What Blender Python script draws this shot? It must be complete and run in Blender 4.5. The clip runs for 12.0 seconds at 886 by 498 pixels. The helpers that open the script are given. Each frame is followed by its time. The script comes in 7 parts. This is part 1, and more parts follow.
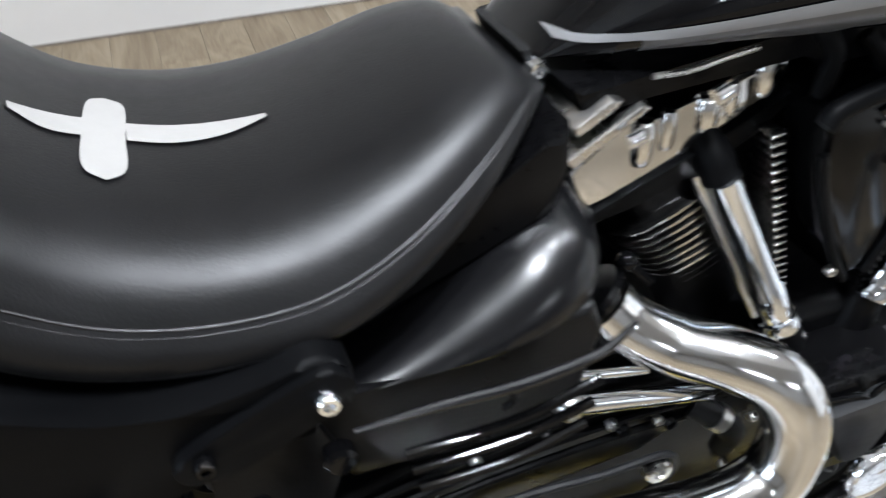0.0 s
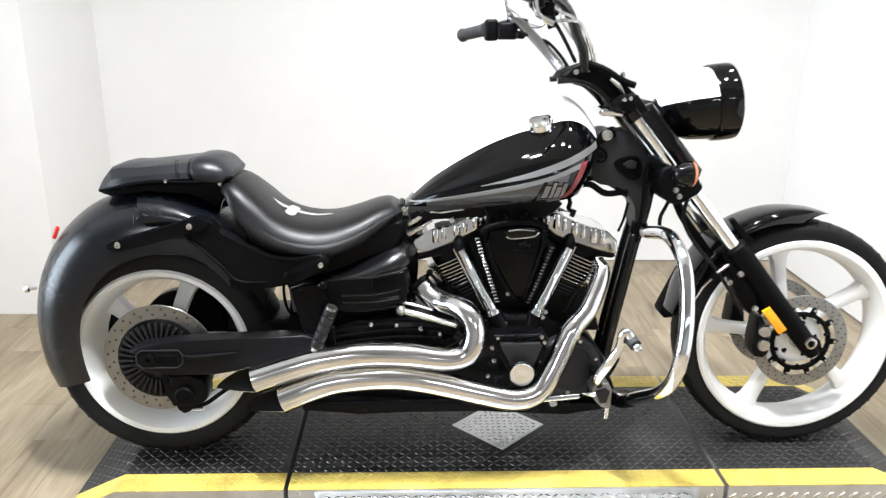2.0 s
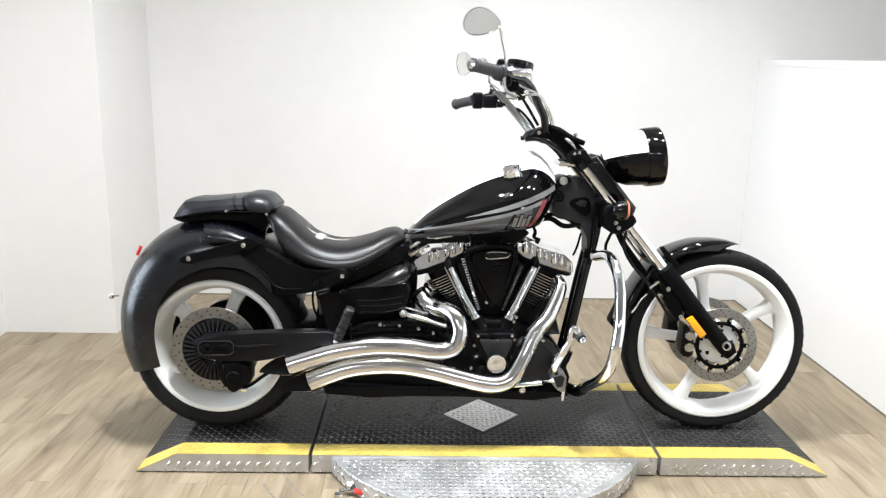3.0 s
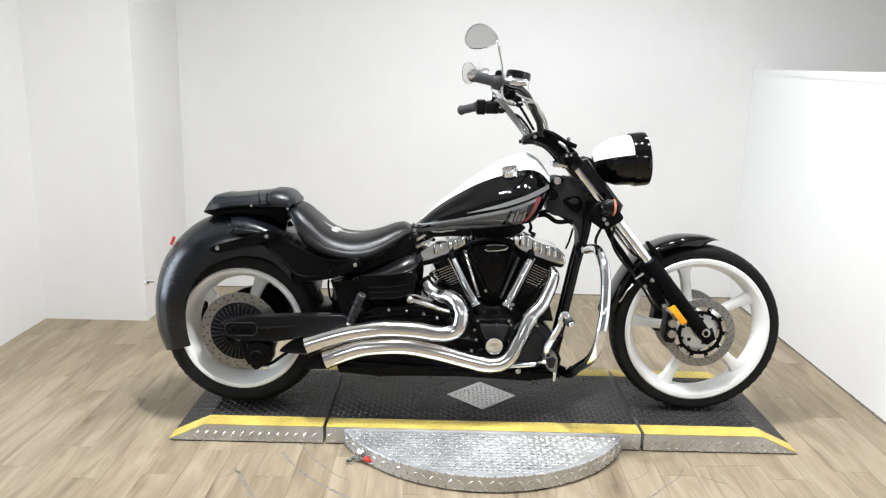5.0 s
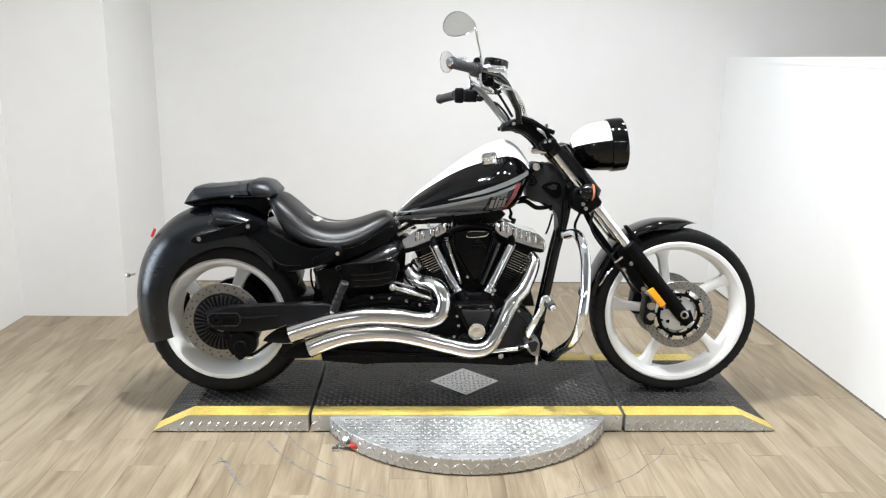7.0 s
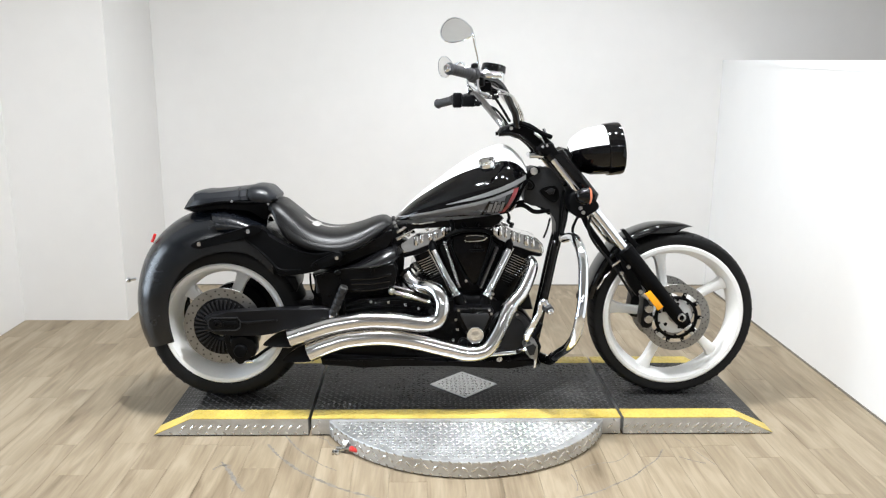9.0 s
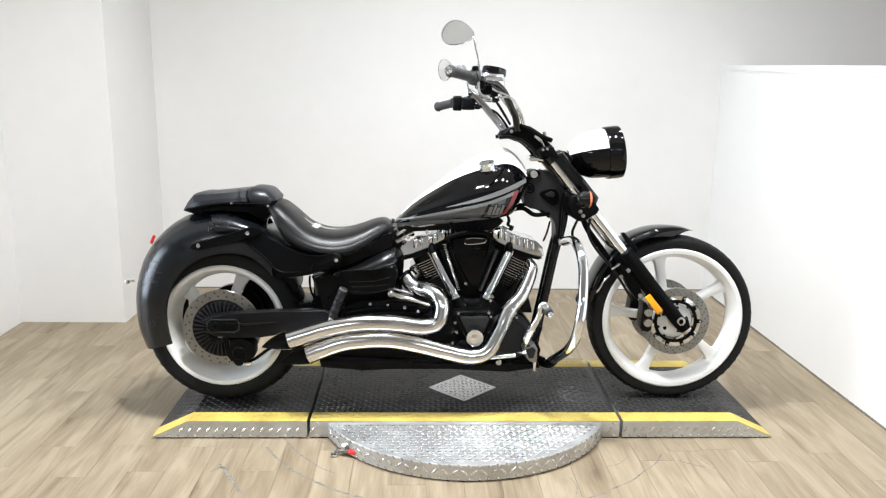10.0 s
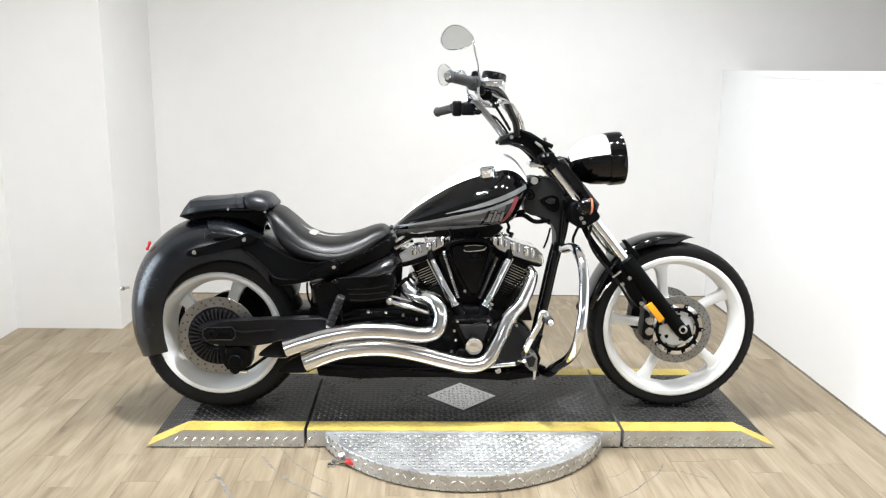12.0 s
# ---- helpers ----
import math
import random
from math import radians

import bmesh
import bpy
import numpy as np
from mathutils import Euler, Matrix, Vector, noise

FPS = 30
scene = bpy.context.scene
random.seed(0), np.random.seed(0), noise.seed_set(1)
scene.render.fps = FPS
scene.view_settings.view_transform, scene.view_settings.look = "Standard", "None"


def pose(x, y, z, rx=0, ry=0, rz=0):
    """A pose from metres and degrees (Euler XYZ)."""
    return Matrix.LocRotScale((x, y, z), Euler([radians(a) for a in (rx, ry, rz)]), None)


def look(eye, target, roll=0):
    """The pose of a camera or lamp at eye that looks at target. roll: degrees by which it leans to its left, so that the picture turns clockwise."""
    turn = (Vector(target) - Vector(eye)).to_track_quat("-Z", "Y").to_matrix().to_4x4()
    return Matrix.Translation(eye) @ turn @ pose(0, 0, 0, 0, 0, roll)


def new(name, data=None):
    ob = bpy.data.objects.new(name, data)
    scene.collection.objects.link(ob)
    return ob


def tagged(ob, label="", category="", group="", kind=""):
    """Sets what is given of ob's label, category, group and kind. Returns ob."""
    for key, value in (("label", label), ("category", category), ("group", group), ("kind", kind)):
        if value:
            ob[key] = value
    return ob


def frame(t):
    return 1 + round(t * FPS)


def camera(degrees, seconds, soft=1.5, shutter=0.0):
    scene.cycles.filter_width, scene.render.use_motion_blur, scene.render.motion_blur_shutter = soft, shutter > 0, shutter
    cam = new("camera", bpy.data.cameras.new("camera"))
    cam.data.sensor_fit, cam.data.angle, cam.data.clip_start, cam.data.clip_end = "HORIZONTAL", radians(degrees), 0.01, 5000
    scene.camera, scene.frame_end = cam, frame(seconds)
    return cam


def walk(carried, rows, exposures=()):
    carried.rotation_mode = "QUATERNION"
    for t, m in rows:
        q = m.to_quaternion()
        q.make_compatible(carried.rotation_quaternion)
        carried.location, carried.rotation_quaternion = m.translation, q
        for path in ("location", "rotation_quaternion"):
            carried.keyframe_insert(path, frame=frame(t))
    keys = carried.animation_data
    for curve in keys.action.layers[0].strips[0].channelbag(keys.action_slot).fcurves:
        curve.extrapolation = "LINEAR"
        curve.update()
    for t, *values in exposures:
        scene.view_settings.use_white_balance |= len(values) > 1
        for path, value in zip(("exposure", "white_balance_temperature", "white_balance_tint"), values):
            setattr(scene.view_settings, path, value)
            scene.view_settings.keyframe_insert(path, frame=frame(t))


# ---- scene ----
cam = camera(58.5, 12.0, soft=1.25, shutter=0.3)
PATH = [
    (0, (-0.528, -0.543, 1.044), (0.027, 0.866, -0.263), 1.0),
    (0.3, (-0.462, -0.730, 1.071), (-0.001, 0.831, -0.092), 0.6),
    (0.5, (-0.451, -0.888, 1.111), (-0.100, 0.718, -0.026), 2.2),
    (0.6, (-0.439, -0.974, 1.131), (-0.151, 0.686, 0.054), 2.0),
    (1, (-0.334, -1.344, 1.207), (-0.306, 0.389, 0.208), 2.9),
    (1.5, (-0.302, -1.757, 1.251), (-0.215, 0.094, 0.497), 2.3),
    (2, (-0.242, -2.124, 1.304), (-0.176, -0.218, 0.701), 0.6),
    (2.5, (-0.161, -2.454, 1.33), (-0.168, -0.517, 0.832), 1.6),
    (3, (-0.21, -2.748, 1.338), (-0.167, -0.799, 0.89), 1.1),
    (3.5, (-0.167, -2.937, 1.35), (-0.152, -0.984, 0.918), 2.0),
    (3.7, (-0.113, -2.984, 1.381), (-0.121, -1.036, 0.928), 2.1),
    (5.5, (-0.18, -3.027, 1.345), (-0.161, -1.075, 0.91), 0.8),
    (6, (-0.168, -3.036, 1.338), (-0.124, -1.085, 0.899), 0.6),
    (6.5, (-0.174, -3.041, 1.343), (-0.127, -1.093, 0.891), 0.8),
    (7, (-0.179, -3.052, 1.333), (-0.123, -1.104, 0.884), 0.7),
    (9, (-0.174, -3.068, 1.348), (-0.118, -1.119, 0.902), 0.5),
    (9.5, (-0.183, -3.071, 1.335), (-0.119, -1.119, 0.902), 0.6),
    (10, (-0.185, -3.067, 1.338), (-0.121, -1.116, 0.905), 0.8),
    (10.5, (-0.184, -3.061, 1.344), (-0.121, -1.11, 0.906), 1.0),
    (11, (-0.182, -3.052, 1.347), (-0.116, -1.101, 0.908), 0.7),
    (11.5, (-0.185, -3.038, 1.344), (-0.12, -1.086, 0.913), 0.7),
    (12, (-0.179, -3.03, 1.341), (-0.116, -1.076, 0.918), 0.9),
]
EXPOSURES = [(0.0, -0.5, 6050, 11), (0.5, -0.14, 6080, 10), (1.0, 0.0, 6380, 10), (1.5, -0.08, 6380, 10), (2.0, -0.14, 6330, 10), (3.0, -0.24, 6380, 10), (3.7, -0.33, 6380, 10), (5.3, -0.45, 6330, 10), (7.2, -0.48, 6330, 10), (8.8, -0.44, 6330, 10), (10.0, -0.34, 6360, 10), (12.0, -0.3, 6380, 10)]
walk(cam, [(t, look(eye, target, roll)) for t, eye, target, roll in PATH], EXPOSURES)

# ---- light ----
world = bpy.data.worlds.new("world")
scene.world = world
world.use_nodes = True
world.node_tree.nodes["Background"].inputs[0].default_value = (0.9, 0.95, 1.0, 1)
world.node_tree.nodes["Background"].inputs[1].default_value = 0.02


def area_lamp(name, eye, target, sx, sy, watts, colour=(0.97, 0.99, 1.0)):
    data = bpy.data.lights.new(name, "AREA")
    data.shape, data.size, data.size_y, data.energy, data.color = "RECTANGLE", sx, sy, watts, colour
    ob = new(name, data)
    ob.matrix_world = look(eye, target)
    return ob


CEIL = 2.9
# six round downlights in the bay's ceiling
SPOTS = [(-0.64, -0.6), (-0.45, -0.86), (0.0, -0.45), (0.6, -0.5), (1.22, -0.61), (1.08, 0.47)]
for px, py in SPOTS:
    lamp_ob = area_lamp("downlight", (px, py, CEIL - 0.155), (px, py, 0), 0.15, 0.15, 11.0 if px > 1.0 else 54.0 if px < -0.3 else 32.0)
    lamp_ob.data.shape = "DISK"
    lamp_ob.data.spread = radians(160)

# bluish daylight from an unseen tall shop window assumed left of the bay
area_lamp("side_fill", (-4.5, -1.1, 1.2), (0, -0.4, 1.0), 1.9, 2.0, 98.0, (0.8, 0.9, 1.0))
# warm fill lamp added on the right; no window is known there
area_lamp("side_fill", (4.08, -3.0, 1.7), (-0.2, -0.2, 0.8), 1.9, 1.5, 48.0, (1.0, 0.97, 0.93))
# two strip lamps added over the unseen hall behind, to fill the near side
TUBES = [(-2.0, -5.6), (1.6, -5.6)]
for px, py in TUBES:
    area_lamp("hall_fill", (px, py, CEIL - 0.105), (px, py, 0), 1.4, 0.12, 110.0)

# ---- materials ----


def material(name, colour, rough=0.5, metal=0.0, vary=0.0, scale=8.0, bump=0.0, bump_scale=60.0, coat=0.0, rough_vary=0.0, coords="Object", spec=0.5, coat_rough=0.03, sheen=0.0):
    """A principled surface with colour variation at two scales, roughness variation and fine relief."""
    m = bpy.data.materials.new(name)
    m.use_nodes = True
    nt = m.node_tree
    b = nt.nodes["Principled BSDF"]
    b.inputs["Base Color"].default_value = (*colour, 1)
    b.inputs["Roughness"].default_value = rough
    b.inputs["Metallic"].default_value = metal
    b.inputs["Specular IOR Level"].default_value = spec
    b.inputs["Coat Weight"].default_value = coat
    b.inputs["Coat Roughness"].default_value = coat_rough
    b.inputs["Sheen Weight"].default_value = sheen
    b.inputs["Sheen Roughness"].default_value = 0.35
    tc = nt.nodes.new("ShaderNodeTexCoord")
    if vary or rough_vary:
        big = nt.nodes.new("ShaderNodeTexNoise")
        big.inputs["Scale"].default_value, big.inputs["Detail"].default_value = scale, 6
        fine = nt.nodes.new("ShaderNodeTexNoise")
        fine.inputs["Scale"].default_value, fine.inputs["Detail"].default_value = scale * 9, 4
        mix = nt.nodes.new("ShaderNodeMath")
        mix.operation = "MULTIPLY_ADD"
        mix.inputs[1].default_value = 0.4
        for n in (big, fine):
            nt.links.new(tc.outputs[coords], n.inputs["Vector"])
        nt.links.new(fine.outputs["Fac"], mix.inputs[0])
        nt.links.new(big.outputs["Fac"], mix.inputs[2])
        if vary:
            ramp = nt.nodes.new("ShaderNodeMapRange")
            ramp.inputs[1].default_value, ramp.inputs[2].default_value = 0.4, 1.0
            ramp.inputs[3].default_value, ramp.inputs[4].default_value = 1 - vary, 1 + vary
            nt.links.new(mix.outputs[0], ramp.inputs[0])
            mul = nt.nodes.new("ShaderNodeVectorMath")
            mul.operation = "SCALE"
            mul.inputs[0].default_value = colour
            nt.links.new(ramp.outputs[0], mul.inputs["Scale"])
            nt.links.new(mul.outputs[0], b.inputs["Base Color"])
        if rough_vary:
            rr = nt.nodes.new("ShaderNodeMapRange")
            rr.inputs[1].default_value, rr.inputs[2].default_value = 0.4, 1.0
            rr.inputs[3].default_value, rr.inputs[4].default_value = max(0.02, rough - rough_vary), min(1, rough + rough_vary)
            nt.links.new(mix.outputs[0], rr.inputs[0])
            nt.links.new(rr.outputs[0], b.inputs["Roughness"])
    if bump:
        n = nt.nodes.new("ShaderNodeTexNoise")
        n.inputs["Scale"].default_value, n.inputs["Detail"].default_value = bump_scale, 5
        nt.links.new(tc.outputs[coords], n.inputs["Vector"])
        bp = nt.nodes.new("ShaderNodeBump")
        bp.inputs["Strength"].default_value, bp.inputs["Distance"].default_value = bump, 0.002
        nt.links.new(n.outputs["Fac"], bp.inputs["Height"])
        nt.links.new(bp.outputs["Normal"], b.inputs["Normal"])
    return m


def glow(name, colour, strength):
    m = bpy.data.materials.new(name)
    m.use_nodes = True
    b = m.node_tree.nodes["Principled BSDF"]
    b.inputs["Base Color"].default_value = (*colour, 1)
    b.inputs["Emission Color"].default_value = (*colour, 1)
    b.inputs["Emission Strength"].default_value = strength
    return m


M = {
    "gloss_black": material("gloss_black", (0.0018, 0.0018, 0.0021), 0.07, coat=0.1, rough_vary=0.03, scale=5, spec=0.3),
    "satin_black": material("satin_black", (0.0014, 0.0015, 0.0018), 0.5, vary=0.25, rough_vary=0.1, scale=12, bump=0.05, bump_scale=300, spec=0.07),
    "fender_black": material("fender_black", (0.0028, 0.0036, 0.0052), 0.23, vary=0.25, rough_vary=0.08, scale=7, bump=0.03, bump_scale=200, spec=0.6),
    "case_black": material("case_black", (0.0022, 0.0022, 0.0025), 0.34, vary=0.3, rough_vary=0.12, scale=14, bump=0.1, bump_scale=250, spec=0.11),
    "leather": material("leather", (0.0024, 0.0024, 0.0027), 0.4, vary=0.2, rough_vary=0.07, scale=9, bump=0.1, bump_scale=500, spec=0.31, sheen=0.02),
    "pad_leather": material("pad_leather", (0.007, 0.008, 0.0105), 0.36, vary=0.25, rough_vary=0.08, scale=9, bump=0.1, bump_scale=400, spec=0.4),
    "arm_black": material("arm_black", (0.0045, 0.0045, 0.0052), 0.4, vary=0.25, rough_vary=0.1, scale=12, bump=0.05, bump_scale=300, spec=0.16),
    "rubber": material("rubber", (0.0085, 0.0085, 0.0087), 0.6, vary=0.3, rough_vary=0.1, scale=20, bump=0.2, bump_scale=200, spec=0.14),
    "grip_rubber": material("grip_rubber", (0.04, 0.04, 0.042), 0.55, vary=0.2, scale=30, bump=0.2, bump_scale=300, spec=0.25),
    "chrome": material("chrome", (0.82, 0.85, 0.895), 0.07, 1.0, rough_vary=0.035, scale=14),
    "pipe_chrome": material("pipe_chrome", (0.71, 0.71, 0.712), 0.13, 1.0, rough_vary=0.05, scale=16, vary=0.05),
    "steel": material("steel", (0.6, 0.59, 0.57), 0.28, 1.0, vary=0.12, rough_vary=0.1, scale=20),
    "disc_steel": material("disc_steel", (0.27, 0.265, 0.255), 0.36, 1.0, vary=0.18, rough_vary=0.1, scale=24),
    "fin_edge": material("fin_edge", (0.55, 0.545, 0.535), 0.16, 1.0, rough_vary=0.07, scale=30),
    "soft_gloss": material("soft_gloss", (0.003, 0.003, 0.0035), 0.25, rough_vary=0.04, scale=9, spec=0.36),
    "neck_grey": material("neck_grey", (0.017, 0.0173, 0.0184), 0.46, vary=0.2, rough_vary=0.08, scale=12, bump=0.06, bump_scale=260, spec=0.25),
    "bar_metal": material("bar_metal", (0.3, 0.3, 0.305), 0.2, 1.0, rough_vary=0.06, scale=18),
    "scuff": material("scuff", (0.19, 0.17, 0.145), 0.8, vary=0.4, scale=40),
    "cover_chrome": material("cover_chrome", (0.72, 0.72, 0.72), 0.1, 1.0, rough_vary=0.05, scale=20),
    "case_gloss": material("case_gloss", (0.0016, 0.0016, 0.0018), 0.12, rough_vary=0.04, scale=12, spec=0.14),
    "rib_grey": material("rib_grey", (0.013, 0.013, 0.014), 0.45, vary=0.25, rough_vary=0.1, scale=20, spec=0.3),
    "disc_hole": material("disc_hole", (0.05, 0.048, 0.045), 0.6, vary=0.2, scale=40),
    # glow of the sheets outside the two unseen windows
    "daylight": glow("daylight", (0.8, 0.9, 1.0), 4.0),
    "white_paint": material("white_paint", (0.76, 0.76, 0.75), 0.36, vary=0.04, rough_vary=0.08, scale=10, spec=0.3),
    "silver_paint": material("silver_paint", (0.085, 0.085, 0.088), 0.34, 0.4, vary=0.06, scale=40),
    "stripe_paint": material("stripe_paint", (0.17, 0.17, 0.172), 0.42, 0.3, vary=0.05, scale=40),
    "red_paint": material("red_paint", (0.17, 0.008, 0.011), 0.3, vary=0.15, scale=20, coat=0.2),
    "amber": material("amber", (0.9, 0.36, 0.01), 0.2, vary=0.08, scale=60),
    "orange_lens": material("orange_lens", (0.75, 0.2, 0.09), 0.2, vary=0.08, scale=60),
    "red_lens": material("red_lens", (0.5, 0.02, 0.02), 0.15, vary=0.1, scale=60),
    "red_grip": material("red_grip", (0.6, 0.03, 0.025), 0.35, vary=0.15, scale=40),
    "emblem_white": material("emblem_white", (0.27, 0.262, 0.25), 0.5, vary=0.05, scale=60),
    # near-black; also colours in the shade under the platform and inside the pipes
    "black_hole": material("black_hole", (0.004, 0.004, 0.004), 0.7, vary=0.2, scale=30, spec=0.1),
    "mat_black": material("mat_black", (0.014, 0.0137, 0.0133), 0.5, vary=0.6, rough_vary=0.12, scale=4, bump=0.15, bump_scale=120, spec=0.35),
    "tread_black": material("tread_black", (0.034, 0.033, 0.032), 0.3, vary=0.4, rough_vary=0.12, scale=6),
    "tread_steel": material("tread_steel", (0.56, 0.565, 0.57), 0.46, 0.85, vary=0.2, rough_vary=0.12, scale=9, bump=0.1, bump_scale=150),
    "tread_lozenge": material("tread_lozenge", (0.68, 0.68, 0.67), 0.24, 0.95, vary=0.12, rough_vary=0.08, scale=30),
    "yellow_paint": material("yellow_paint", (0.52, 0.395, 0.085), 0.42, vary=0.3, rough_vary=0.1, scale=9, bump=0.12, bump_scale=160),
    "wall_paint": material("wall_paint", (0.74, 0.73, 0.715), 0.5, vary=0.035, rough_vary=0.08, scale=1.2, bump=0.04, bump_scale=40),
    "panel_white": material("panel_white", (0.84, 0.84, 0.835), 0.42, vary=0.02, rough_vary=0.04, scale=1.5),
    # grey of the unseen hall, chosen for how it reflects in chrome and black
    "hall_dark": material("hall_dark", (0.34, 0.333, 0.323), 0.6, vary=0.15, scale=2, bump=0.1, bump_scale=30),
    "ceiling_white": material("ceiling_white", (0.7, 0.69, 0.67), 0.7, vary=0.05, scale=3, bump=0.1, bump_scale=60),
    "mirror": material("mirror", (0.9, 0.9, 0.9), 0.02, 1.0),
}


def plank_material():
    m = bpy.data.materials.new("oak_plank")
    m.use_nodes = True
    nt = m.node_tree
    b = nt.nodes["Principled BSDF"]
    b.inputs["Roughness"].default_value = 0.46
    b.inputs["Specular IOR Level"].default_value = 0.36
    tc, oi = nt.nodes.new("ShaderNodeTexCoord"), nt.nodes.new("ShaderNodeObjectInfo")
    off = nt.nodes.new("ShaderNodeVectorMath")
    off.operation = "SCALE"
    off.inputs[0].default_value = (31.0, 17.0, 5.0)
    nt.links.new(oi.outputs["Random"], off.inputs["Scale"])
    add = nt.nodes.new("ShaderNodeVectorMath")
    nt.links.new(tc.outputs["Object"], add.inputs[0])
    nt.links.new(off.outputs[0], add.inputs[1])

    def grain(sx, sy, detail, dist):
        mp = nt.nodes.new("ShaderNodeMapping")
        mp.inputs["Scale"].default_value = (sx, sy, 1)
        nt.links.new(add.outputs[0], mp.inputs["Vector"])
        n = nt.nodes.new("ShaderNodeTexNoise")
        n.inputs["Scale"].default_value, n.inputs["Detail"].default_value, n.inputs["Distortion"].default_value = 1, detail, dist
        nt.links.new(mp.outputs[0], n.inputs["Vector"])
        return n

    broad, fine = grain(15, 2.0, 8, 1.1), grain(110, 6, 5, 0.3)
    ramp = nt.nodes.new("ShaderNodeValToRGB")
    els = ramp.color_ramp.elements
    els[0].position, els[0].color = 0.27, (0.116, 0.087, 0.054, 1)
    els[1].position, els[1].color = 0.74, (0.323, 0.264, 0.184, 1)
    for p, c in ((0.38, (0.191, 0.147, 0.095, 1)), (0.57, (0.256, 0.204, 0.136, 1))):
        e = els.new(p)
        e.color = c
    mixv = nt.nodes.new("ShaderNodeMath")
    mixv.operation = "MULTIPLY_ADD"
    mixv.inputs[1].default_value = 0.3
    nt.links.new(fine.outputs["Fac"], mixv.inputs[0])
    shift = nt.nodes.new("ShaderNodeMath")
    shift.operation = "MULTIPLY_ADD"
    shift.inputs[1].default_value, shift.inputs[2].default_value = 0.16, -0.16
    nt.links.new(oi.outputs["Random"], shift.inputs[0])
    tot = nt.nodes.new("ShaderNodeMath")
    nt.links.new(broad.outputs["Fac"], tot.inputs[0])
    nt.links.new(shift.outputs[0], tot.inputs[1])
    nt.links.new(tot.outputs[0], mixv.inputs[2])
    nt.links.new(mixv.outputs[0], ramp.inputs[0])
    nt.links.new(ramp.outputs[0], b.inputs["Base Color"])
    bp = nt.nodes.new("ShaderNodeBump")
    bp.inputs["Strength"].default_value, bp.inputs["Distance"].default_value = 0.15, 0.002
    nt.links.new(fine.outputs["Fac"], bp.inputs["Height"])
    nt.links.new(bp.outputs["Normal"], b.inputs["Normal"])
    return m


M["plank"] = plank_material()

# ---- mesh helpers ----


def finish(name, bm, mat, parent=None, label="", smooth=35.0):
    me = bpy.data.meshes.new(name)
    bmesh.ops.recalc_face_normals(bm, faces=bm.faces)
    bm.to_mesh(me)
    bm.free()
    if smooth:
        for p in me.polygons:
            p.use_smooth = True
        me.set_sharp_from_angle(angle=radians(smooth))
    mats = mat if isinstance(mat, (list, tuple)) else [mat]
    for k in mats:
        me.materials.append(M[k])
    ob = new(name, me)
    if parent is not None:
        ob.parent = parent
    if label:
        tagged(ob, label)
    return ob


part = finish


def spline(pts, n, closed=False):
    """n points along a Catmull-Rom curve through pts."""
    p = [np.array(q, float) for q in pts]
    k = len(p)
    out = []
    spans = k if closed else k - 1
    for i in range(n):
        s = i * spans / (n if closed else n - 1)
        a = min(int(s), spans - 1)
        f = s - a
        if closed:
            p0, p1, p2, p3 = (p[(a + j) % k] for j in (-1, 0, 1, 2))
        else:
            p1, p2 = p[a], p[a + 1]
            p0 = p[a - 1] if a > 0 else 2 * p1 - p2
            p3 = p[a + 2] if a + 2 < k else 2 * p2 - p1
        out.append(0.5 * (2 * p1 + (p2 - p0) * f + (2 * p0 - 5 * p1 + 4 * p2 - p3) * f * f + (3 * p1 - p0 - 3 * p2 + p3) * f ** 3))
    return out


def loft(bm, rings, closed=True, caps=True):
    vs = [[bm.verts.new(p) for p in ring] for ring in rings]
    for a, b in zip(vs, vs[1:]):
        n = len(a)
        for i in range(n if closed else n - 1):
            j = (i + 1) % n
            try:
                bm.faces.new((a[i], a[j], b[j], b[i]))
            except ValueError:
                pass
    if caps and closed:
        for r in (vs[0], vs[-1]):
            try:
                bm.faces.new(r)
            except ValueError:
                pass
    return vs


def tube(bm, pts, r, seg=12, n=None, caps=True, smooth_path=True, squash=1.0):
    """A round bar along a curve; r is one radius or one for each given point."""
    n = n or max(2, (len(pts) - 1) * 8 + 1)
    rs = r if isinstance(r, (list, tuple)) else [r] * len(pts)
    quad = [(*p, q) for p, q in zip(pts, rs)]
    if smooth_path and len(pts) > 2:
        path = spline(quad, n)
    elif len(pts) == 2:
        p, q = np.array(quad[0], float), np.array(quad[1], float)
        path = [p + (q - p) * k / (n - 1) for k in range(n)]
    else:
        path = [np.array(q, float) for q in quad]
    c = [Vector(q[:3]) for q in path]
    rad = [float(q[3]) for q in path]
    tangent = (c[1] - c[0]).normalized()
    side = tangent.cross(Vector((0, 1, 0)))
    if side.length < 1e-3:
        side = tangent.cross(Vector((0, 0, 1)))
    side.normalize()
    rings = []
    for i, q in enumerate(c):
        t = (c[min(i + 1, len(c) - 1)] - c[max(i - 1, 0)]).normalized()
        side = (side - t * side.dot(t)).normalized()
        up = t.cross(side)
        rings.append([q + rad[i] * (math.cos(k) * side + squash * math.sin(k) * up) for k in (2 * math.pi * j / seg for j in range(seg))])
    return loft(bm, rings, True, caps)


def rod(bm, p, q, r, seg=12, r2=None):
    return tube(bm, [p, q], [r, r if r2 is None else r2], seg, 2, True, False)


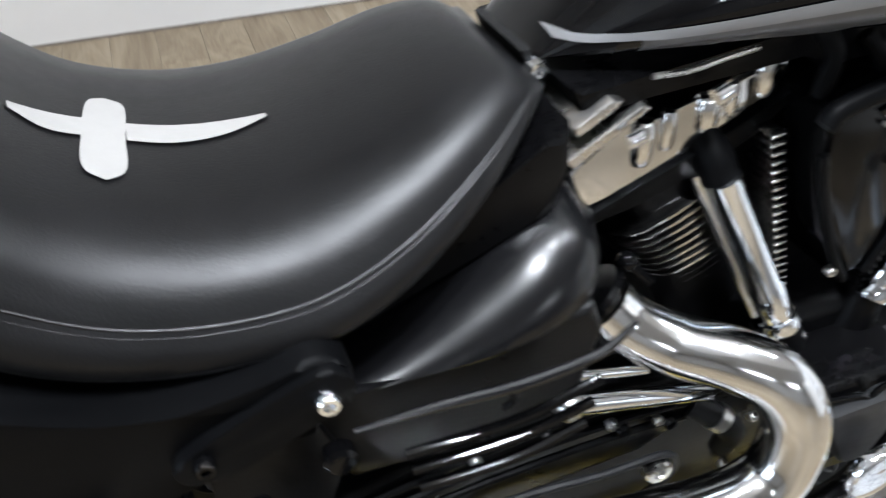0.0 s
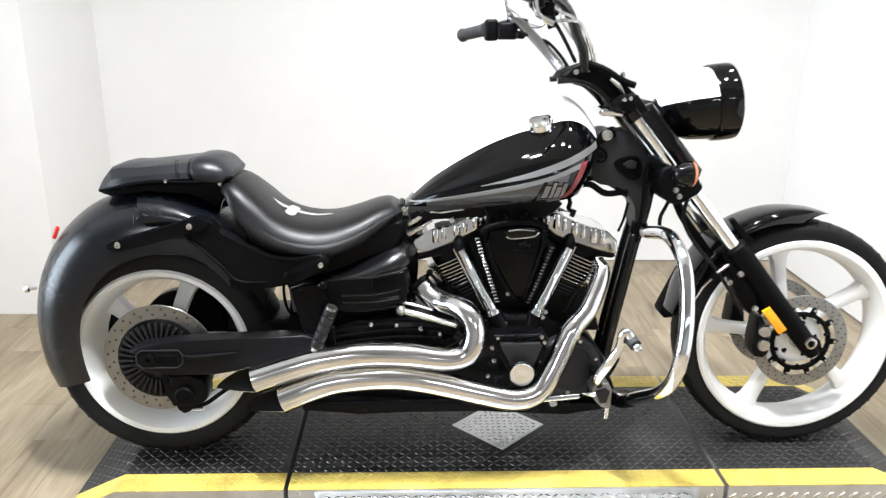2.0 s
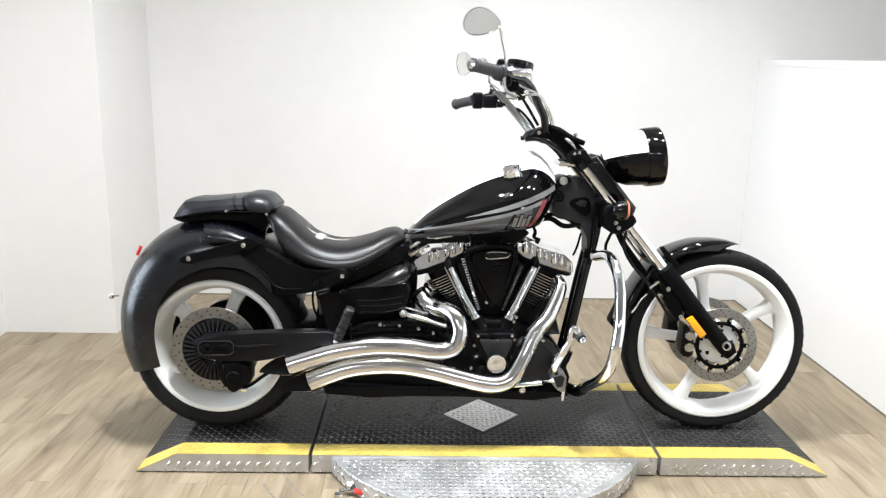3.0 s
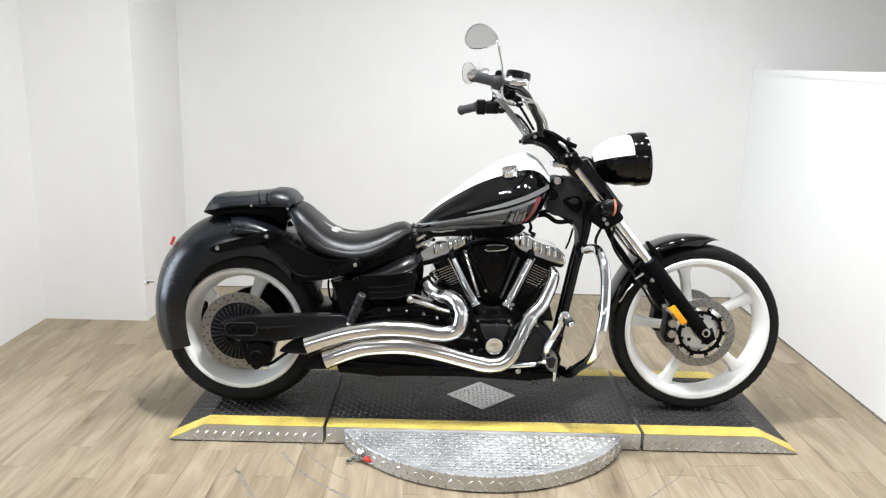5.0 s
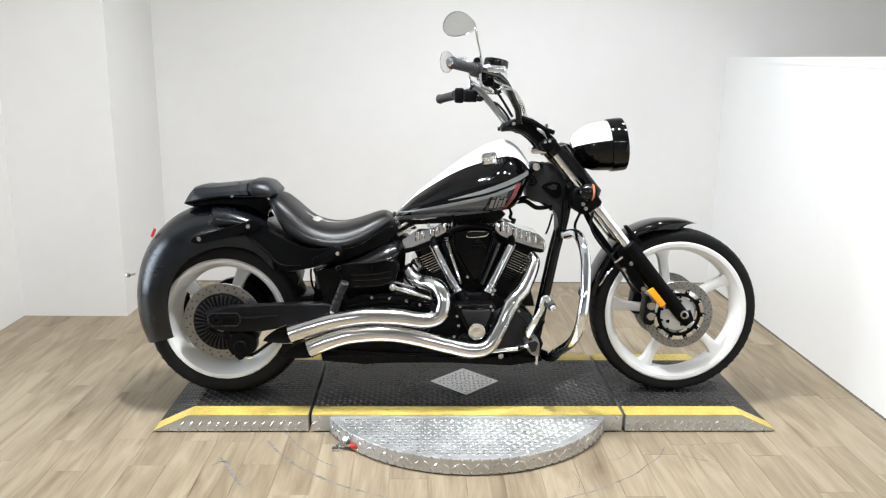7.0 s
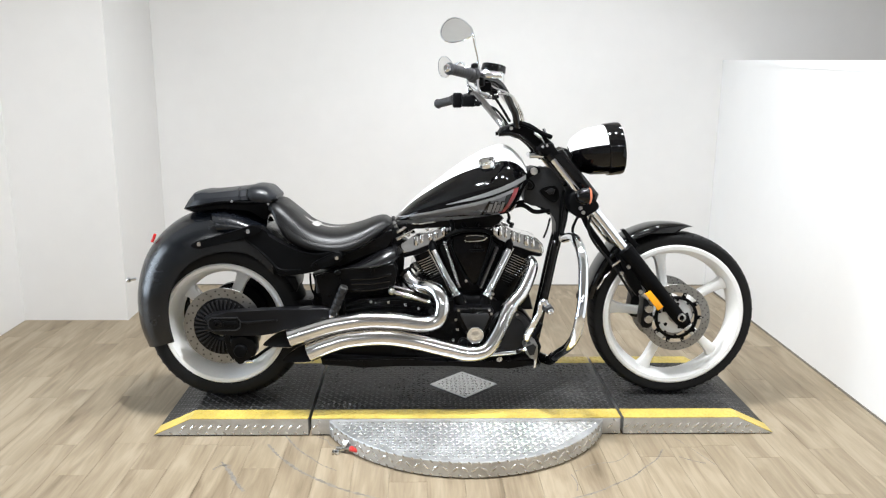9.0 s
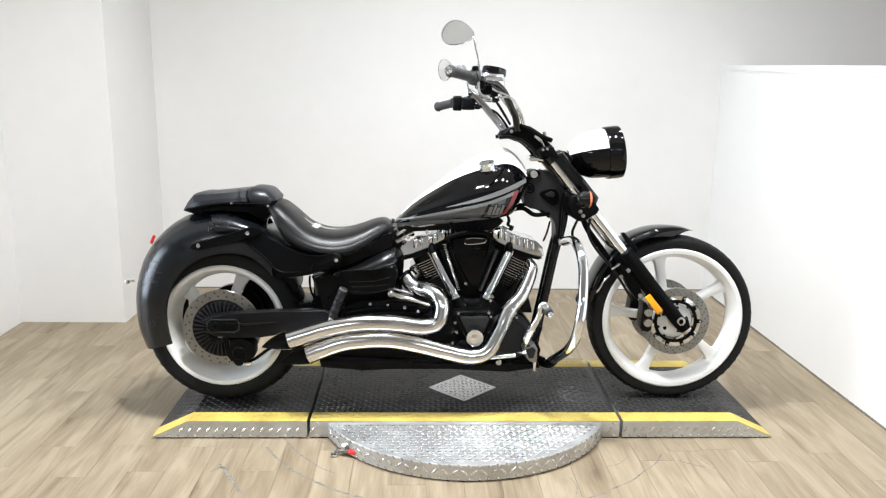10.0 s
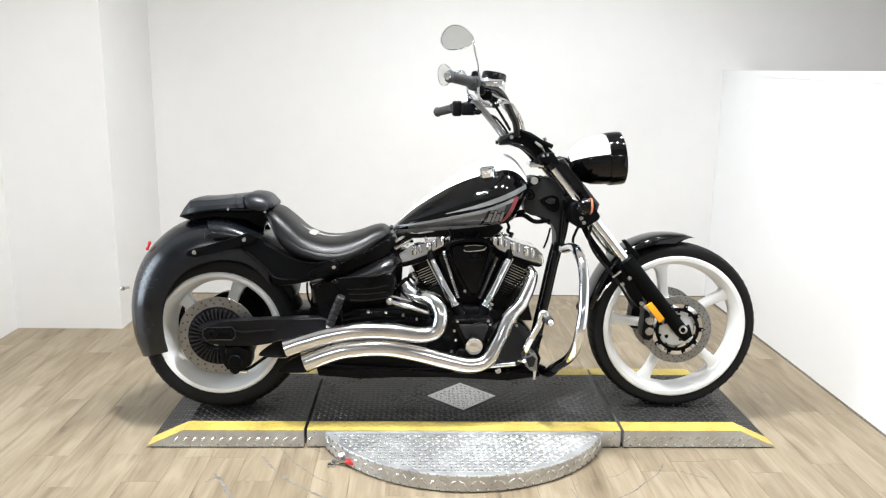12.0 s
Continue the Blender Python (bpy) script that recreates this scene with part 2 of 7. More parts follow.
def plate(bm, prof, v0, v1, bevel=0.0, segments=2):
    """A slab with the outline prof in the plane of length and height, from v0 to v1 across."""
    a = [bm.verts.new((u, v0, w)) for u, w in prof]
    b = [bm.verts.new((u, v1, w)) for u, w in prof]
    n = len(prof)
    faces = [bm.faces.new(a), bm.faces.new(b[::-1])]
    for i in range(n):
        faces.append(bm.faces.new((a[i], b[i], b[(i + 1) % n], a[(i + 1) % n])))
    if bevel:
        edges = {e for f in faces[:2] for e in f.edges}
        bmesh.ops.bevel(bm, geom=list(edges), offset=bevel, segments=segments, affect="EDGES", profile=0.5, clamp_overlap=True)


def rounded(prof, n=0):
    """A closed outline eased through the given corners."""
    return [tuple(float(c) for c in q) for q in spline(prof, n or len(prof) * 4, True)]


def lathe(bm, prof, centre, seg=48, axis="v", start=0.0, sweep=360.0, closed_profile=False):
    """Turns a profile of (radius, offset) about an axis across the bike (v), along it (u) or upright (w)."""
    cu, cv, cw = centre
    full = abs(sweep - 360) < 1e-6
    n = seg if full else seg + 1
    rings = []
    for i in range(n):
        a = radians(start + sweep * i / seg)
        c, s = math.cos(a), math.sin(a)
        if axis == "v":
            rings.append([bm.verts.new((cu + r * c, cv + o, cw + r * s)) for r, o in prof])
        elif axis == "w":
            rings.append([bm.verts.new((cu + r * c, cv + r * s, cw + o)) for r, o in prof])
        else:
            rings.append([bm.verts.new((cu + o, cv + r * c, cw + r * s)) for r, o in prof])
    m = len(prof)
    for i in range(n if full else n - 1):
        a, b = rings[i], rings[(i + 1) % n]
        for j in range(m if closed_profile else m - 1):
            k = (j + 1) % m
            try:
                bm.faces.new((a[j], a[k], b[k], b[j]))
            except ValueError:
                pass


def ball(bm, c, r, seg=12, squash=(1, 1, 1)):
    got = bmesh.ops.create_uvsphere(bm, u_segments=seg, v_segments=max(6, seg // 2), radius=r)
    for v in got["verts"]:
        v.co = Vector((v.co.x * squash[0], v.co.y * squash[1], v.co.z * squash[2])) + Vector(c)


def block(bm, lo, hi, bevel=0.0, turn=None, segments=2):
    """A box from corner to corner, bevelled, and turned by a matrix about its middle."""
    got = bmesh.ops.create_cube(bm, size=1)["verts"]
    lo, hi = Vector(lo), Vector(hi)
    mid, size = (lo + hi) / 2, hi - lo
    for v in got:
        p = Vector((v.co.x * size.x, v.co.y * size.y, v.co.z * size.z))
        v.co = mid + (turn @ p if turn else p)
    if bevel:
        edges = list({e for v in got for e in v.link_edges})
        bmesh.ops.bevel(bm, geom=edges, offset=bevel, segments=segments, affect="EDGES", profile=0.5, clamp_overlap=True)


def bolt(bm, c, r, out=-0.006, seg=10):
    """A domed screw head that faces sideways."""
    lathe(bm, [(r, 0), (r, out * 0.6), (r * 0.8, out), (r * 0.45, out), (r * 0.4, out * 0.4), (0.0001, out * 0.4)], c, seg)


def thing(name, label, category, at=(0, 0, 0), group="", kind=""):
    ob = new(name)
    ob.location = at
    return tagged(ob, label, category, group, kind)

# ---- the bay: floor, walls, ceiling ----
X0, X1, YB, YP, XP = -2.311, 1.648, 1.79, 1.075, -1.76
HALL_Y = -7.5


def slab(name, lo, hi, mat, label, category, bevel=0.0, kind="structure"):
    bm = bmesh.new()
    block(bm, lo, hi, bevel)
    return tagged(finish(name, bm, mat, None, "", 30), label, category, kind=kind)


slab("wall_back", (-2.8, YB, 0), (4.2, YB + 0.12, CEIL), "wall_paint", "white painted plaster wall behind the motorcycle", "wall")
slab("wall_left", (X0 - 0.14, 0.1, 0), (X0, YB, CEIL), "wall_paint", "white painted plaster side wall of the bay", "wall")
slab("wall_pillar", (X0, YP, 0), (XP, YB - 0.001, CEIL), "wall_paint", "white painted boxed-out pillar in the corner", "wall")
# unseen walls added around the hall; their grey sets how dark reflections are
slab("wall_far_east", (4.2, -2.0, 0), (4.32, YB + 0.12, CEIL), "hall_dark", "unseen grey wall added beyond the half-height partition", "wall")
slab("wall_far_east_2", (4.2, -7.6, 0), (4.32, -4.0, CEIL), "hall_dark", "unseen grey side wall added to the hall", "wall")
slab("wall_far_east_sill", (4.2, -4.0, 0), (4.32, -2.0, 0.9), "hall_dark", "unseen low wall added below the hall window", "wall")
slab("wall_far_east_head", (4.2, -4.0, 2.5), (4.32, -2.0, CEIL), "hall_dark", "unseen wall added above the hall window", "wall")
# glowing sheet and frame added behind the right fill lamp
slab("backdrop_fill_2", (5.2, -5.0, -0.1), (5.25, -1.0, 3.4), "daylight", "glowing sheet added outside the unseen hall window", "backdrop")
win_2 = thing("window_fill_2", "unseen wide window frame added at the right fill lamp", "window", (4.26, -3.0, 1.7), kind="structure")
for lo, hi in (((-0.03, -1.0, -0.8), (0.03, -0.95, 0.8)), ((-0.03, 0.95, -0.8), (0.03, 1.0, 0.8)), ((-0.03, -0.95, 0.75), (0.03, 0.95, 0.8)), ((-0.03, -0.95, -0.8), (0.03, 0.95, -0.75))):
    bm = bmesh.new()
    block(bm, lo, hi, 0.004)
    part("frame_side", bm, "white_paint", win_2)
# more unseen hall walls, added to shape bounce and reflections
slab("wall_hall_south", (-4.72, HALL_Y - 0.12, 0), (4.32, HALL_Y, CEIL), "hall_dark", "unseen grey wall added at the end of the hall", "wall")
slab("wall_hall_west", (-4.72, HALL_Y, 0), (-4.6, -2.1, CEIL), "hall_dark", "unseen grey side wall added to the hall", "wall")
slab("wall_hall_west_2", (-4.72, -0.1, 0), (-4.6, 0.1, CEIL), "hall_dark", "unseen grey side wall added to the hall", "wall")
slab("wall_hall_sill", (-4.72, -2.1, 0), (-4.6, -0.1, 0.15), "hall_dark", "unseen low wall added below the shop window", "wall")
slab("wall_hall_head", (-4.72, -2.1, 2.25), (-4.6, -0.1, CEIL), "hall_dark", "unseen wall added above the shop window", "wall")
slab("wall_hall_return", (-4.72, 0.1, 0), (X0 - 0.14, 0.22, CEIL), "hall_dark", "unseen grey wall added beside the bay", "wall")
# glowing sheet and frame of the unseen left window
slab("backdrop_day", (-5.6, -3.0, -0.1), (-5.55, 0.8, 3.2), "daylight", "glowing sheet outside the unseen shop window", "backdrop")
win = thing("window_1", "unseen tall shop window with a slim frame", "window", (-4.66, -1.1, 1.2), kind="structure")
for lo, hi in (((-0.03, -1.0, -1.05), (0.03, -0.95, 1.05)), ((-0.03, 0.95, -1.05), (0.03, 1.0, 1.05)), ((-0.03, -0.95, 1.0), (0.03, 0.95, 1.05)), ((-0.03, -0.95, -1.05), (0.03, 0.95, -1.0))):
    bm = bmesh.new()
    block(bm, lo, hi, 0.004)
    part("frame_side", bm, "white_paint", win)
slab("ceiling", (-4.72, -1.9, CEIL), (4.32, YB + 0.12, CEIL + 0.1), "ceiling_white", "plain painted ceiling", "ceiling")
# unseen hall ceiling, darker than the bay's for contrast in chrome
slab("ceiling_hall", (-4.72, -7.62, CEIL), (4.32, -1.9, CEIL + 0.1), "hall_dark", "unseen hall ceiling, grey to darken reflections", "ceiling")

# half-height white partition with a capping board that falls towards the hall
bm = bmesh.new()
ya, yb, za, zb = -2.2, YB - 0.001, 1.36, 1.405
block(bm, (X1, ya, 0), (X1 + 0.1, yb, 1.0))
for v in bm.verts:
    if v.co.z > 0.5:
        v.co.z = za + (zb - za) * (v.co.y - ya) / (yb - ya)
tagged(finish("wall_partition", bm, "panel_white", None, "", 30), "white half-height panel partition beside the bay", "wall", kind="structure")
bm = bmesh.new()
block(bm, (X1 - 0.003, ya, 0), (X1 + 0.103, yb, 1.0))
for v in bm.verts:
    k = (v.co.y - ya) / (yb - ya)
    top = za + (zb - za) * k
    v.co.z = top + 0.006 if v.co.z > 0.5 else top - 0.02 - 0.045 * (1 - k)
tagged(finish("trim_partition", bm, "panel_white", None, "", 30), "white capping board along the partition top", "trim", kind="structure")

# thin darker strips where partition and wall meet the floor
slab("trim_partition_base", (X1 - 0.003, ya, 0.0), (X1, yb, 0.009), "scuff", "thin darker strip along the foot of the partition", "trim")
slab("trim_back_base", (XP, YB - 0.003, 0.0), (X1 - 0.003, YB, 0.006), "scuff", "thin darker strip along the foot of the wall", "trim")

# sub floor with vinyl planks laid on it, lengthwise from the hall to the back wall
floor = slab("floor", (-4.72, -7.6, -0.12), (4.3, YB, -0.008), "plank", "wood-look plank floor, worn and scuffed", "floor")
PLANK_W, PLANK_L = 0.127, 0.66
plank_bm = bmesh.new()
block(plank_bm, (-PLANK_W / 2 + 0.0003, -PLANK_L / 2 + 0.0003, -0.008), (PLANK_W / 2 - 0.0003, PLANK_L / 2 - 0.0003, 0), 0.0007, None, 1)
plank_me = bpy.data.meshes.new("plank")
plank_bm.to_mesh(plank_me)
plank_bm.free()
plank_me.materials.append(M["plank"])


def lay_planks():
    """Rows from side to side; each row is shifted along by its own amount."""
    rng = random.Random(7)
    x = X0 + PLANK_W / 2
    while x < X1 + 0.1:
        top, length = YB, rng.uniform(0.25, 1.0) * PLANK_L
        while top > -3.2:
            ob = new("plank", plank_me)
            ob.location = (x, top - length / 2, 0)
            ob.scale.y = length / PLANK_L
            ob.parent = floor
            top, length = top - length, PLANK_L
        x += PLANK_W


lay_planks()



def scar(points, width, mat, seed):
    """A thin ragged scratch or peeled patch in the floor's print."""
    rng = random.Random(seed)
    bm = bmesh.new()
    path = spline(points, len(points) * 9)
    left, right = [], []
    for i, p in enumerate(path):
        q = path[min(i + 1, len(path) - 1)] - path[max(i - 1, 0)]
        n = np.array([-q[1], q[0]]) / (np.hypot(*q) + 1e-9)
        w = width * rng.uniform(0.25, 1.0)
        left.append(bm.verts.new((*(p + n * w), 0.0005)))
        right.append(bm.verts.new((*(p - n * w * rng.uniform(0.3, 1.0)), 0.0005)))
    for i in range(len(path) - 1):
        bm.faces.new((left[i], left[i + 1], right[i + 1], right[i]))
    return tagged(part("scratch", bm, mat, floor, "worn scratch in the floor", 0), kind="structure")


def arc(r, a0, a1, n=7, wob=0.0):
    return [((r + wob * math.sin(3.1 * k)) * math.sin(radians(a0 + (a1 - a0) * k / n)), -(r + wob * math.sin(3.1 * k)) * math.cos(radians(a0 + (a1 - a0) * k / n))) for k in range(n + 1)]


scar(arc(0.83, -62, -20, 7, 0.006), 0.009, "scuff", 1)
scar(arc(0.75, -70, -38, 6, 0.01), 0.005, "scuff", 2)
scar(arc(0.84, 12, 58, 8, 0.012), 0.005, "scuff", 3)
scar([(-0.87, -0.52), (-0.82, -0.6), (-0.79, -0.66), (-0.75, -0.72)], 0.011, "scuff", 4)
scar([(-0.885, -0.575), (-0.86, -0.545), (-0.83, -0.55)], 0.006, "scuff", 5)
scar([(0.36, -0.6), (0.44, -0.55), (0.52, -0.53), (0.58, -0.47)], 0.003, "scuff", 6)
scar([(0.75, -0.5), (0.79, -0.53), (0.83, -0.55)], 0.005, "scuff", 7)
scar([(0.78, -0.35), (0.82, -0.45), (0.86, -0.56)], 0.0025, "scuff", 8)
scar([(-0.56, -0.33), (-0.52, -0.36), (-0.5, -0.4), (-0.44, -0.42)], 0.004, "scuff", 9)
scar([(0.34, -0.62), (0.35, -0.68), (0.34, -0.73)], 0.003, "scuff", 10)

# ceiling fittings
# housings for the added hall fill lamps
for px, py in TUBES:
    fit = thing("hall_fill", "unseen strip light added on the hall ceiling, lit", "ceiling light", (px, py, CEIL), "strip lights of the hall")
    bm = bmesh.new()
    block(bm, (-0.74, -0.09, -0.09), (0.74, 0.09, 0), 0.01)
    part("housing", bm, "white_paint", fit)
for bx, by in SPOTS:
    fit = thing("downlight", "small round white downlight on the ceiling, lit", "ceiling lamp", (bx, by, CEIL), "downlights of the bay")
    bm = bmesh.new()
    lathe(bm, [(0.001, 0), (0.11, 0), (0.11, -0.13), (0.1, -0.13), (0.1, -0.05), (0.001, -0.05)], (0, 0, 0), 20, "w")
    part("can", bm, "white_paint", fit)

# ---- the display platform: turntable disc, fixed deck and two ramp ends ----
TOP, HALF_D, GAP_X, DISC_R, DISC_Y, STRIPE = 0.07, 0.322, 0.587, 0.568, -0.08, 0.078


def lozenges(bm, spots, z, size, height, slant, flip=False):
    """Raised tread marks: a slim six-sided lozenge each, in two crossing directions."""
    for x, y, way in spots:
        a = radians(slant if way else -slant) + (math.pi / 2 if flip and way else 0)
        c, s = math.cos(a), math.sin(a)
        L, W = size, size * 0.26
        base = [(-L, 0), (-L * 0.4, -W), (L * 0.4, -W), (L, 0), (L * 0.4, W), (-L * 0.4, W)]
        lo = [bm.verts.new((x + c * p - s * q, y + s * p + c * q, z)) for p, q in base]
        hi = [bm.verts.new((x + 0.62 * (c * p - s * q), y + 0.62 * (s * p + c * q), z + height)) for p, q in base]
        bm.faces.new(hi)
        for i in range(6):
            j = (i + 1) % 6
            bm.faces.new((lo[i], lo[j], hi[j], hi[i]))


def grid_spots(x0, x1, y0, y1, step, inside=None):
    out = []
    nx, ny = int((x1 - x0) / step), int((y1 - y0) / step)
    for i in range(nx + 1):
        for j in range(ny + 1):
            p = (x0 + i * step + 0.3 * step, y0 + j * step + 0.3 * step)
            if p[0] < x1 - 0.004 and p[1] < y1 - 0.004 and (inside is None or inside(*p)):
                out.append((*p, (i + j) % 2))
    return out


def upright_treads(ob_name, parent, x0, x1, y, z0, z1, curve=None, limit=None):
    """Tread marks on the upright front faces."""
    bm = bmesh.new()
    step = 0.033
    for i in range(int((x1 - x0) / step) + 1):
        for j, z in enumerate((z0 + 0.012, z0 + 0.036, z0 + 0.059)):
            x = x0 + 0.012 + i * step + (0 if j == 1 else step / 2)
            if x > x1 - 0.014 or x < x0 + 0.012 or (limit and z > limit(x) - 0.014):
                continue
            sl = radians(40 if (i % 2 or curve is None) and j == 1 else -40)
            c, s = math.cos(sl), math.sin(sl)
            L, W = (0.0165, 0.0045) if j == 1 else (0.009, 0.0038)
            base = [(-L, 0), (-L * 0.4, -W), (L * 0.4, -W), (L, 0), (L * 0.4, W), (-L * 0.4, W)]

            def at(p, q, d):
                xx, zz = x + c * p - s * q, z + s * p + c * q
                if curve is None:
                    return (xx, y - d, zz)
                a = xx / DISC_R
                return ((DISC_R + d) * math.sin(a), -(DISC_R + d) * math.cos(a), zz)

            lo = [bm.verts.new(at(p, q, 0.0)) for p, q in base]
            hi = [bm.verts.new(at(p * 0.62, q * 0.62, 0.0016)) for p, q in base]
            bm.faces.new(hi)
            for k in range(6):
                m = (k + 1) % 6
                bm.faces.new((lo[k], lo[m], hi[m], hi[k]))
    ob = part(ob_name, bm, "tread_lozenge", parent, "raised tread marks", 0)
    return tagged(ob, kind="stuff")


deck = thing("display_deck", "black tread-plate display deck with yellow edge stripes", "platform", group="display platform")
bm = bmesh.new()
block(bm, (-GAP_X + 0.006, -HALF_D, 0.005), (GAP_X - 0.006, HALF_D, TOP - 0.002), 0.002)
part("base", bm, "tread_steel", deck, "bare steel tread plate")
# black strip added under the deck; paints the shaded gap at the floor
bm = bmesh.new()
block(bm, (-GAP_X + 0.012, -HALF_D + 0.006, 0.0), (GAP_X - 0.012, HALF_D - 0.006, 0.006))
part("gap_shade_strip", bm, "black_hole", deck, "black support strip for the shaded gap under the edge")
bm = bmesh.new()
block(bm, (-GAP_X + 0.006, -HALF_D + STRIPE, TOP - 0.002), (GAP_X - 0.006, HALF_D - STRIPE, TOP), 0.0005)
part("mat", bm, "mat_black", deck, "black coated tread plate, dusty")


def off_diamond(x, y):
    return abs(x - 0.004) + abs(y) > 0.155


bm = bmesh.new()
lozenges(bm, grid_spots(-GAP_X + 0.01, GAP_X - 0.01, -HALF_D + STRIPE + 0.003, HALF_D - STRIPE - 0.006, 0.0205, off_diamond), TOP, 0.0125, 0.002, 42)
tagged(part("mat_treads", bm, "tread_black", deck, "black raised tread marks", 0), kind="stuff")
for sgn, nm in ((-1, "yellow_stripe"), (1, "yellow_stripe")):
    bm = bmesh.new()
    block(bm, (-GAP_X + 0.006, sgn * (HALF_D - STRIPE / 2) - STRIPE / 2, TOP - 0.002), (GAP_X - 0.006, sgn * (HALF_D - STRIPE / 2) + STRIPE / 2, TOP + 0.0004), 0.0004)
    band = part(nm, bm, "yellow_paint", deck, "yellow painted edge stripe, scuffed")
    bm = bmesh.new()
    y0 = sgn * (HALF_D - STRIPE / 2) - STRIPE / 2
    lozenges(bm, grid_spots(-GAP_X + 0.01, GAP_X - 0.01, y0, y0 + STRIPE, 0.0205), TOP + 0.0003, 0.012, 0.0014, 42)
    tagged(part("stripe_treads", bm, "yellow_paint", band, "painted tread marks", 0), kind="stuff")
bm = bmesh.new()
k = 0.139
for ring in ([(-k + 0.004, 0), (0.004, -k), (k + 0.004, 0), (0.004, k)],):
    lo = [bm.verts.new((x, y, TOP - 0.001)) for x, y in ring]
    hi = [bm.verts.new((x * 0.995, y * 0.995, TOP + 0.003)) for x, y in ring]
    bm.faces.new(hi)
    for i in range(4):
        bm.faces.new((lo[i], lo[(i + 1) % 4], hi[(i + 1) % 4], hi[i]))
part("centre_plate", bm, "tread_steel", deck, "bare steel diamond cover plate", 0)
bm = bmesh.new()
lozenges(bm, grid_spots(-k, k, -k, k, 0.0175, lambda x, y: abs(x - 0.004) + abs(y) < k - 0.016), TOP + 0.003, 0.0095, 0.0013, 42)
tagged(part("plate_treads", bm, "tread_lozenge", deck, "raised tread marks", 0), kind="stuff")
upright_treads("edge_treads", deck, -GAP_X + 0.006, -0.53, -HALF_D, 0, TOP)
upright_treads("edge_treads", deck, 0.53, GAP_X - 0.006, -HALF_D, 0, TOP)

disc = thing("turntable_disc", "round bare steel tread-plate turntable under the deck", "turntable", (0, DISC_Y, 0), group="display platform")
bm = bmesh.new()
lathe(bm, [(0.001, 0.005), (DISC_R, 0.005), (DISC_R, TOP - 0.012), (DISC_R - 0.003, TOP - 0.008), (0.001, TOP - 0.008)], (0, 0, 0), 128, "w")
part("disc_body", bm, "tread_steel", disc)
bm = bmesh.new()


def on_disc(x, y):
    return x * x + y * y < (DISC_R - 0.02) ** 2 and y < -HALF_D - DISC_Y - 0.012


lozenges(bm, grid_spots(-0.56, 0.56, -0.56, -HALF_D - DISC_Y - 0.004, 0.0205, on_disc), TOP - 0.008, 0.0125, 0.0016, 42)
tagged(part("disc_treads", bm, "tread_lozenge", disc, "raised tread marks", 0), kind="stuff")
upright_treads("rim_treads", disc, -0.63, 0.63, 0, -0.002, TOP - 0.01, True)
# black ring added below the disc, its colour standing for contact shade
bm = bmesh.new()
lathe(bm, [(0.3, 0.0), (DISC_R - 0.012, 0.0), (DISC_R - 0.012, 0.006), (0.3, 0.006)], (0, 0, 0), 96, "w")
part("gap_shade_ring", bm, "black_hole", disc, "black ring painting the shade under the disc")


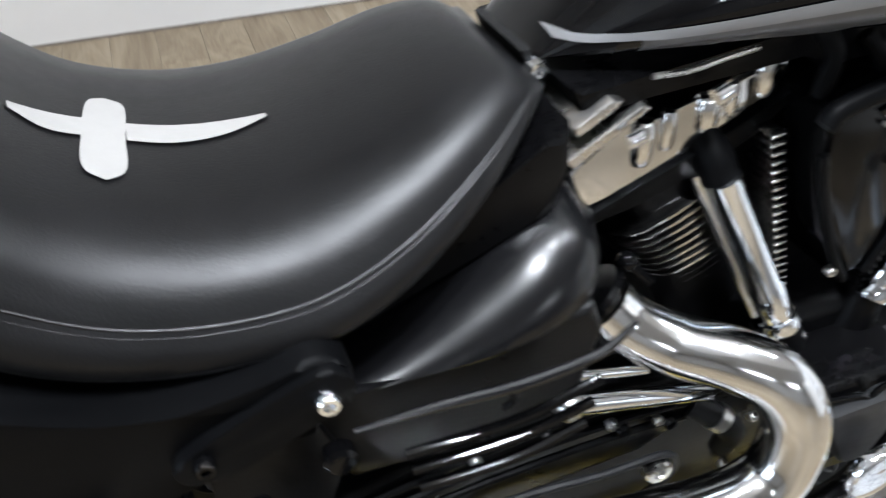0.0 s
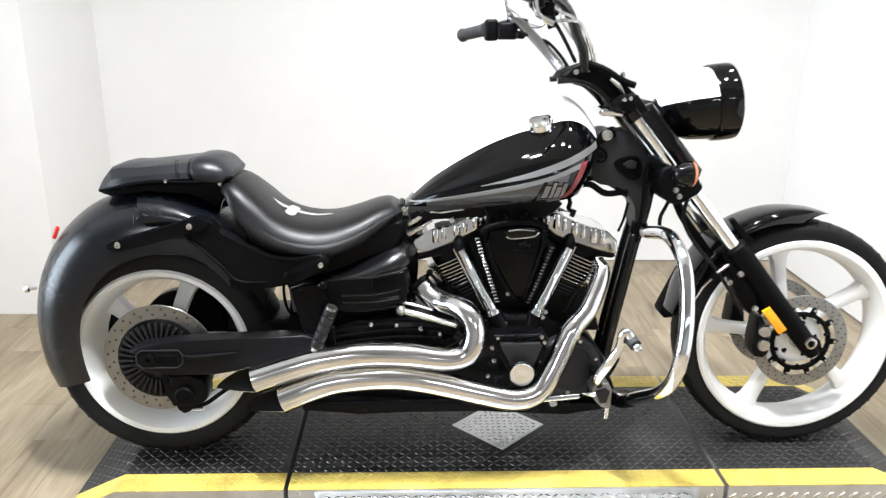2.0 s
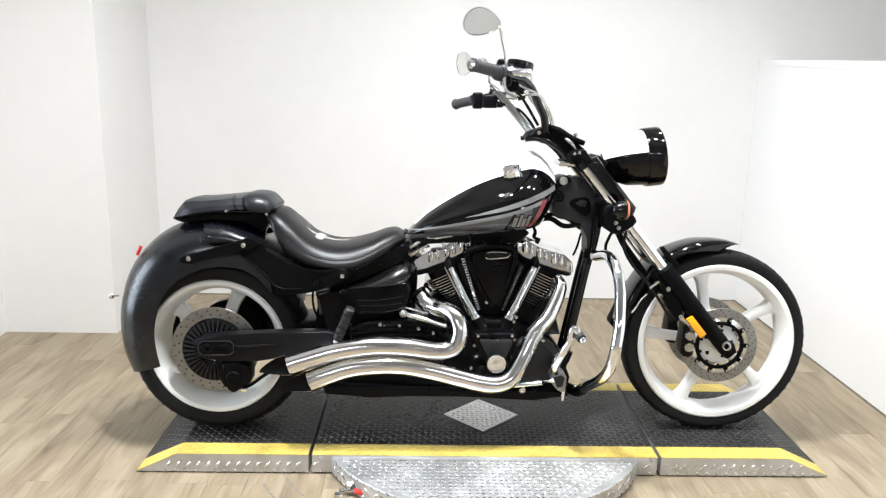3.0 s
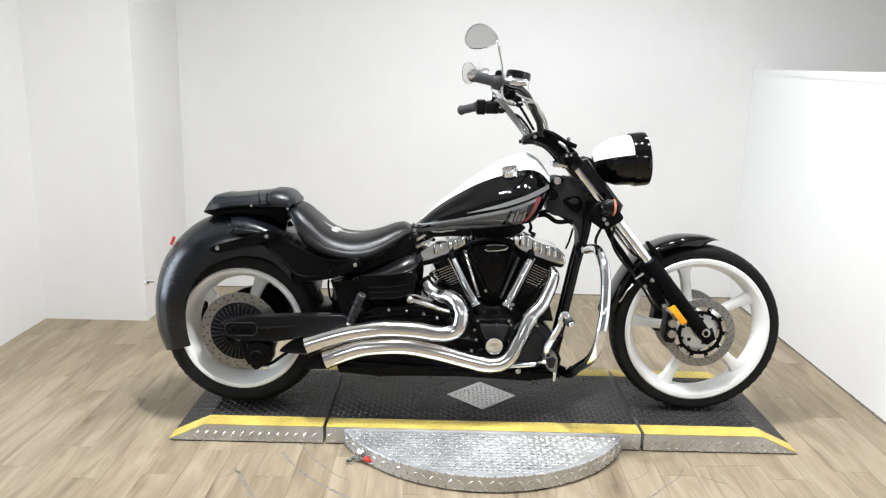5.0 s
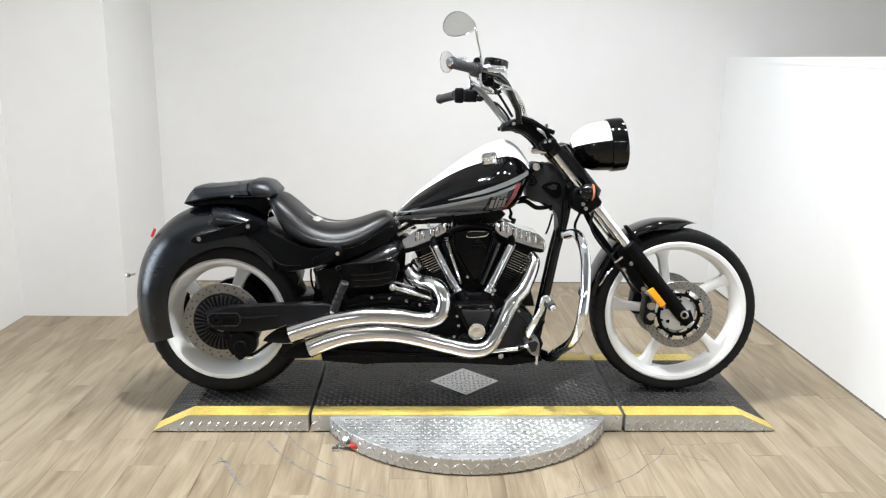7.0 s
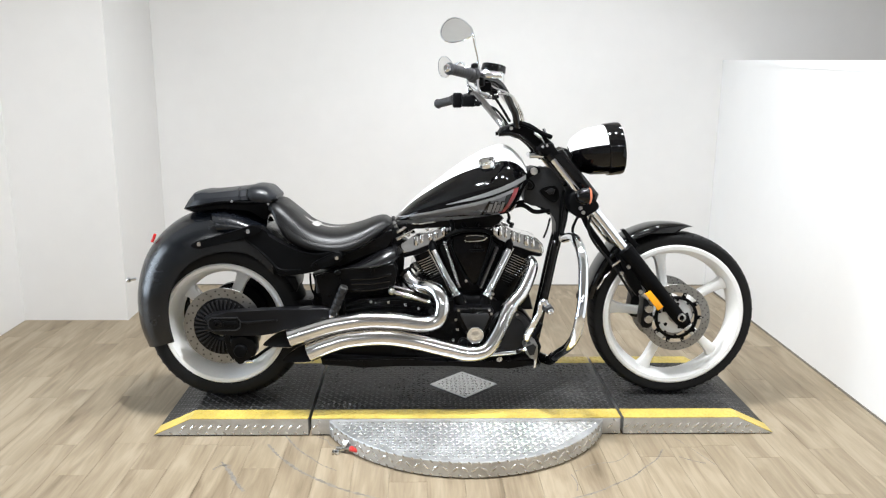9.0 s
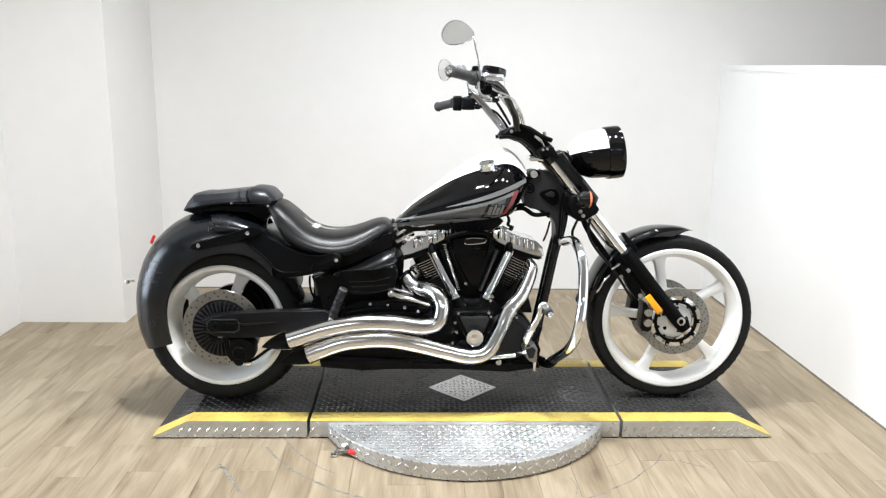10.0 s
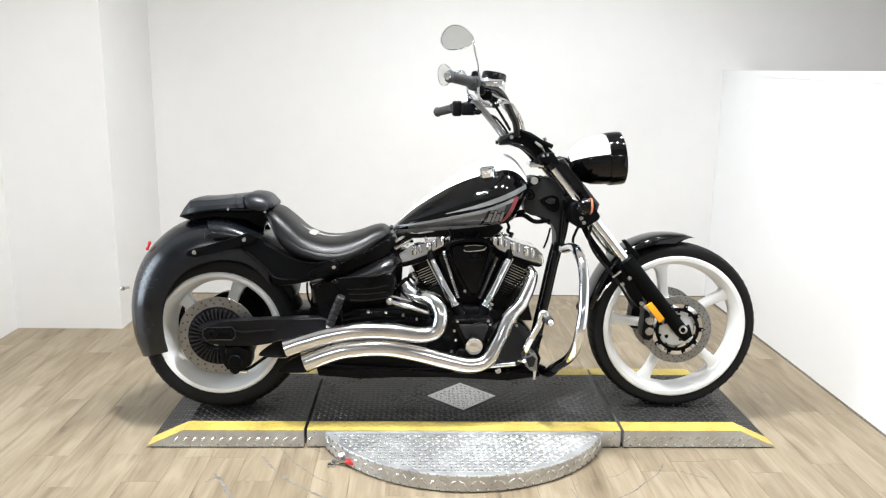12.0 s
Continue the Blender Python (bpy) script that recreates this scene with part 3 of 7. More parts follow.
def ramp_end(side):
    """A sloping end piece; its outer corner is cut so that the stripe runs down to the floor."""
    xi, xk, xo = side * (GAP_X + 0.006), side * 1.03, side * 1.165
    ob = thing("deck_ramp", "black tread-plate ramp end with yellow edge stripe", "ramp", group="display platform")
    prof = [(xi, 0.005), (xi, TOP - 0.002), (xk, TOP - 0.002), (xo, 0.006), (xo, 0.005)]
    bm = bmesh.new()
    plate(bm, prof, -HALF_D, HALF_D)
    part("base", bm, "tread_steel", ob, "bare steel tread plate", 0)
    # black strip added under the ramp for the shade below its edge
    bm = bmesh.new()
    block(bm, (min(xi, xo - side * 0.008), -HALF_D + 0.006, 0.0), (max(xi, xo - side * 0.008), HALF_D - 0.006, 0.006))
    part("gap_shade_strip", bm, "black_hole", ob, "black support strip for the shaded gap under the edge")

    def sheet(name, mat, y0, y1, lift, label, inset=0.0):
        bm = bmesh.new()
        top = [(xi, TOP - 0.002), (xk, TOP - 0.002), (xo, 0.006)]
        lo = [[bm.verts.new((x, y, z)) for x, z in top] for y in (y0, y1)]
        hi = [[bm.verts.new((x, y, z + lift)) for x, z in top] for y in (y0, y1)]
        for i in (0, 1):
            bm.faces.new((hi[0][i], hi[0][i + 1], hi[1][i + 1], hi[1][i]))
            bm.faces.new((lo[0][i], lo[0][i + 1], hi[0][i + 1], hi[0][i]))
            bm.faces.new((lo[1][i], lo[1][i + 1], hi[1][i + 1], hi[1][i]))
        for i in (0, 2):
            bm.faces.new((lo[0][i], lo[1][i], hi[1][i], hi[0][i]))
        return part(name, bm, mat, ob, label, 0)

    sheet("mat", "mat_black", -HALF_D + STRIPE, HALF_D - STRIPE, 0.002, "black coated tread plate, dusty")
    sheet("yellow_stripe", "yellow_paint", -HALF_D, -HALF_D + STRIPE, 0.0024, "yellow painted edge stripe, scuffed")
    sheet("yellow_stripe", "yellow_paint", HALF_D - STRIPE, HALF_D, 0.0024, "yellow painted edge stripe, scuffed")
    bm = bmesh.new()
    a, b = sorted((xi, xo - side * 0.01))
    lozenges(bm, grid_spots(a, b, -HALF_D + STRIPE + 0.003, HALF_D - STRIPE - 0.006, 0.0205), TOP, 0.0125, 0.002, 42)
    for v in bm.verts:
        over = side * v.co.x - side * xk
        if over > 0:
            v.co.z -= over * (TOP - 0.006) / abs(xo - xk)
    tagged(part("mat_treads", bm, "tread_black", ob, "black raised tread marks", 0), kind="stuff")
    bm = bmesh.new()
    for y0 in (-HALF_D, HALF_D - STRIPE):
        lozenges(bm, grid_spots(a, b, y0, y0 + STRIPE, 0.0205), TOP + 0.0003, 0.012, 0.0014, 42)
    for v in bm.verts:
        over = side * v.co.x - side * xk
        if over > 0:
            v.co.z -= over * (TOP - 0.006) / abs(xo - xk)
    tagged(part("stripe_treads", bm, "yellow_paint", ob, "painted tread marks", 0), kind="stuff")

    def lim(x):
        over = side * x - side * xk
        return TOP if over <= 0 else TOP - over * (TOP - 0.006) / abs(xo - xk)

    upright_treads("edge_treads", ob, *sorted((xi, xo)), -HALF_D, 0, TOP, None, lim)
    return ob


ramp_end(-1)
ramp_end(1)

# foot lever of the turntable brake, with a red sleeve
lever = thing("brake_lever", "small steel turntable lever with a red rubber sleeve", "lever", (-0.455, -0.465, 0))
bm = bmesh.new()
rod(bm, (-0.02, 0.02, 0.012), (0.06, -0.005, 0.02), 0.006)
rod(bm, (0.01, 0.03, 0.0), (0.012, 0.0, 0.045), 0.007)
block(bm, (-0.035, -0.012, 0.0), (-0.01, 0.012, 0.012), 0.003)
part("arm", bm, "steel", lever)
bm = bmesh.new()
tube(bm, [(0.03, 0.003, 0.018), (0.045, -0.002, 0.02), (0.07, -0.012, 0.02), (0.088, -0.018, 0.018)], [0.009, 0.012, 0.0125, 0.008], 14)
part("sleeve", bm, "red_grip", lever, "red rubber sleeve")

# ---- the motorcycle ----
from mathutils.bvhtree import BVHTree

bike = thing("motorcycle", "black cruiser motorcycle with white wheels, parked on the deck", "motorcycle", (-0.0072, -0.0645, 0.1064))
bike.rotation_euler = Euler((radians(-3.0), radians(-0.1), radians(0.5)))
bike.scale = (0.97, 0.97, 0.97)

RW, FW = (-0.945, 0.0, 0.284), (0.858, 0.0, 0.302)


def surface_of(ob):
    bm = bmesh.new()
    bm.from_mesh(ob.data)
    tree = BVHTree.FromBMesh(bm)
    bm.free()
    return tree


def lay_on(tree, u, w, lift):
    """The place on a surface that faces the right side, at length u and height w."""
    hit, normal, _, _ = tree.ray_cast(Vector((u, -2, w)), Vector((0, 1, 0)))
    if hit is None:
        return None
    return hit + lift * (normal if normal.y < 0 else -normal)


def decal(name, tree, top, bottom, mat, parent, lift=0.0012, n=28, m=5, label=""):
    """A thin coat between two edge curves, laid on a surface."""
    a, b = spline(top, n), spline(bottom, n)
    bm = bmesh.new()
    rows = []
    for i in range(n):
        row = []
        for j in range(m):
            p = a[i] + (b[i] - a[i]) * j / (m - 1)
            q = lay_on(tree, p[0], p[1], lift)
            row.append(bm.verts.new(q) if q is not None else None)
        rows.append(row)
    for i in range(n - 1):
        for j in range(m - 1):
            quad = (rows[i][j], rows[i + 1][j], rows[i + 1][j + 1], rows[i][j + 1])
            if None not in quad:
                bm.faces.new(quad)
    ob = part(name, bm, mat, parent, label)
    return ob


def stations(tops, bottoms, halves, section, n):
    """Rings along the bike: top line, bottom line and half widths, with a section of (share of half width, share of height)."""
    rows = spline([(*a, *b, h) for a, b, h in zip(tops, bottoms, halves)], n)
    rings = []
    for tu, tw, bu, bw, h in rows:
        right = [(bu + (tu - bu) * k, -h * s, bw + (tw - bw) * k) for s, k in section]
        left = [(x, -y, z) for x, y, z in right[::-1] if abs(y) > 1e-6]
        rings.append(right + left)
    return rings


# -- wheels --


def tyre_profile(R, r, half, crown=0.5):
    """Half-round tread with bulging side walls, as (radius, offset)."""
    out = []
    for k in range(-10, 11):
        a = radians(k * 9)
        out.append((R - (1 - math.cos(a)) * half * crown, half * math.sin(a)))
    wall = R - half * crown
    side = [(wall - (wall - r) * t, half * (1 + 0.03 * math.sin(math.pi * t)) - 0.012 * t * t) for t in (0.3, 0.6, 0.85, 1.0)]
    return [(a, -b) for a, b in side[::-1]] + out + side


def spoke_mesh(bm, centre, r0, r1, w0, w1, v, depth, angle, lean=0.0):
    """A tapered cast spoke that flares into the rim, with rounded edges."""
    steps = 7
    rings = []
    for i in range(steps):
        t = i / (steps - 1)
        r = r0 + (r1 - r0) * t
        half = w0 + (w1 - w0) * t + 0.022 * max(0, t - 0.72) ** 2 * 12
        a = radians(angle + lean * t)
        c, s = math.cos(a), math.sin(a)
        d = depth * (0.85 + 0.3 * t)
        sec = [(-half, 0), (-half * 0.82, -d * 0.42), (-half * 0.45, -d * 0.5), (half * 0.45, -d * 0.5), (half * 0.82, -d * 0.42), (half, 0), (half * 0.6, d * 0.5), (-half * 0.6, d * 0.5)]
        rings.append([(centre[0] + r * c - q * s, v + o, centre[2] + r * s + q * c) for q, o in sec])
    loft(bm, rings)


def brake_disc(parent, centre, v, ro, ri, holes, hole=0.0031, name="brake_disc"):
    bm = bmesh.new()
    lathe(bm, [(ri, -0.0025), (ro - 0.001, -0.0025), (ro, -0.0015), (ro, 0.0015), (ro - 0.001, 0.0025), (ri, 0.0025)], (centre[0], v, centre[2]), 72, closed_profile=True)
    d = part(name, bm, "disc_steel", parent, "drilled steel brake disc")
    hb = bmesh.new()
    for k in range(holes):
        for j in range(3):
            r = ri + (ro - ri) * (0.22 + 0.28 * j)
            a = 2 * math.pi * (k + 0.33 * j) / holes
            c = (centre[0] + r * math.cos(a), v - 0.0027, centre[2] + r * math.sin(a))
            ring = [hb.verts.new((c[0] + hole * math.cos(q), c[1], c[2] + hole * math.sin(q))) for q in (math.pi * i / 4 for i in range(8))]
            hb.faces.new(ring)
    tagged(part("drilling", hb, "disc_hole", d, "dark drilled holes", 0), kind="stuff")
    return d


def tread_grooves(rim, centre, R, half, crown, count):
    """Slanting cuts over both shoulders of a tyre."""
    bm = bmesh.new()
    for k in range(count):
        a = 2 * math.pi * k / count
        for sgn in (-1, 1):
            pts = []
            for t in (0.0, 0.35, 0.7, 1.0):
                q = radians(16 + 62 * t)
                r = R - (1 - math.cos(q)) * half * crown + 0.0002
                b = a + 0.03 + 0.06 * t + (0.5 * math.pi / count if sgn > 0 else 0)
                pts.append((centre[0] + r * math.cos(b), sgn * half * math.sin(q), centre[2] + r * math.sin(b)))
            tube(bm, pts, [0.0008, 0.0022, 0.0022, 0.0008], 5, 7)
    tagged(part("tread_groove", bm, "black_hole", rim, "dark cut tread grooves", 0), kind="stuff")


def rear_wheel():
    bm = bmesh.new()
    r = 0.239
    prof = [(r - 0.012, -0.088), (r, -0.094), (r + 0.004, -0.1), (r - 0.002, -0.106), (r - 0.014, -0.103), (r - 0.022, -0.09), (r - 0.034, -0.06), (r - 0.042, -0.02), (r - 0.045, 0.02), (r - 0.03, 0.06), (r - 0.014, 0.1), (r, 0.1), (r - 0.004, 0.085), (r - 0.024, 0.05), (r - 0.03, 0.0), (r - 0.02, -0.05)]
    lathe(bm, prof, RW, 96, closed_profile=True)
    rim = part("rear_wheel", bm, "white_paint", bike, "white painted cast rear wheel")
    bm = bmesh.new()
    lathe(bm, tyre_profile(0.319, 0.236, 0.106, 0.4), RW, 112)
    part("tyre", bm, "rubber", rim, "wide black road tyre")
    tread_grooves(rim, RW, 0.319, 0.106, 0.4, 50)
    for k in range(5):
        bm = bmesh.new()
        spoke_mesh(bm, RW, 0.05, 0.21, 0.02, 0.026, 0.0, 0.05, 72 * k + 78, -8)
        part("spoke", bm, "white_paint", rim)
    bm = bmesh.new()
    lathe(bm, [(0.001, -0.1), (0.05, -0.1), (0.06, -0.08), (0.06, 0.06), (0.05, 0.08), (0.001, 0.08)], RW, 40)
    part("hub", bm, "white_paint", rim)
    brake_disc(rim, RW, -0.128, 0.152, 0.1, 24, 0.0038)
    bm = bmesh.new()
    lathe(bm, [(0.045, -0.135), (0.06, -0.142), (0.1, -0.139), (0.113, -0.134), (0.113, -0.12), (0.045, -0.12)], RW, 72, closed_profile=True)
    carrier = part("disc_carrier", bm, "case_black", rim, "black ribbed disc carrier")
    for k in range(36):
        a = 2 * math.pi * k / 36
        bm = bmesh.new()
        c, s = math.cos(a), math.sin(a)
        rad = [(0.056, 0.0022), (0.106, 0.0034)]
        lo = [(r * c - q * s, r * s + q * c) for r, h in rad for q in (-h, h)]
        rings = [[(RW[0] + x, v, RW[2] + z) for x, z in (lo[0], lo[1], lo[3], lo[2])] for v in (-0.138, -0.149)]
        loft(bm, rings)
        part("rib", bm, "rib_grey", carrier, "", 0)
    return rim


def front_wheel():
    bm = bmesh.new()
    r = 0.286
    prof = [(r - 0.014, -0.05), (r, -0.055), (r + 0.003, -0.06), (r - 0.003, -0.064), (r - 0.016, -0.062), (r - 0.026, -0.048), (r - 0.036, -0.02), (r - 0.04, 0.01), (r - 0.03, 0.04), (r - 0.014, 0.054), (r, 0.054), (r - 0.006, 0.044), (r - 0.024, 0.02), (r - 0.024, -0.02)]
    lathe(bm, prof, FW, 112, closed_profile=True)
    rim = part("front_wheel", bm, "white_paint", bike, "white painted cast front wheel")
    bm = bmesh.new()
    lathe(bm, tyre_profile(0.338, 0.281, 0.06, 0.32), FW, 128)
    part("tyre", bm, "rubber", rim, "black road tyre with cut grooves")
    tread_grooves(rim, FW, 0.338, 0.06, 0.32, 58)
    for k in range(5):
        bm = bmesh.new()
        spoke_mesh(bm, FW, 0.07, 0.261, 0.0185, 0.02, 0.0, 0.046, 72 * k + 34, -4)
        part("spoke", bm, "white_paint", rim)
    bm = bmesh.new()
    lathe(bm, [(0.001, -0.078), (0.06, -0.078), (0.072, -0.073), (0.074, 0.03), (0.05, 0.06), (0.001, 0.06)], FW, 40)
    hub = part("hub", bm, "white_paint", rim)
    for k in range(5):
        a = 2 * math.pi * (k + 0.1) / 5
        bm = bmesh.new()
        tri_pts = [(0.042, -0.1), (0.054, -0.17), (0.058, 0.0), (0.054, 0.17), (0.042, 0.1)]
        plate(bm, [(FW[0] + r * math.cos(a + q), FW[2] + r * math.sin(a + q)) for r, q in tri_pts], -0.0795, -0.07, 0.002)
        part("hub_pocket", bm, "black_hole", hub, "dark hollow in the hub")
    bm = bmesh.new()
    lathe(bm, [(0.0001, -0.09), (0.022, -0.09), (0.026, -0.085), (0.026, -0.07)], FW, 24)
    part("hub_cap", bm, "steel", hub)
    disc_axis = (FW[0] + 0.003, 0.0, FW[2] - 0.003)
    for v in (-0.086, 0.086):
        d = brake_disc(rim, disc_axis, v, 0.138, 0.104, 26, 0.0028)
    bm = bmesh.new()
    lathe(bm, [(0.076, -0.092), (0.081, -0.094), (0.088, -0.091), (0.088, -0.082), (0.076, -0.082)], disc_axis, 60, closed_profile=True)
    ring = part("disc_carrier", bm, "satin_black", rim, "black floating-disc carrier")
    for k in range(10):
        a = 2 * math.pi * k / 10
        bm = bmesh.new()
        c, s = math.cos(a), math.sin(a)
        at = [(disc_axis[0] + r * c - q * s, disc_axis[2] + r * s + q * c) for r, q in ((0.084, -0.009), (0.104, -0.006), (0.108, 0.0), (0.104, 0.006), (0.084, 0.009))]
        plate(bm, at, -0.0935, -0.083, 0.002)
        part("carrier_lug", bm, "satin_black", ring)
        bm = bmesh.new()
        bolt(bm, (disc_axis[0] + 0.099 * c, -0.0925, disc_axis[2] + 0.099 * s), 0.0042, -0.004)
        part("disc_button", bm, "steel", ring)
        bm = bmesh.new()
        bolt(bm, (disc_axis[0] + 0.073 * math.cos(a + 0.3), -0.09, disc_axis[2] + 0.073 * math.sin(a + 0.3)), 0.0055, -0.006)
        part("carrier_bolt", bm, "case_black", ring)
    return rim


rear_wheel()
front_wheel()

# -- fenders --


def shell_rings(outer, inner, half, n, thick=0.004, section=((1.0, 0.0), (1.0, 0.18), (0.992, 0.36), (0.965, 0.54), (0.905, 0.7), (0.8, 0.83), (0.62, 0.93), (0.35, 0.985), (0.0, 1.0))):
    rows = spline([(*a, *b, h) for a, b, h in zip(outer, inner, half)], n)
    rings = []
    for ou, ow, iu, iw, h in rows:
        right = [(iu + (ou - iu) * k, -h * s, iw + (ow - iw) * k) for s, k in section]
        left = [(x, -y, z) for x, y, z in right[::-1][1:]]
        skin = right + left
        d = Vector((iu - ou, 0, iw - ow)).normalized() * thick
        core = [(x + d.x, y * (1 - thick / max(h, 0.01)), z + d.z) for x, y, z in skin[::-1]]
        rings.append(skin + core)
    return rings


def bolts_on(parent, spots, r, mat="chrome", name="bolt", out=-0.008):
    for c in spots:
        bm = bmesh.new()
        bolt(bm, c, r, out)
        part(name, bm, mat, parent)


bm = bmesh.new()
outer = [(-1.268, 0.183), (-1.295, 0.266), (-1.303, 0.376), (-1.287, 0.478), (-1.252, 0.564), (-1.199, 0.635), (-1.134, 0.689), (-1.052, 0.725), (-0.954, 0.744), (-0.856, 0.738), (-0.775, 0.703)]
inner = [(-1.138, 0.223), (-1.149, 0.286), (-1.151, 0.359), (-1.135, 0.432), (-1.100, 0.494), (-1.050, 0.541), (-0.990, 0.570), (-0.926, 0.583), (-0.852, 0.576), (-0.793, 0.543), (-0.742, 0.486)]
loft(bm, shell_rings(outer, inner, [0.145, 0.148, 0.15, 0.15, 0.15, 0.15, 0.148, 0.145, 0.14, 0.135, 0.13], 64, 0.004, ((1.0, 0.0), (0.998, 0.1), (0.985, 0.25), (0.955, 0.42), (0.9, 0.57), (0.81, 0.7), (0.67, 0.82), (0.48, 0.915), (0.25, 0.98), (0.0, 1.0))))
rear_fender = part("rear_fender", bm, "fender_black", bike, "satin black full rear fender, scratched")
# front part of the fender, a blister that runs under the saddle
bm = bmesh.new()
tops = [(-0.979, 0.737), (-0.902, 0.730), (-0.824, 0.702), (-0.759, 0.664), (-0.703, 0.614), (-0.659, 0.578)]
lows = [(-0.945, 0.658), (-0.882, 0.659), (-0.817, 0.653), (-0.765, 0.631), (-0.702, 0.599), (-0.641, 0.582)]
loft(bm, stations(tops, lows, [0.152, 0.157, 0.159, 0.157, 0.15, 0.125], ((0, 0), (0.97, 0.0), (1.0, 0.12), (0.995, 0.3), (0.97, 0.48), (0.91, 0.65), (0.8, 0.8), (0.62, 0.91), (0.35, 0.98), (0, 1)), 36))
blister = part("fender_blister", bm, "fender_black", rear_fender, "black tail fairing under the saddle")
# pale scratches on both
tree, tree_front = surface_of(rear_fender), surface_of(blister)
for (u0, w0), (u1, w1), wide in (((-0.984, 0.698), (-0.973, 0.690), 0.004), ((-0.986, 0.682), (-0.983, 0.662), 0.005), ((-0.973, 0.689), (-0.956, 0.687), 0.003), ((-0.951, 0.690), (-0.937, 0.687), 0.004), ((-0.977, 0.673), (-0.970, 0.679), 0.003)):
    on = tree_front if u0 > -0.97 else tree
    decal("scratch", on, [(u0, w0 + wide / 2), (u1, w1 + wide / 4)], [(u0 + wide / 2, w0 - wide / 2), (u1 + wide / 3, w1 - wide / 4)], "silver_paint", rear_fender, 0.0008, 6, 2, "pale scratch")
bm = bmesh.new()
lens = [(-1.210, -0.060, 0.637), (-1.224, -0.060, 0.606)]
tube(bm, [lens[0], lens[1]], 0.006, 12, 2, True, False)
part("tail_light", bm, "red_lens", rear_fender, "small red tail lens")
bm = bmesh.new()
rod(bm, (-1.323, 0.020, 0.442), (-1.353, 0.020, 0.437), 0.006)
ball(bm, (-1.353, 0.020, 0.437), 0.011, 12)
part("plate_bolt", bm, "chrome", rear_fender)

bm = bmesh.new()
outer = [(0.942, 0.657), (0.886, 0.674), (0.815, 0.679), (0.746, 0.670), (0.667, 0.639), (0.600, 0.587), (0.548, 0.516), (0.514, 0.440), (0.493, 0.369)]
inner = [(0.913, 0.663), (0.850, 0.642), (0.787, 0.642), (0.728, 0.632), (0.664, 0.604), (0.612, 0.562), (0.569, 0.502), (0.541, 0.437), (0.525, 0.371)]
loft(bm, shell_rings(outer, inner, [0.02, 0.055, 0.07, 0.074, 0.075, 0.075, 0.074, 0.072, 0.06], 48))
front_fender = part("front_fender", bm, "gloss_black", bike, "gloss black front fender")
bm = bmesh.new()
plate(bm, [(0.624, 0.655), (0.637, 0.659), (0.696, 0.597), (0.679, 0.573)], -0.085, -0.06, 0.004)
part("fender_stay", bm, "satin_black", front_fender)
bm = bmesh.new()
plate(bm, [(0.556, 0.500), (0.523, 0.425), (0.488, 0.352), (0.490, 0.340), (0.500, 0.330), (0.560, 0.334), (0.588, 0.345), (0.588, 0.42)], 0.03, 0.1, 0.006, 3)
part("fender_tip", bm, "black_hole", front_fender, "pointed lower fender tip")

# -- tank --
TANK_SEC = ((0.0, -0.02), (0.55, 0.0), (0.86, 0.04), (0.97, 0.13), (1.0, 0.224), (0.985, 0.336), (0.94, 0.448), (0.86, 0.552), (0.72, 0.655), (0.61, 0.718), (0.5, 0.775), (0.4, 0.85), (0.28, 0.925), (0.14, 0.982), (0.0, 1.0))
bm = bmesh.new()
tops = [(-0.278, 0.690), (-0.242, 0.728), (-0.190, 0.779), (-0.107, 0.845), (-0.030, 0.903), (0.048, 0.952), (0.112, 0.981), (0.163, 0.986), (0.216, 0.950), (0.266, 0.872)]
lows = [(-0.274, 0.688), (-0.238, 0.691), (-0.182, 0.698), (-0.104, 0.705), (-0.030, 0.712), (0.048, 0.717), (0.117, 0.718), (0.172, 0.730), (0.205, 0.767), (0.230, 0.826)]
TANK_HALF = [0.05, 0.078, 0.112, 0.15, 0.182, 0.202, 0.208, 0.19, 0.15, 0.095]
rings = stations(tops, lows, TANK_HALF, TANK_SEC, 56)
# the white crown starts as a narrow tongue behind and widens forwards
TAIL_SEC = ((0.0, -0.02), (0.55, 0.0), (0.86, 0.05), (0.97, 0.16), (1.0, 0.28), (0.97, 0.46), (0.89, 0.64), (0.72, 0.81), (0.52, 0.915), (0.3, 0.975), (0.25, 0.983), (0.2, 0.988), (0.14, 0.994), (0.07, 0.998), (0.0, 1.0))
tail = stations(tops, lows, TANK_HALF, TAIL_SEC, 56)
for k, (a, b) in enumerate(zip(rings, tail)):
    share = min(1.0, max(0.0, (k - 6) / 26))
    rings[k] = [tuple(q + (p - q) * share for p, q in zip(va, vb)) for va, vb in zip(a, b)]
ring_verts = loft(bm, rings)
count = len(rings[0])
index = {v: k for ring in ring_verts for k, v in enumerate(ring)}
WHITE_FROM = -0.25
crown = set(range(10, count - 9))
for f in bm.faces:
    if len(f.verts) == 4 and all(index[v] in crown and v.co.x > WHITE_FROM for v in f.verts):
        f.material_index = 1
tank = part("fuel_tank", bm, ["gloss_black", "white_paint"], bike, "gloss black fuel tank with a white painted top")
tree = surface_of(tank)
# flank panel with its light stripes
decal("flank_panel", tree, [(-0.215, 0.712), (-0.155, 0.725), (-0.040, 0.753), (0.073, 0.783), (0.150, 0.808)], [(-0.215, 0.700), (-0.155, 0.705), (-0.040, 0.712), (0.060, 0.722), (0.128, 0.733)], "silver_paint", tank, 0.0008, 44, 8, "dark silver flank panel")
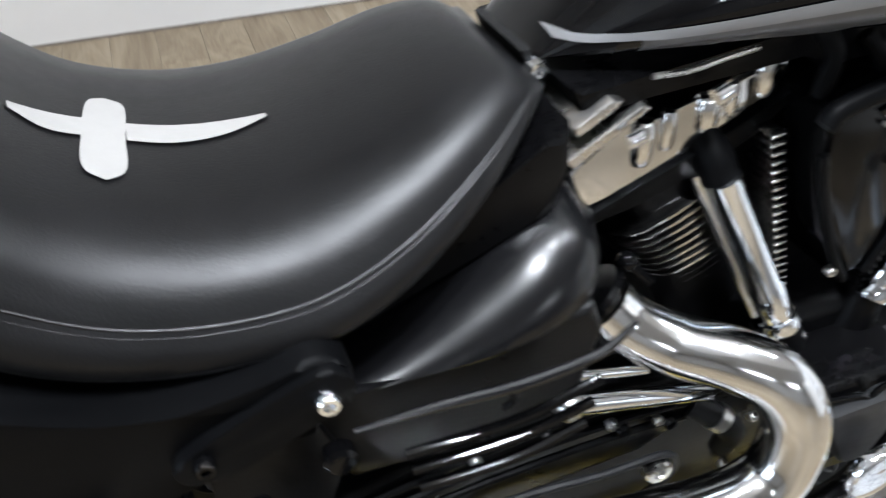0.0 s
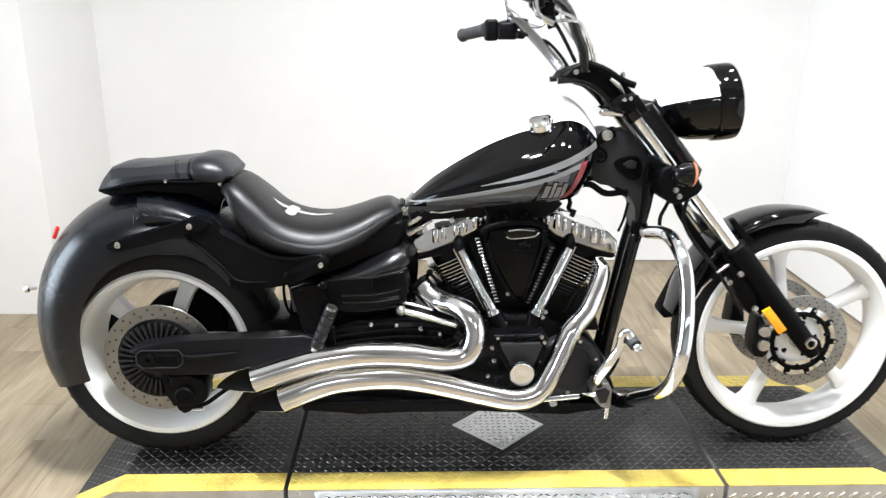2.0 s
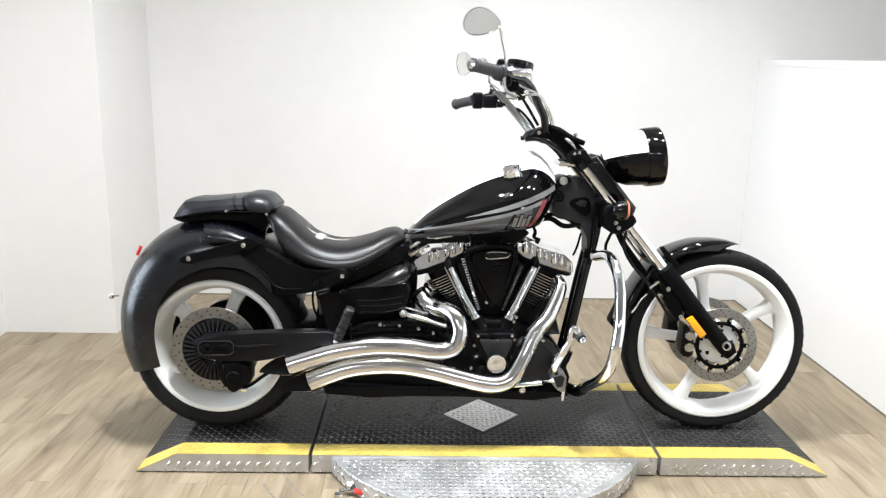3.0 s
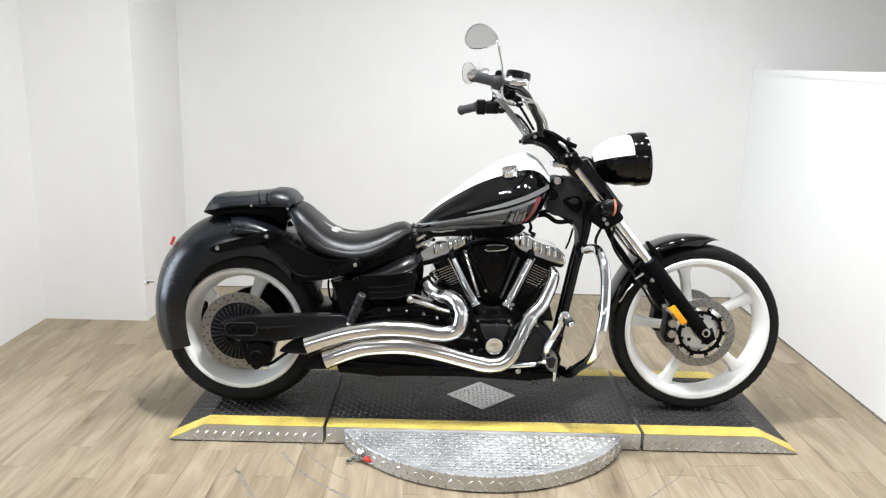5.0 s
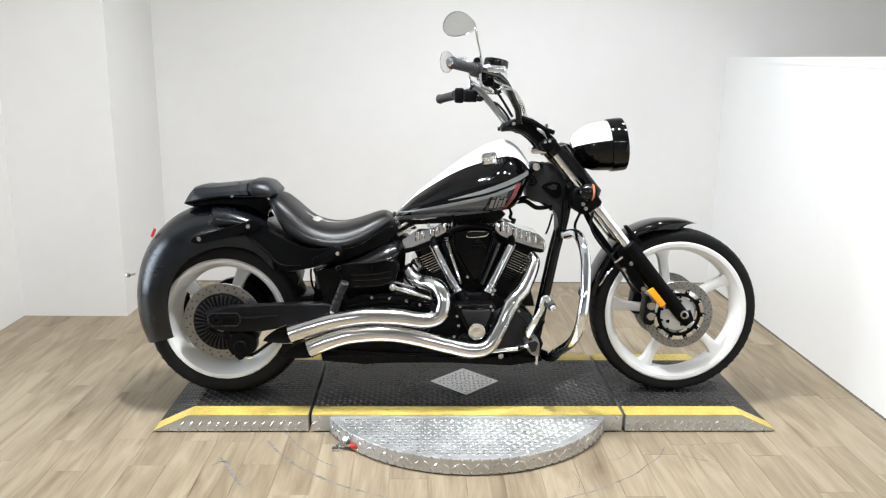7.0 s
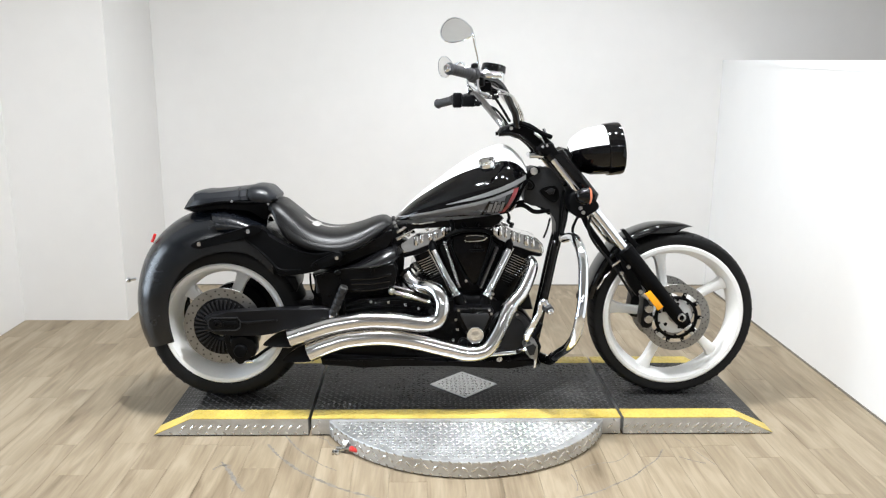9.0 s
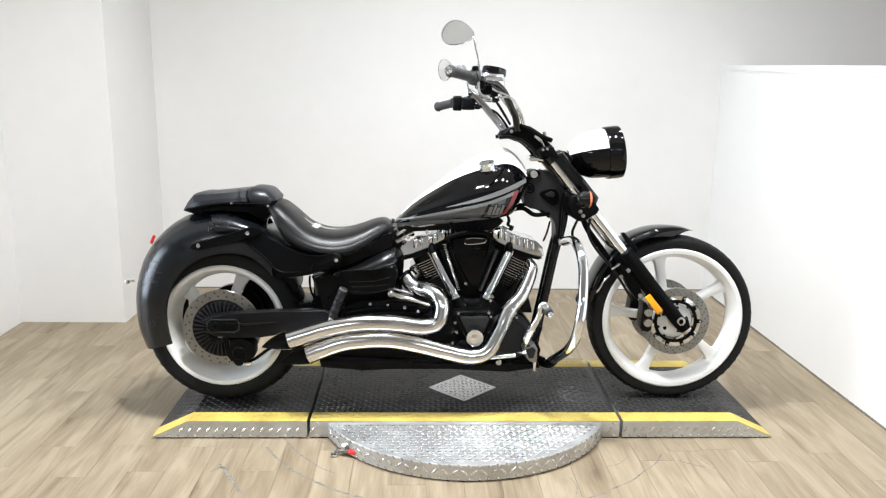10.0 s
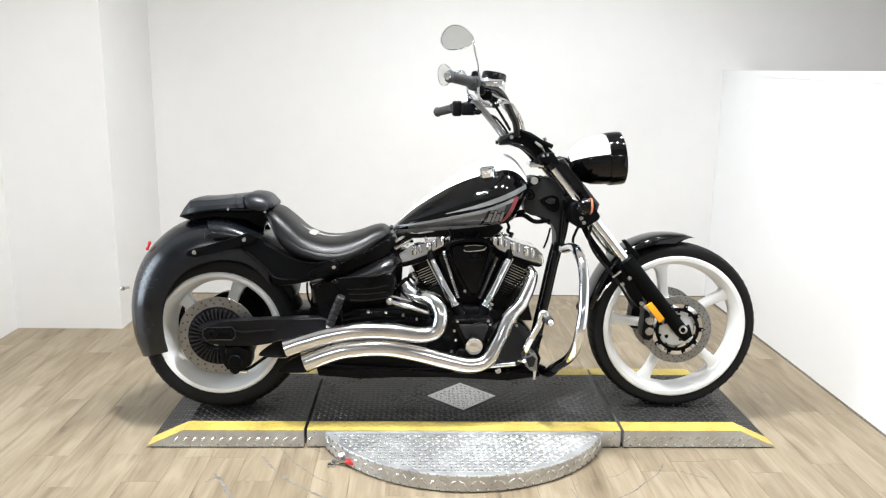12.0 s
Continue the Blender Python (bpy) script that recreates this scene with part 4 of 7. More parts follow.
decal("lower_stripe", tree, [(-0.262, 0.706), (-0.159, 0.730), (-0.043, 0.760), (0.073, 0.790), (0.180, 0.828)], [(-0.262, 0.702), (-0.159, 0.722), (-0.043, 0.748), (0.073, 0.778), (0.178, 0.815)], "stripe_paint", tank, 0.0016, 44, 3, "pale silver stripe")
decal("upper_stripe", tree, [(-0.075, 0.766), (-0.027, 0.782), (0.048, 0.806), (0.128, 0.835), (0.200, 0.862), (0.236, 0.874)], [(-0.075, 0.764), (-0.027, 0.775), (0.048, 0.792), (0.128, 0.817), (0.200, 0.844), (0.236, 0.858)], "stripe_paint", tank, 0.0016, 40, 4, "pale silver stripe")
decal("red_flash", tree, [(0.200, 0.832), (0.192, 0.812), (0.178, 0.788), (0.161, 0.763), (0.143, 0.742)], [(0.180, 0.828), (0.172, 0.808), (0.160, 0.786), (0.143, 0.758), (0.120, 0.738)], "red_paint", tank, 0.0022, 18, 5, "red flash")
# the badge: slanted pale script-like strokes with dark rims on the silver panel
decal("badge_edge", tree, [(0.082, 0.783), (0.069, 0.758), (0.054, 0.729)], [(0.092, 0.784), (0.078, 0.758), (0.062, 0.729)], "gloss_black", tank, 0.0022, 8, 2, "black slanted edge")
for bu, bw, tall, wide in ((0.076, 0.742, 0.032, 0.014), (0.094, 0.742, 0.040, 0.009), (0.106, 0.744, 0.028, 0.013), (0.122, 0.746, 0.034, 0.010)):
    lean = tall * 0.32
    for grow, mat, lift in ((0.0028, "gloss_black", 0.0024), (0.0, "stripe_paint", 0.0032)):
        decal("badge_stroke", tree, [(bu + lean - grow, bw + tall + grow), (bu + wide + lean + grow, bw + tall + grow)], [(bu - grow, bw - grow), (bu + wide + grow, bw - grow)], mat, tank, lift, 5, 6, "pale slanted badge stroke" if mat == "stripe_paint" else "dark rim of a badge stroke")
bm = bmesh.new()
cap = Vector((0.083, -0.1, 0.925))
lathe(bm, [(0.001, 0.014), (0.024, 0.013), (0.029, 0.01), (0.03, 0.002), (0.034, 0.0), (0.035, -0.014), (0.001, -0.014)], cap, 36, "w")
for k in range(12):
    a = math.pi * k / 6
    rod(bm, cap + Vector((0.029 * math.cos(a), 0.029 * math.sin(a), 0.0)), cap + Vector((0.029 * math.cos(a), 0.029 * math.sin(a), 0.01)), 0.0032, 8)
bmesh.ops.rotate(bm, cent=cap, matrix=Euler((radians(18), radians(-14), 0)).to_matrix(), verts=bm.verts)
part("filler_cap", bm, "chrome", tank, "chrome filler cap with a notched rim")
bm = bmesh.new()
bolt(bm, (-0.275, -0.045, 0.681), 0.0085, -0.01, 14)
part("tank_bolt", bm, "chrome", tank)
bm = bmesh.new()
plate(bm, [(-0.287, 0.695), (-0.278, 0.695), (-0.267, 0.674), (-0.276, 0.667)], -0.045, 0.045, 0.003)
part("tank_seal", bm, "rubber", tank, "black rubber edge")

# -- saddles --
SEAT_SEC = ((0.0, 0.0), (0.8, 0.0), (0.92, 0.03), (0.985, 0.09), (1.02, 0.19), (1.018, 0.29), (0.99, 0.39), (0.97, 0.44), (0.952, 0.5), (0.917, 0.625), (0.838, 0.775), (0.7, 0.888), (0.5, 0.958), (0.3, 0.985), (0.15, 0.996), (0.0, 1.0))
SEAT_TOP = [(-0.775, 0.736), (-0.756, 0.773), (-0.716, 0.773), (-0.668, 0.737), (-0.612, 0.686), (-0.546, 0.661), (-0.478, 0.659), (-0.410, 0.676), (-0.353, 0.697), (-0.315, 0.702), (-0.293, 0.688)]
SEAT_LOW = [(-0.742, 0.735), (-0.722, 0.680), (-0.692, 0.630), (-0.648, 0.598), (-0.592, 0.580), (-0.532, 0.573), (-0.470, 0.574), (-0.410, 0.592), (-0.350, 0.629), (-0.309, 0.659), (-0.283, 0.682)]
SEAT_HALF = [0.095, 0.135, 0.156, 0.168, 0.174, 0.177, 0.174, 0.158, 0.133, 0.104, 0.08]
bm = bmesh.new()
loft(bm, stations(SEAT_TOP, SEAT_LOW, SEAT_HALF, SEAT_SEC, 64))
seat = part("seat", bm, "leather", bike, "black vinyl solo saddle, deeply dished")
# piping and stitched seam along the flank
rows = spline([(*a, *b, h) for a, b, h in zip(SEAT_TOP, SEAT_LOW, SEAT_HALF)], 60)
for k, out in ((0.425, 0.968), (0.475, 0.956)):
    bm = bmesh.new()
    pts = [(bu + (tu - bu) * k, -h * out - 0.0002, bw + (tw - bw) * k) for tu, tw, bu, bw, h in rows[11:58]]
    tube(bm, pts, 0.0011, 6, len(pts))
    part("stitching", bm, "leather", seat, "row of black stitching")
bm = bmesh.new()
pts = [(bu + (tu - bu) * k, -h * s - 0.0004, bw + (tw - bw) * k) for (tu, tw, bu, bw, h), s, k in zip(rows[7:17], (0.87, 0.91, 0.935, 0.95, 0.965, 0.985, 1.015, 1.022, 1.0, 0.97), (0.75, 0.66, 0.58, 0.5, 0.43, 0.38, 0.3, 0.2, 0.11, 0.06))]
tube(bm, pts, 0.0015, 6, 30)
part("seam", bm, "leather", seat, "seam of the rear flank panel")

# pale emblem sewn on the dish: a bar across and two slim wings
tree = surface_of(seat)


def sewn(name, outline, n, label):
    """A thin patch between a front and a back edge given as (length, across), laid on the saddle from above."""
    bm = bmesh.new()
    left, right = (spline(e, n) for e in outline)
    rows = []
    for p, q in zip(left, right):
        row = []
        for t in range(5):
            u, v = p + (q - p) * t / 4
            hit, normal, _, _ = tree.ray_cast(Vector((u, v, 2)), Vector((0, 0, -1)))
            row.append(bm.verts.new(hit + normal * (0.0016 if normal.z > 0 else -0.0016)))
        rows.append(row)
    for r0, r1 in zip(rows, rows[1:]):
        for t in range(4):
            bm.faces.new((r0[t], r0[t + 1], r1[t + 1], r1[t]))
    return part(name, bm, "emblem_white", seat, label)


sewn("emblem_bar", ([(-0.587, -0.074), (-0.599, -0.062), (-0.598, -0.02), (-0.594, 0.03), (-0.583, 0.042)], [(-0.586, -0.074), (-0.574, -0.06), (-0.572, -0.02), (-0.57, 0.03), (-0.582, 0.042)]), 16, "white sewn emblem bar")
sewn("emblem_wing", ([(-0.571, 0.003), (-0.54, 0.002), (-0.505, 0.0), (-0.474, -0.004)], [(-0.571, -0.022), (-0.54, -0.024), (-0.505, -0.02), (-0.473, -0.009)]), 16, "white sewn emblem wing")
sewn("emblem_wing", ([(-0.636, -0.012), (-0.618, -0.004), (-0.597, 0.002)], [(-0.635, -0.02), (-0.618, -0.027), (-0.597, -0.023)]), 10, "white sewn emblem wing")

PAD_SEC = ((0.0, 0.0), (0.85, 0.0), (1.0, 0.22), (0.97, 0.5), (0.8, 0.9), (0.6, 0.985), (0.0, 1.0))
bm = bmesh.new()
tops = [(-1.098, 0.736), (-1.050, 0.801), (-0.985, 0.807), (-0.93, 0.812), (-0.842, 0.822)]
lows = [(-1.072, 0.733), (-1.035, 0.742), (-0.975, 0.758), (-0.92, 0.764), (-0.826, 0.766)]
loft(bm, stations(tops, lows, [0.07, 0.1, 0.112, 0.115, 0.118], PAD_SEC, 9))
pad = part("passenger_seat", bm, "pad_leather", bike, "faceted black vinyl passenger pad", 22)
bm = bmesh.new()
tops = [(-0.84, 0.821), (-0.824, 0.829), (-0.794, 0.830), (-0.76, 0.821), (-0.730, 0.792)]
lows = [(-0.823, 0.766), (-0.805, 0.763), (-0.778, 0.762), (-0.752, 0.764), (-0.732, 0.774)]
loft(bm, stations(tops, lows, [0.119, 0.124, 0.125, 0.118, 0.095], ((0.0, 0.0), (0.85, 0.0), (0.96, 0.1), (1.0, 0.3), (0.98, 0.55), (0.88, 0.8), (0.7, 0.94), (0.45, 0.99), (0.0, 1.0)), 18))
part("bolster", bm, "pad_leather", pad, "rounded front bolster")
bm = bmesh.new()
tube(bm, [(-0.838, -0.096, 0.817), (-0.838, -0.117, 0.797), (-0.832, -0.12, 0.782), (-0.828, -0.104, 0.767)], 0.0022, 8, 18)
part("seam", bm, "satin_black", pad, "dark welt between pad and bolster")
for du in (0.022, 0.027):
    bm = bmesh.new()
    tube(bm, [(-0.843 - du, -0.098, 0.824), (-0.842 - du, -0.117, 0.802), (-0.836 - du, -0.118, 0.778)], 0.0011, 6, 14)
    part("stitching", bm, "pad_leather", pad)
bm = bmesh.new()
tube(bm, [(-1.073, -0.100, 0.743), (-0.949, -0.118, 0.768), (-0.814, -0.120, 0.770), (-0.724, -0.100, 0.779)], 0.004, 8, 30)
part("base_edge", bm, "satin_black", pad)
# dark bracket between pad and fender
bm = bmesh.new()
plate(bm, [(-1.076, 0.735), (-0.960, 0.762), (-0.754, 0.769), (-0.742, 0.742), (-0.778, 0.698), (-0.841, 0.737), (-0.950, 0.744), (-1.048, 0.726)], -0.09, 0.09, 0.004)
part("pad_base", bm, "satin_black", pad, "black pad base")
bolts_on(pad, [(-0.892, -0.124, 0.773), (-0.759, -0.100, 0.761)], 0.006, "chrome", "pad_screw")

# -- side cover and frame --
bm = bmesh.new()
plate(bm, rounded([(-1.040, 0.609), (-1.022, 0.626), (-0.976, 0.638), (-0.882, 0.666), (-0.826, 0.684), (-0.798, 0.687), (-0.773, 0.676), (-0.796, 0.655), (-0.838, 0.644), (-0.98, 0.606), (-1.008, 0.601)], 66), -0.19, -0.152, 0.005, 3)
strut = part("fender_strut", bm, "satin_black", bike, "satin black fender strut")
bolts_on(strut, [(-1.006, -0.19, 0.619), (-0.822, -0.19, 0.667)], 0.0095, "chrome")
bm = bmesh.new()
plate(bm, rounded([(-0.800, 0.672), (-0.776, 0.682), (-0.758, 0.655), (-0.708, 0.625), (-0.663, 0.603), (-0.617, 0.586), (-0.57, 0.581), (-0.523, 0.587), (-0.493, 0.594), (-0.474, 0.584), (-0.469, 0.568), (-0.482, 0.552), (-0.524, 0.536), (-0.567, 0.517), (-0.609, 0.506), (-0.657, 0.499), (-0.710, 0.494), (-0.733, 0.53), (-0.77, 0.573), (-0.814, 0.611), (-0.844, 0.638), (-0.83, 0.655)], 88), -0.178, -0.13, 0.009, 3)
for v in bm.verts:
    v.co.y -= 0.022 * min(1.0, max(0.0, (v.co.x + 0.78) / 0.2)) * (1.0 if v.co.y < -0.15 else 0.0)
side_cover = part("side_cover", bm, "satin_black", bike, "satin black side cover under the saddle")
bm = bmesh.new()
plate(bm, rounded([(-0.5, 0.587), (-0.481, 0.588), (-0.471, 0.575), (-0.474, 0.56), (-0.5, 0.546), (-0.56, 0.522), (-0.585, 0.527), (-0.584, 0.545), (-0.55, 0.565)], 40), -0.207, -0.19, 0.004)
part("cover_lug", bm, "satin_black", side_cover)
bolts_on(side_cover, [(-0.490, -0.207, 0.568)], 0.0088, "chrome")
bolts_on(side_cover, [(-0.569, -0.207, 0.543)], 0.0075, "case_gloss")
# raised fold that runs along the cover above the wheel arch
bm = bmesh.new()
tube(bm, [(-0.836, -0.18, 0.636), (-0.79, -0.182, 0.597), (-0.748, -0.184, 0.558), (-0.722, -0.186, 0.528), (-0.69, -0.19, 0.517), (-0.63, -0.198, 0.52)], [0.002, 0.004, 0.005, 0.005, 0.004, 0.002], 10, 40)
part("cover_fold", bm, "satin_black", side_cover)

bm = bmesh.new()
arm = [(-1.004, 0.331), (-0.972, 0.348), (-0.905, 0.357), (-0.72, 0.366), (-0.54, 0.373), (-0.513, 0.362), (-0.515, 0.318), (-0.56, 0.304), (-0.705, 0.278), (-0.78, 0.266), (-0.89, 0.264), (-0.955, 0.268), (-1.003, 0.290), (-0.978, 0.297), (-0.978, 0.324)]
plate(bm, arm, -0.203, -0.15, 0.012, 3)
swingarm = part("swingarm", bm, "arm_black", bike, "satin black cast swingarm")
bm = bmesh.new()
plate(bm, [(-0.983, 0.324), (-0.970, 0.334), (-0.874, 0.335), (-0.864, 0.322), (-0.865, 0.298), (-0.878, 0.286), (-0.972, 0.286), (-0.984, 0.300)], -0.2075, -0.19, 0.004)
rim_bm = bmesh.new()
tube(rim_bm, [(-0.981, -0.208, 0.326), (-0.967, -0.208, 0.336), (-0.872, -0.208, 0.337), (-0.861, -0.208, 0.324), (-0.862, -0.208, 0.299), (-0.876, -0.208, 0.288), (-0.969, -0.208, 0.288), (-0.982, -0.208, 0.301), (-0.981, -0.208, 0.326)], 0.0026, 8, 9, True, False)
part("slot_rim", rim_bm, "rib_grey", swingarm, "worn grey edge of the slot")
slot = part("adjuster_slot", bm, "black_hole", swingarm, "dark axle adjuster slot")
bm = bmesh.new()
lathe(bm, [(0.017, -0.004), (0.017, -0.012), (0.012, -0.014), (0.006, -0.014), (0.005, -0.006), (0.0001, -0.006)], (-0.948, -0.205, 0.313), 20)
part("axle_nut", bm, "case_black", slot, "black axle nut")
bm = bmesh.new()
block(bm, (-0.924, -0.211, 0.302), (-0.877, -0.206, 0.323), 0.002)
part("adjuster_block", bm, "satin_black", slot)
bm = bmesh.new()
tube(bm, [(-0.862, -0.206, 0.321), (-0.826, -0.207, 0.319), (-0.719, -0.207, 0.328)], [0.003, 0.005, 0.002], 8, 16)
part("arm_ridge", bm, "arm_black", swingarm)
bm = bmesh.new()
plate(bm, [(-1.094, 0.250), (-0.614, 0.277), (-0.578, 0.190), (-1.097, 0.170)], 0.14, 0.19, 0.012)
part("arm_side", bm, "satin_black", swingarm)
# toothed belt pulley and its guard on the far side
bm = bmesh.new()
plate(bm, [(-0.922, 0.458), (-0.752, 0.444), (-0.718, 0.258), (-1.042, 0.251), (-1.030, 0.335), (-0.990, 0.374), (-0.948, 0.389)], 0.145, 0.165, 0.006)
part("belt_guard", bm, "case_black", swingarm, "black belt guard")
bm = bmesh.new()
lathe(bm, [(0.05, 0.1), (0.118, 0.1), (0.122, 0.104), (0.122, 0.136), (0.05, 0.136)], RW, 64, closed_profile=True)
part("belt_pulley", bm, "case_black", swingarm, "black rear belt pulley")

# rear caliper
bm = bmesh.new()
plate(bm, [(-0.936, 0.262), (-0.905, 0.260), (-0.893, 0.215), (-0.884, 0.172), (-0.903, 0.158), (-0.922, 0.190)], -0.178, -0.12, 0.006)
plate(bm, rounded([(-0.905, 0.252), (-0.838, 0.252), (-0.812, 0.230), (-0.812, 0.184), (-0.845, 0.166), (-0.866, 0.146), (-0.884, 0.150), (-0.897, 0.186)], 28), -0.19, -0.12, 0.008)
cal = part("rear_caliper", bm, "case_black", bike, "black rear brake caliper")
bm = bmesh.new()
lathe(bm, [(0.026, 0), (0.026, -0.012), (0.022, -0.016), (0.0001, -0.016)], (-0.867, -0.190, 0.202), 24)
part("piston_cover", bm, "satin_black", cal)
bm = bmesh.new()
tube(bm, [(-0.847, -0.170, 0.159), (-0.814, -0.180, 0.172), (-0.770, -0.180, 0.204), (-0.716, -0.170, 0.238), (-0.680, -0.160, 0.257)], 0.006, 10, 30)
part("brake_hose", bm, "satin_black", cal, "black braided brake hose")
bm = bmesh.new()
tube(bm, [(-0.847, -0.190, 0.157), (-0.821, -0.190, 0.159)], 0.006, 10, 2)
part("bleed_nipple", bm, "chrome", cal)

# black mass of the gearbox tunnel, belt guard and battery box
bm = bmesh.new()
plate(bm, [(-0.788, 0.466), (-0.668, 0.472), (-0.656, 0.440), (-0.661, 0.415), (-0.674, 0.384), (-0.712, 0.346), (-0.749, 0.406)], -0.08, 0.1, 0.006)
plate(bm, [(-0.599, 0.482), (-0.500, 0.505), (-0.265, 0.560), (-0.248, 0.317), (-0.587, 0.316), (-0.604, 0.374), (-0.584, 0.40), (-0.578, 0.44), (-0.594, 0.468)], -0.1, 0.1, 0.01)
plate(bm, [(-0.696, 0.374), (-0.585, 0.375), (-0.562, 0.324), (-0.713, 0.323)], -0.08, 0.1, 0.006)
core = part("frame_core", bm, "case_black", bike, "black rear frame and battery box")
bm = bmesh.new()
tube(bm, [(-0.603, -0.110, 0.489), (-0.604, -0.110, 0.462), (-0.598, -0.110, 0.422), (-0.580, -0.110, 0.395), (-0.547, -0.110, 0.388)], 0.004, 8, 24)
part("hose", bm, "satin_black", core)
bm = bmesh.new()
for a, b in (((-0.578, -0.120, 0.465), (-0.572, -0.120, 0.413)),):
    rod(bm, a, b, 0.008)
part("connector", bm, "grip_rubber", core)

# sculpted cover that bulges beside the engine
bm = bmesh.new()
tops = [(-0.519, 0.502), (-0.484, 0.518), (-0.428, 0.536), (-0.362, 0.568), (-0.307, 0.597), (-0.267, 0.602), (-0.245, 0.577)]
lows = [(-0.513, 0.510), (-0.479, 0.515), (-0.423, 0.520), (-0.358, 0.525), (-0.302, 0.536), (-0.263, 0.552), (-0.242, 0.574)]
rings = stations(tops, lows, [0.15, 0.162, 0.17, 0.176, 0.172, 0.15, 0.1], ((0, 0), (0.93, 0.0), (1.0, 0.03), (1.005, 0.1), (0.99, 0.25), (0.955, 0.45), (0.89, 0.65), (0.79, 0.82), (0.64, 0.94), (0.45, 1.0), (0, 1)), 40)
loft(bm, rings)
bulge = part("air_box_cover", bm, "soft_gloss", bike, "glossy black sculpted side cover")
bm = bmesh.new()
tube(bm, [(-0.474, -0.201, 0.523), (-0.418, -0.207, 0.530), (-0.358, -0.215, 0.536), (-0.303, -0.219, 0.548), (-0.269, -0.211, 0.559)], [0.002, 0.004, 0.0045, 0.004, 0.002], 10, 36)
part("cover_lip", bm, "soft_gloss", bulge)
bm = bmesh.new()
plate(bm, [(-0.518, 0.512), (-0.475, 0.519), (-0.420, 0.524), (-0.356, 0.529), (-0.274, 0.545), (-0.261, 0.510), (-0.274, 0.448), (-0.399, 0.425), (-0.472, 0.424), (-0.493, 0.464)], -0.168, -0.06, 0.01, 3)
lower = part("tool_box", bm, "case_black", bulge, "black ribbed lower cover")
for ribpts in ([(-0.440, -0.204, 0.485), (-0.354, -0.207, 0.489), (-0.286, -0.204, 0.502)], [(-0.436, -0.204, 0.466), (-0.355, -0.207, 0.469), (-0.290, -0.204, 0.478)], [(-0.431, -0.204, 0.442), (-0.354, -0.207, 0.445), (-0.295, -0.204, 0.456)]):
    bm = bmesh.new()
    tube(bm, ribpts, 0.0045, 8, 20)
    part("rib", bm, "gloss_black", lower)
bm = bmesh.new()
lathe(bm, [(0.012, 0.0), (0.012, -0.01), (0.009, -0.013), (0.0001, -0.013)], (-0.487, -0.203, 0.511), 18)
part("rubber_plug", bm, "case_gloss", bulge)
bm = bmesh.new()
tube(bm, [(-0.365, -0.207, 0.528), (-0.360, -0.209, 0.515), (-0.367, -0.207, 0.506)], 0.003, 8, 10)
part("clip", bm, "satin_black", bulge)

# frame tube and tray under the saddle
bm = bmesh.new()
plate(bm, [(-0.582, 0.548), (-0.481, 0.562), (-0.405, 0.580), (-0.300, 0.657), (-0.280, 0.670), (-0.278, 0.635), (-0.287, 0.604), (-0.304, 0.595), (-0.361, 0.571), (-0.428, 0.535), (-0.494, 0.517), (-0.560, 0.503)], -0.12, 0.1, 0.008)
part("seat_tray", bm, "case_black", bike, "black frame tray under the saddle")

# passenger peg on its bracket
bm = bmesh.new()
plate(bm, [(-0.577, 0.493), (-0.546, 0.502), (-0.493, 0.511), (-0.475, 0.460), (-0.496, 0.426), (-0.512, 0.366), (-0.528, 0.298), (-0.542, 0.295), (-0.549, 0.411), (-0.571, 0.471)], -0.178, -0.155, 0.005)
bracket = part("peg_bracket", bm, "case_black", bike, "black passenger peg bracket")
bolts_on(bracket, [(-0.533, -0.214, 0.390), (-0.542, -0.214, 0.499), (-0.518, -0.214, 0.425)], 0.007, "case_gloss")
a, b = Vector((-0.506, -0.236, 0.354)), Vector((-0.461, -0.251, 0.465))
bm = bmesh.new()
steps = 30
pts = [a.lerp(b, k / steps) for k in range(steps + 1)]
rad = [0.0155 + (0.0015 if k % 6 else -0.0012) for k in range(steps + 1)]
tube(bm, pts, rad, 18, steps + 1, True, False)
peg = part("passenger_peg", bm, "rib_grey", bike, "folded rubber passenger peg")
bm = bmesh.new()
d = (b - a).normalized()
tube(bm, [b - d * 0.002, b + d * 0.004], [0.0165, 0.0145], 20, 2, True, False)
part("end_cap", bm, "disc_steel", peg, "polished peg end")
bm = bmesh.new()
tube(bm, [a - d * 0.03, a], [0.012, 0.014], 14, 2, True, False)
block(bm, a - d * 0.03 + Vector((-0.012, -0.012, -0.012)), a - d * 0.03 + Vector((0.012, 0.012, 0.012)), 0.004)
part("peg_clevis", bm, "chrome", peg)
bm = bmesh.new()
rod(bm, (-0.462, -0.216, 0.399), (-0.460, -0.216, 0.343), 0.004)
ball(bm, (-0.462, -0.216, 0.400), 0.006, 10)
part("master_rod", bm, "case_gloss", bracket)

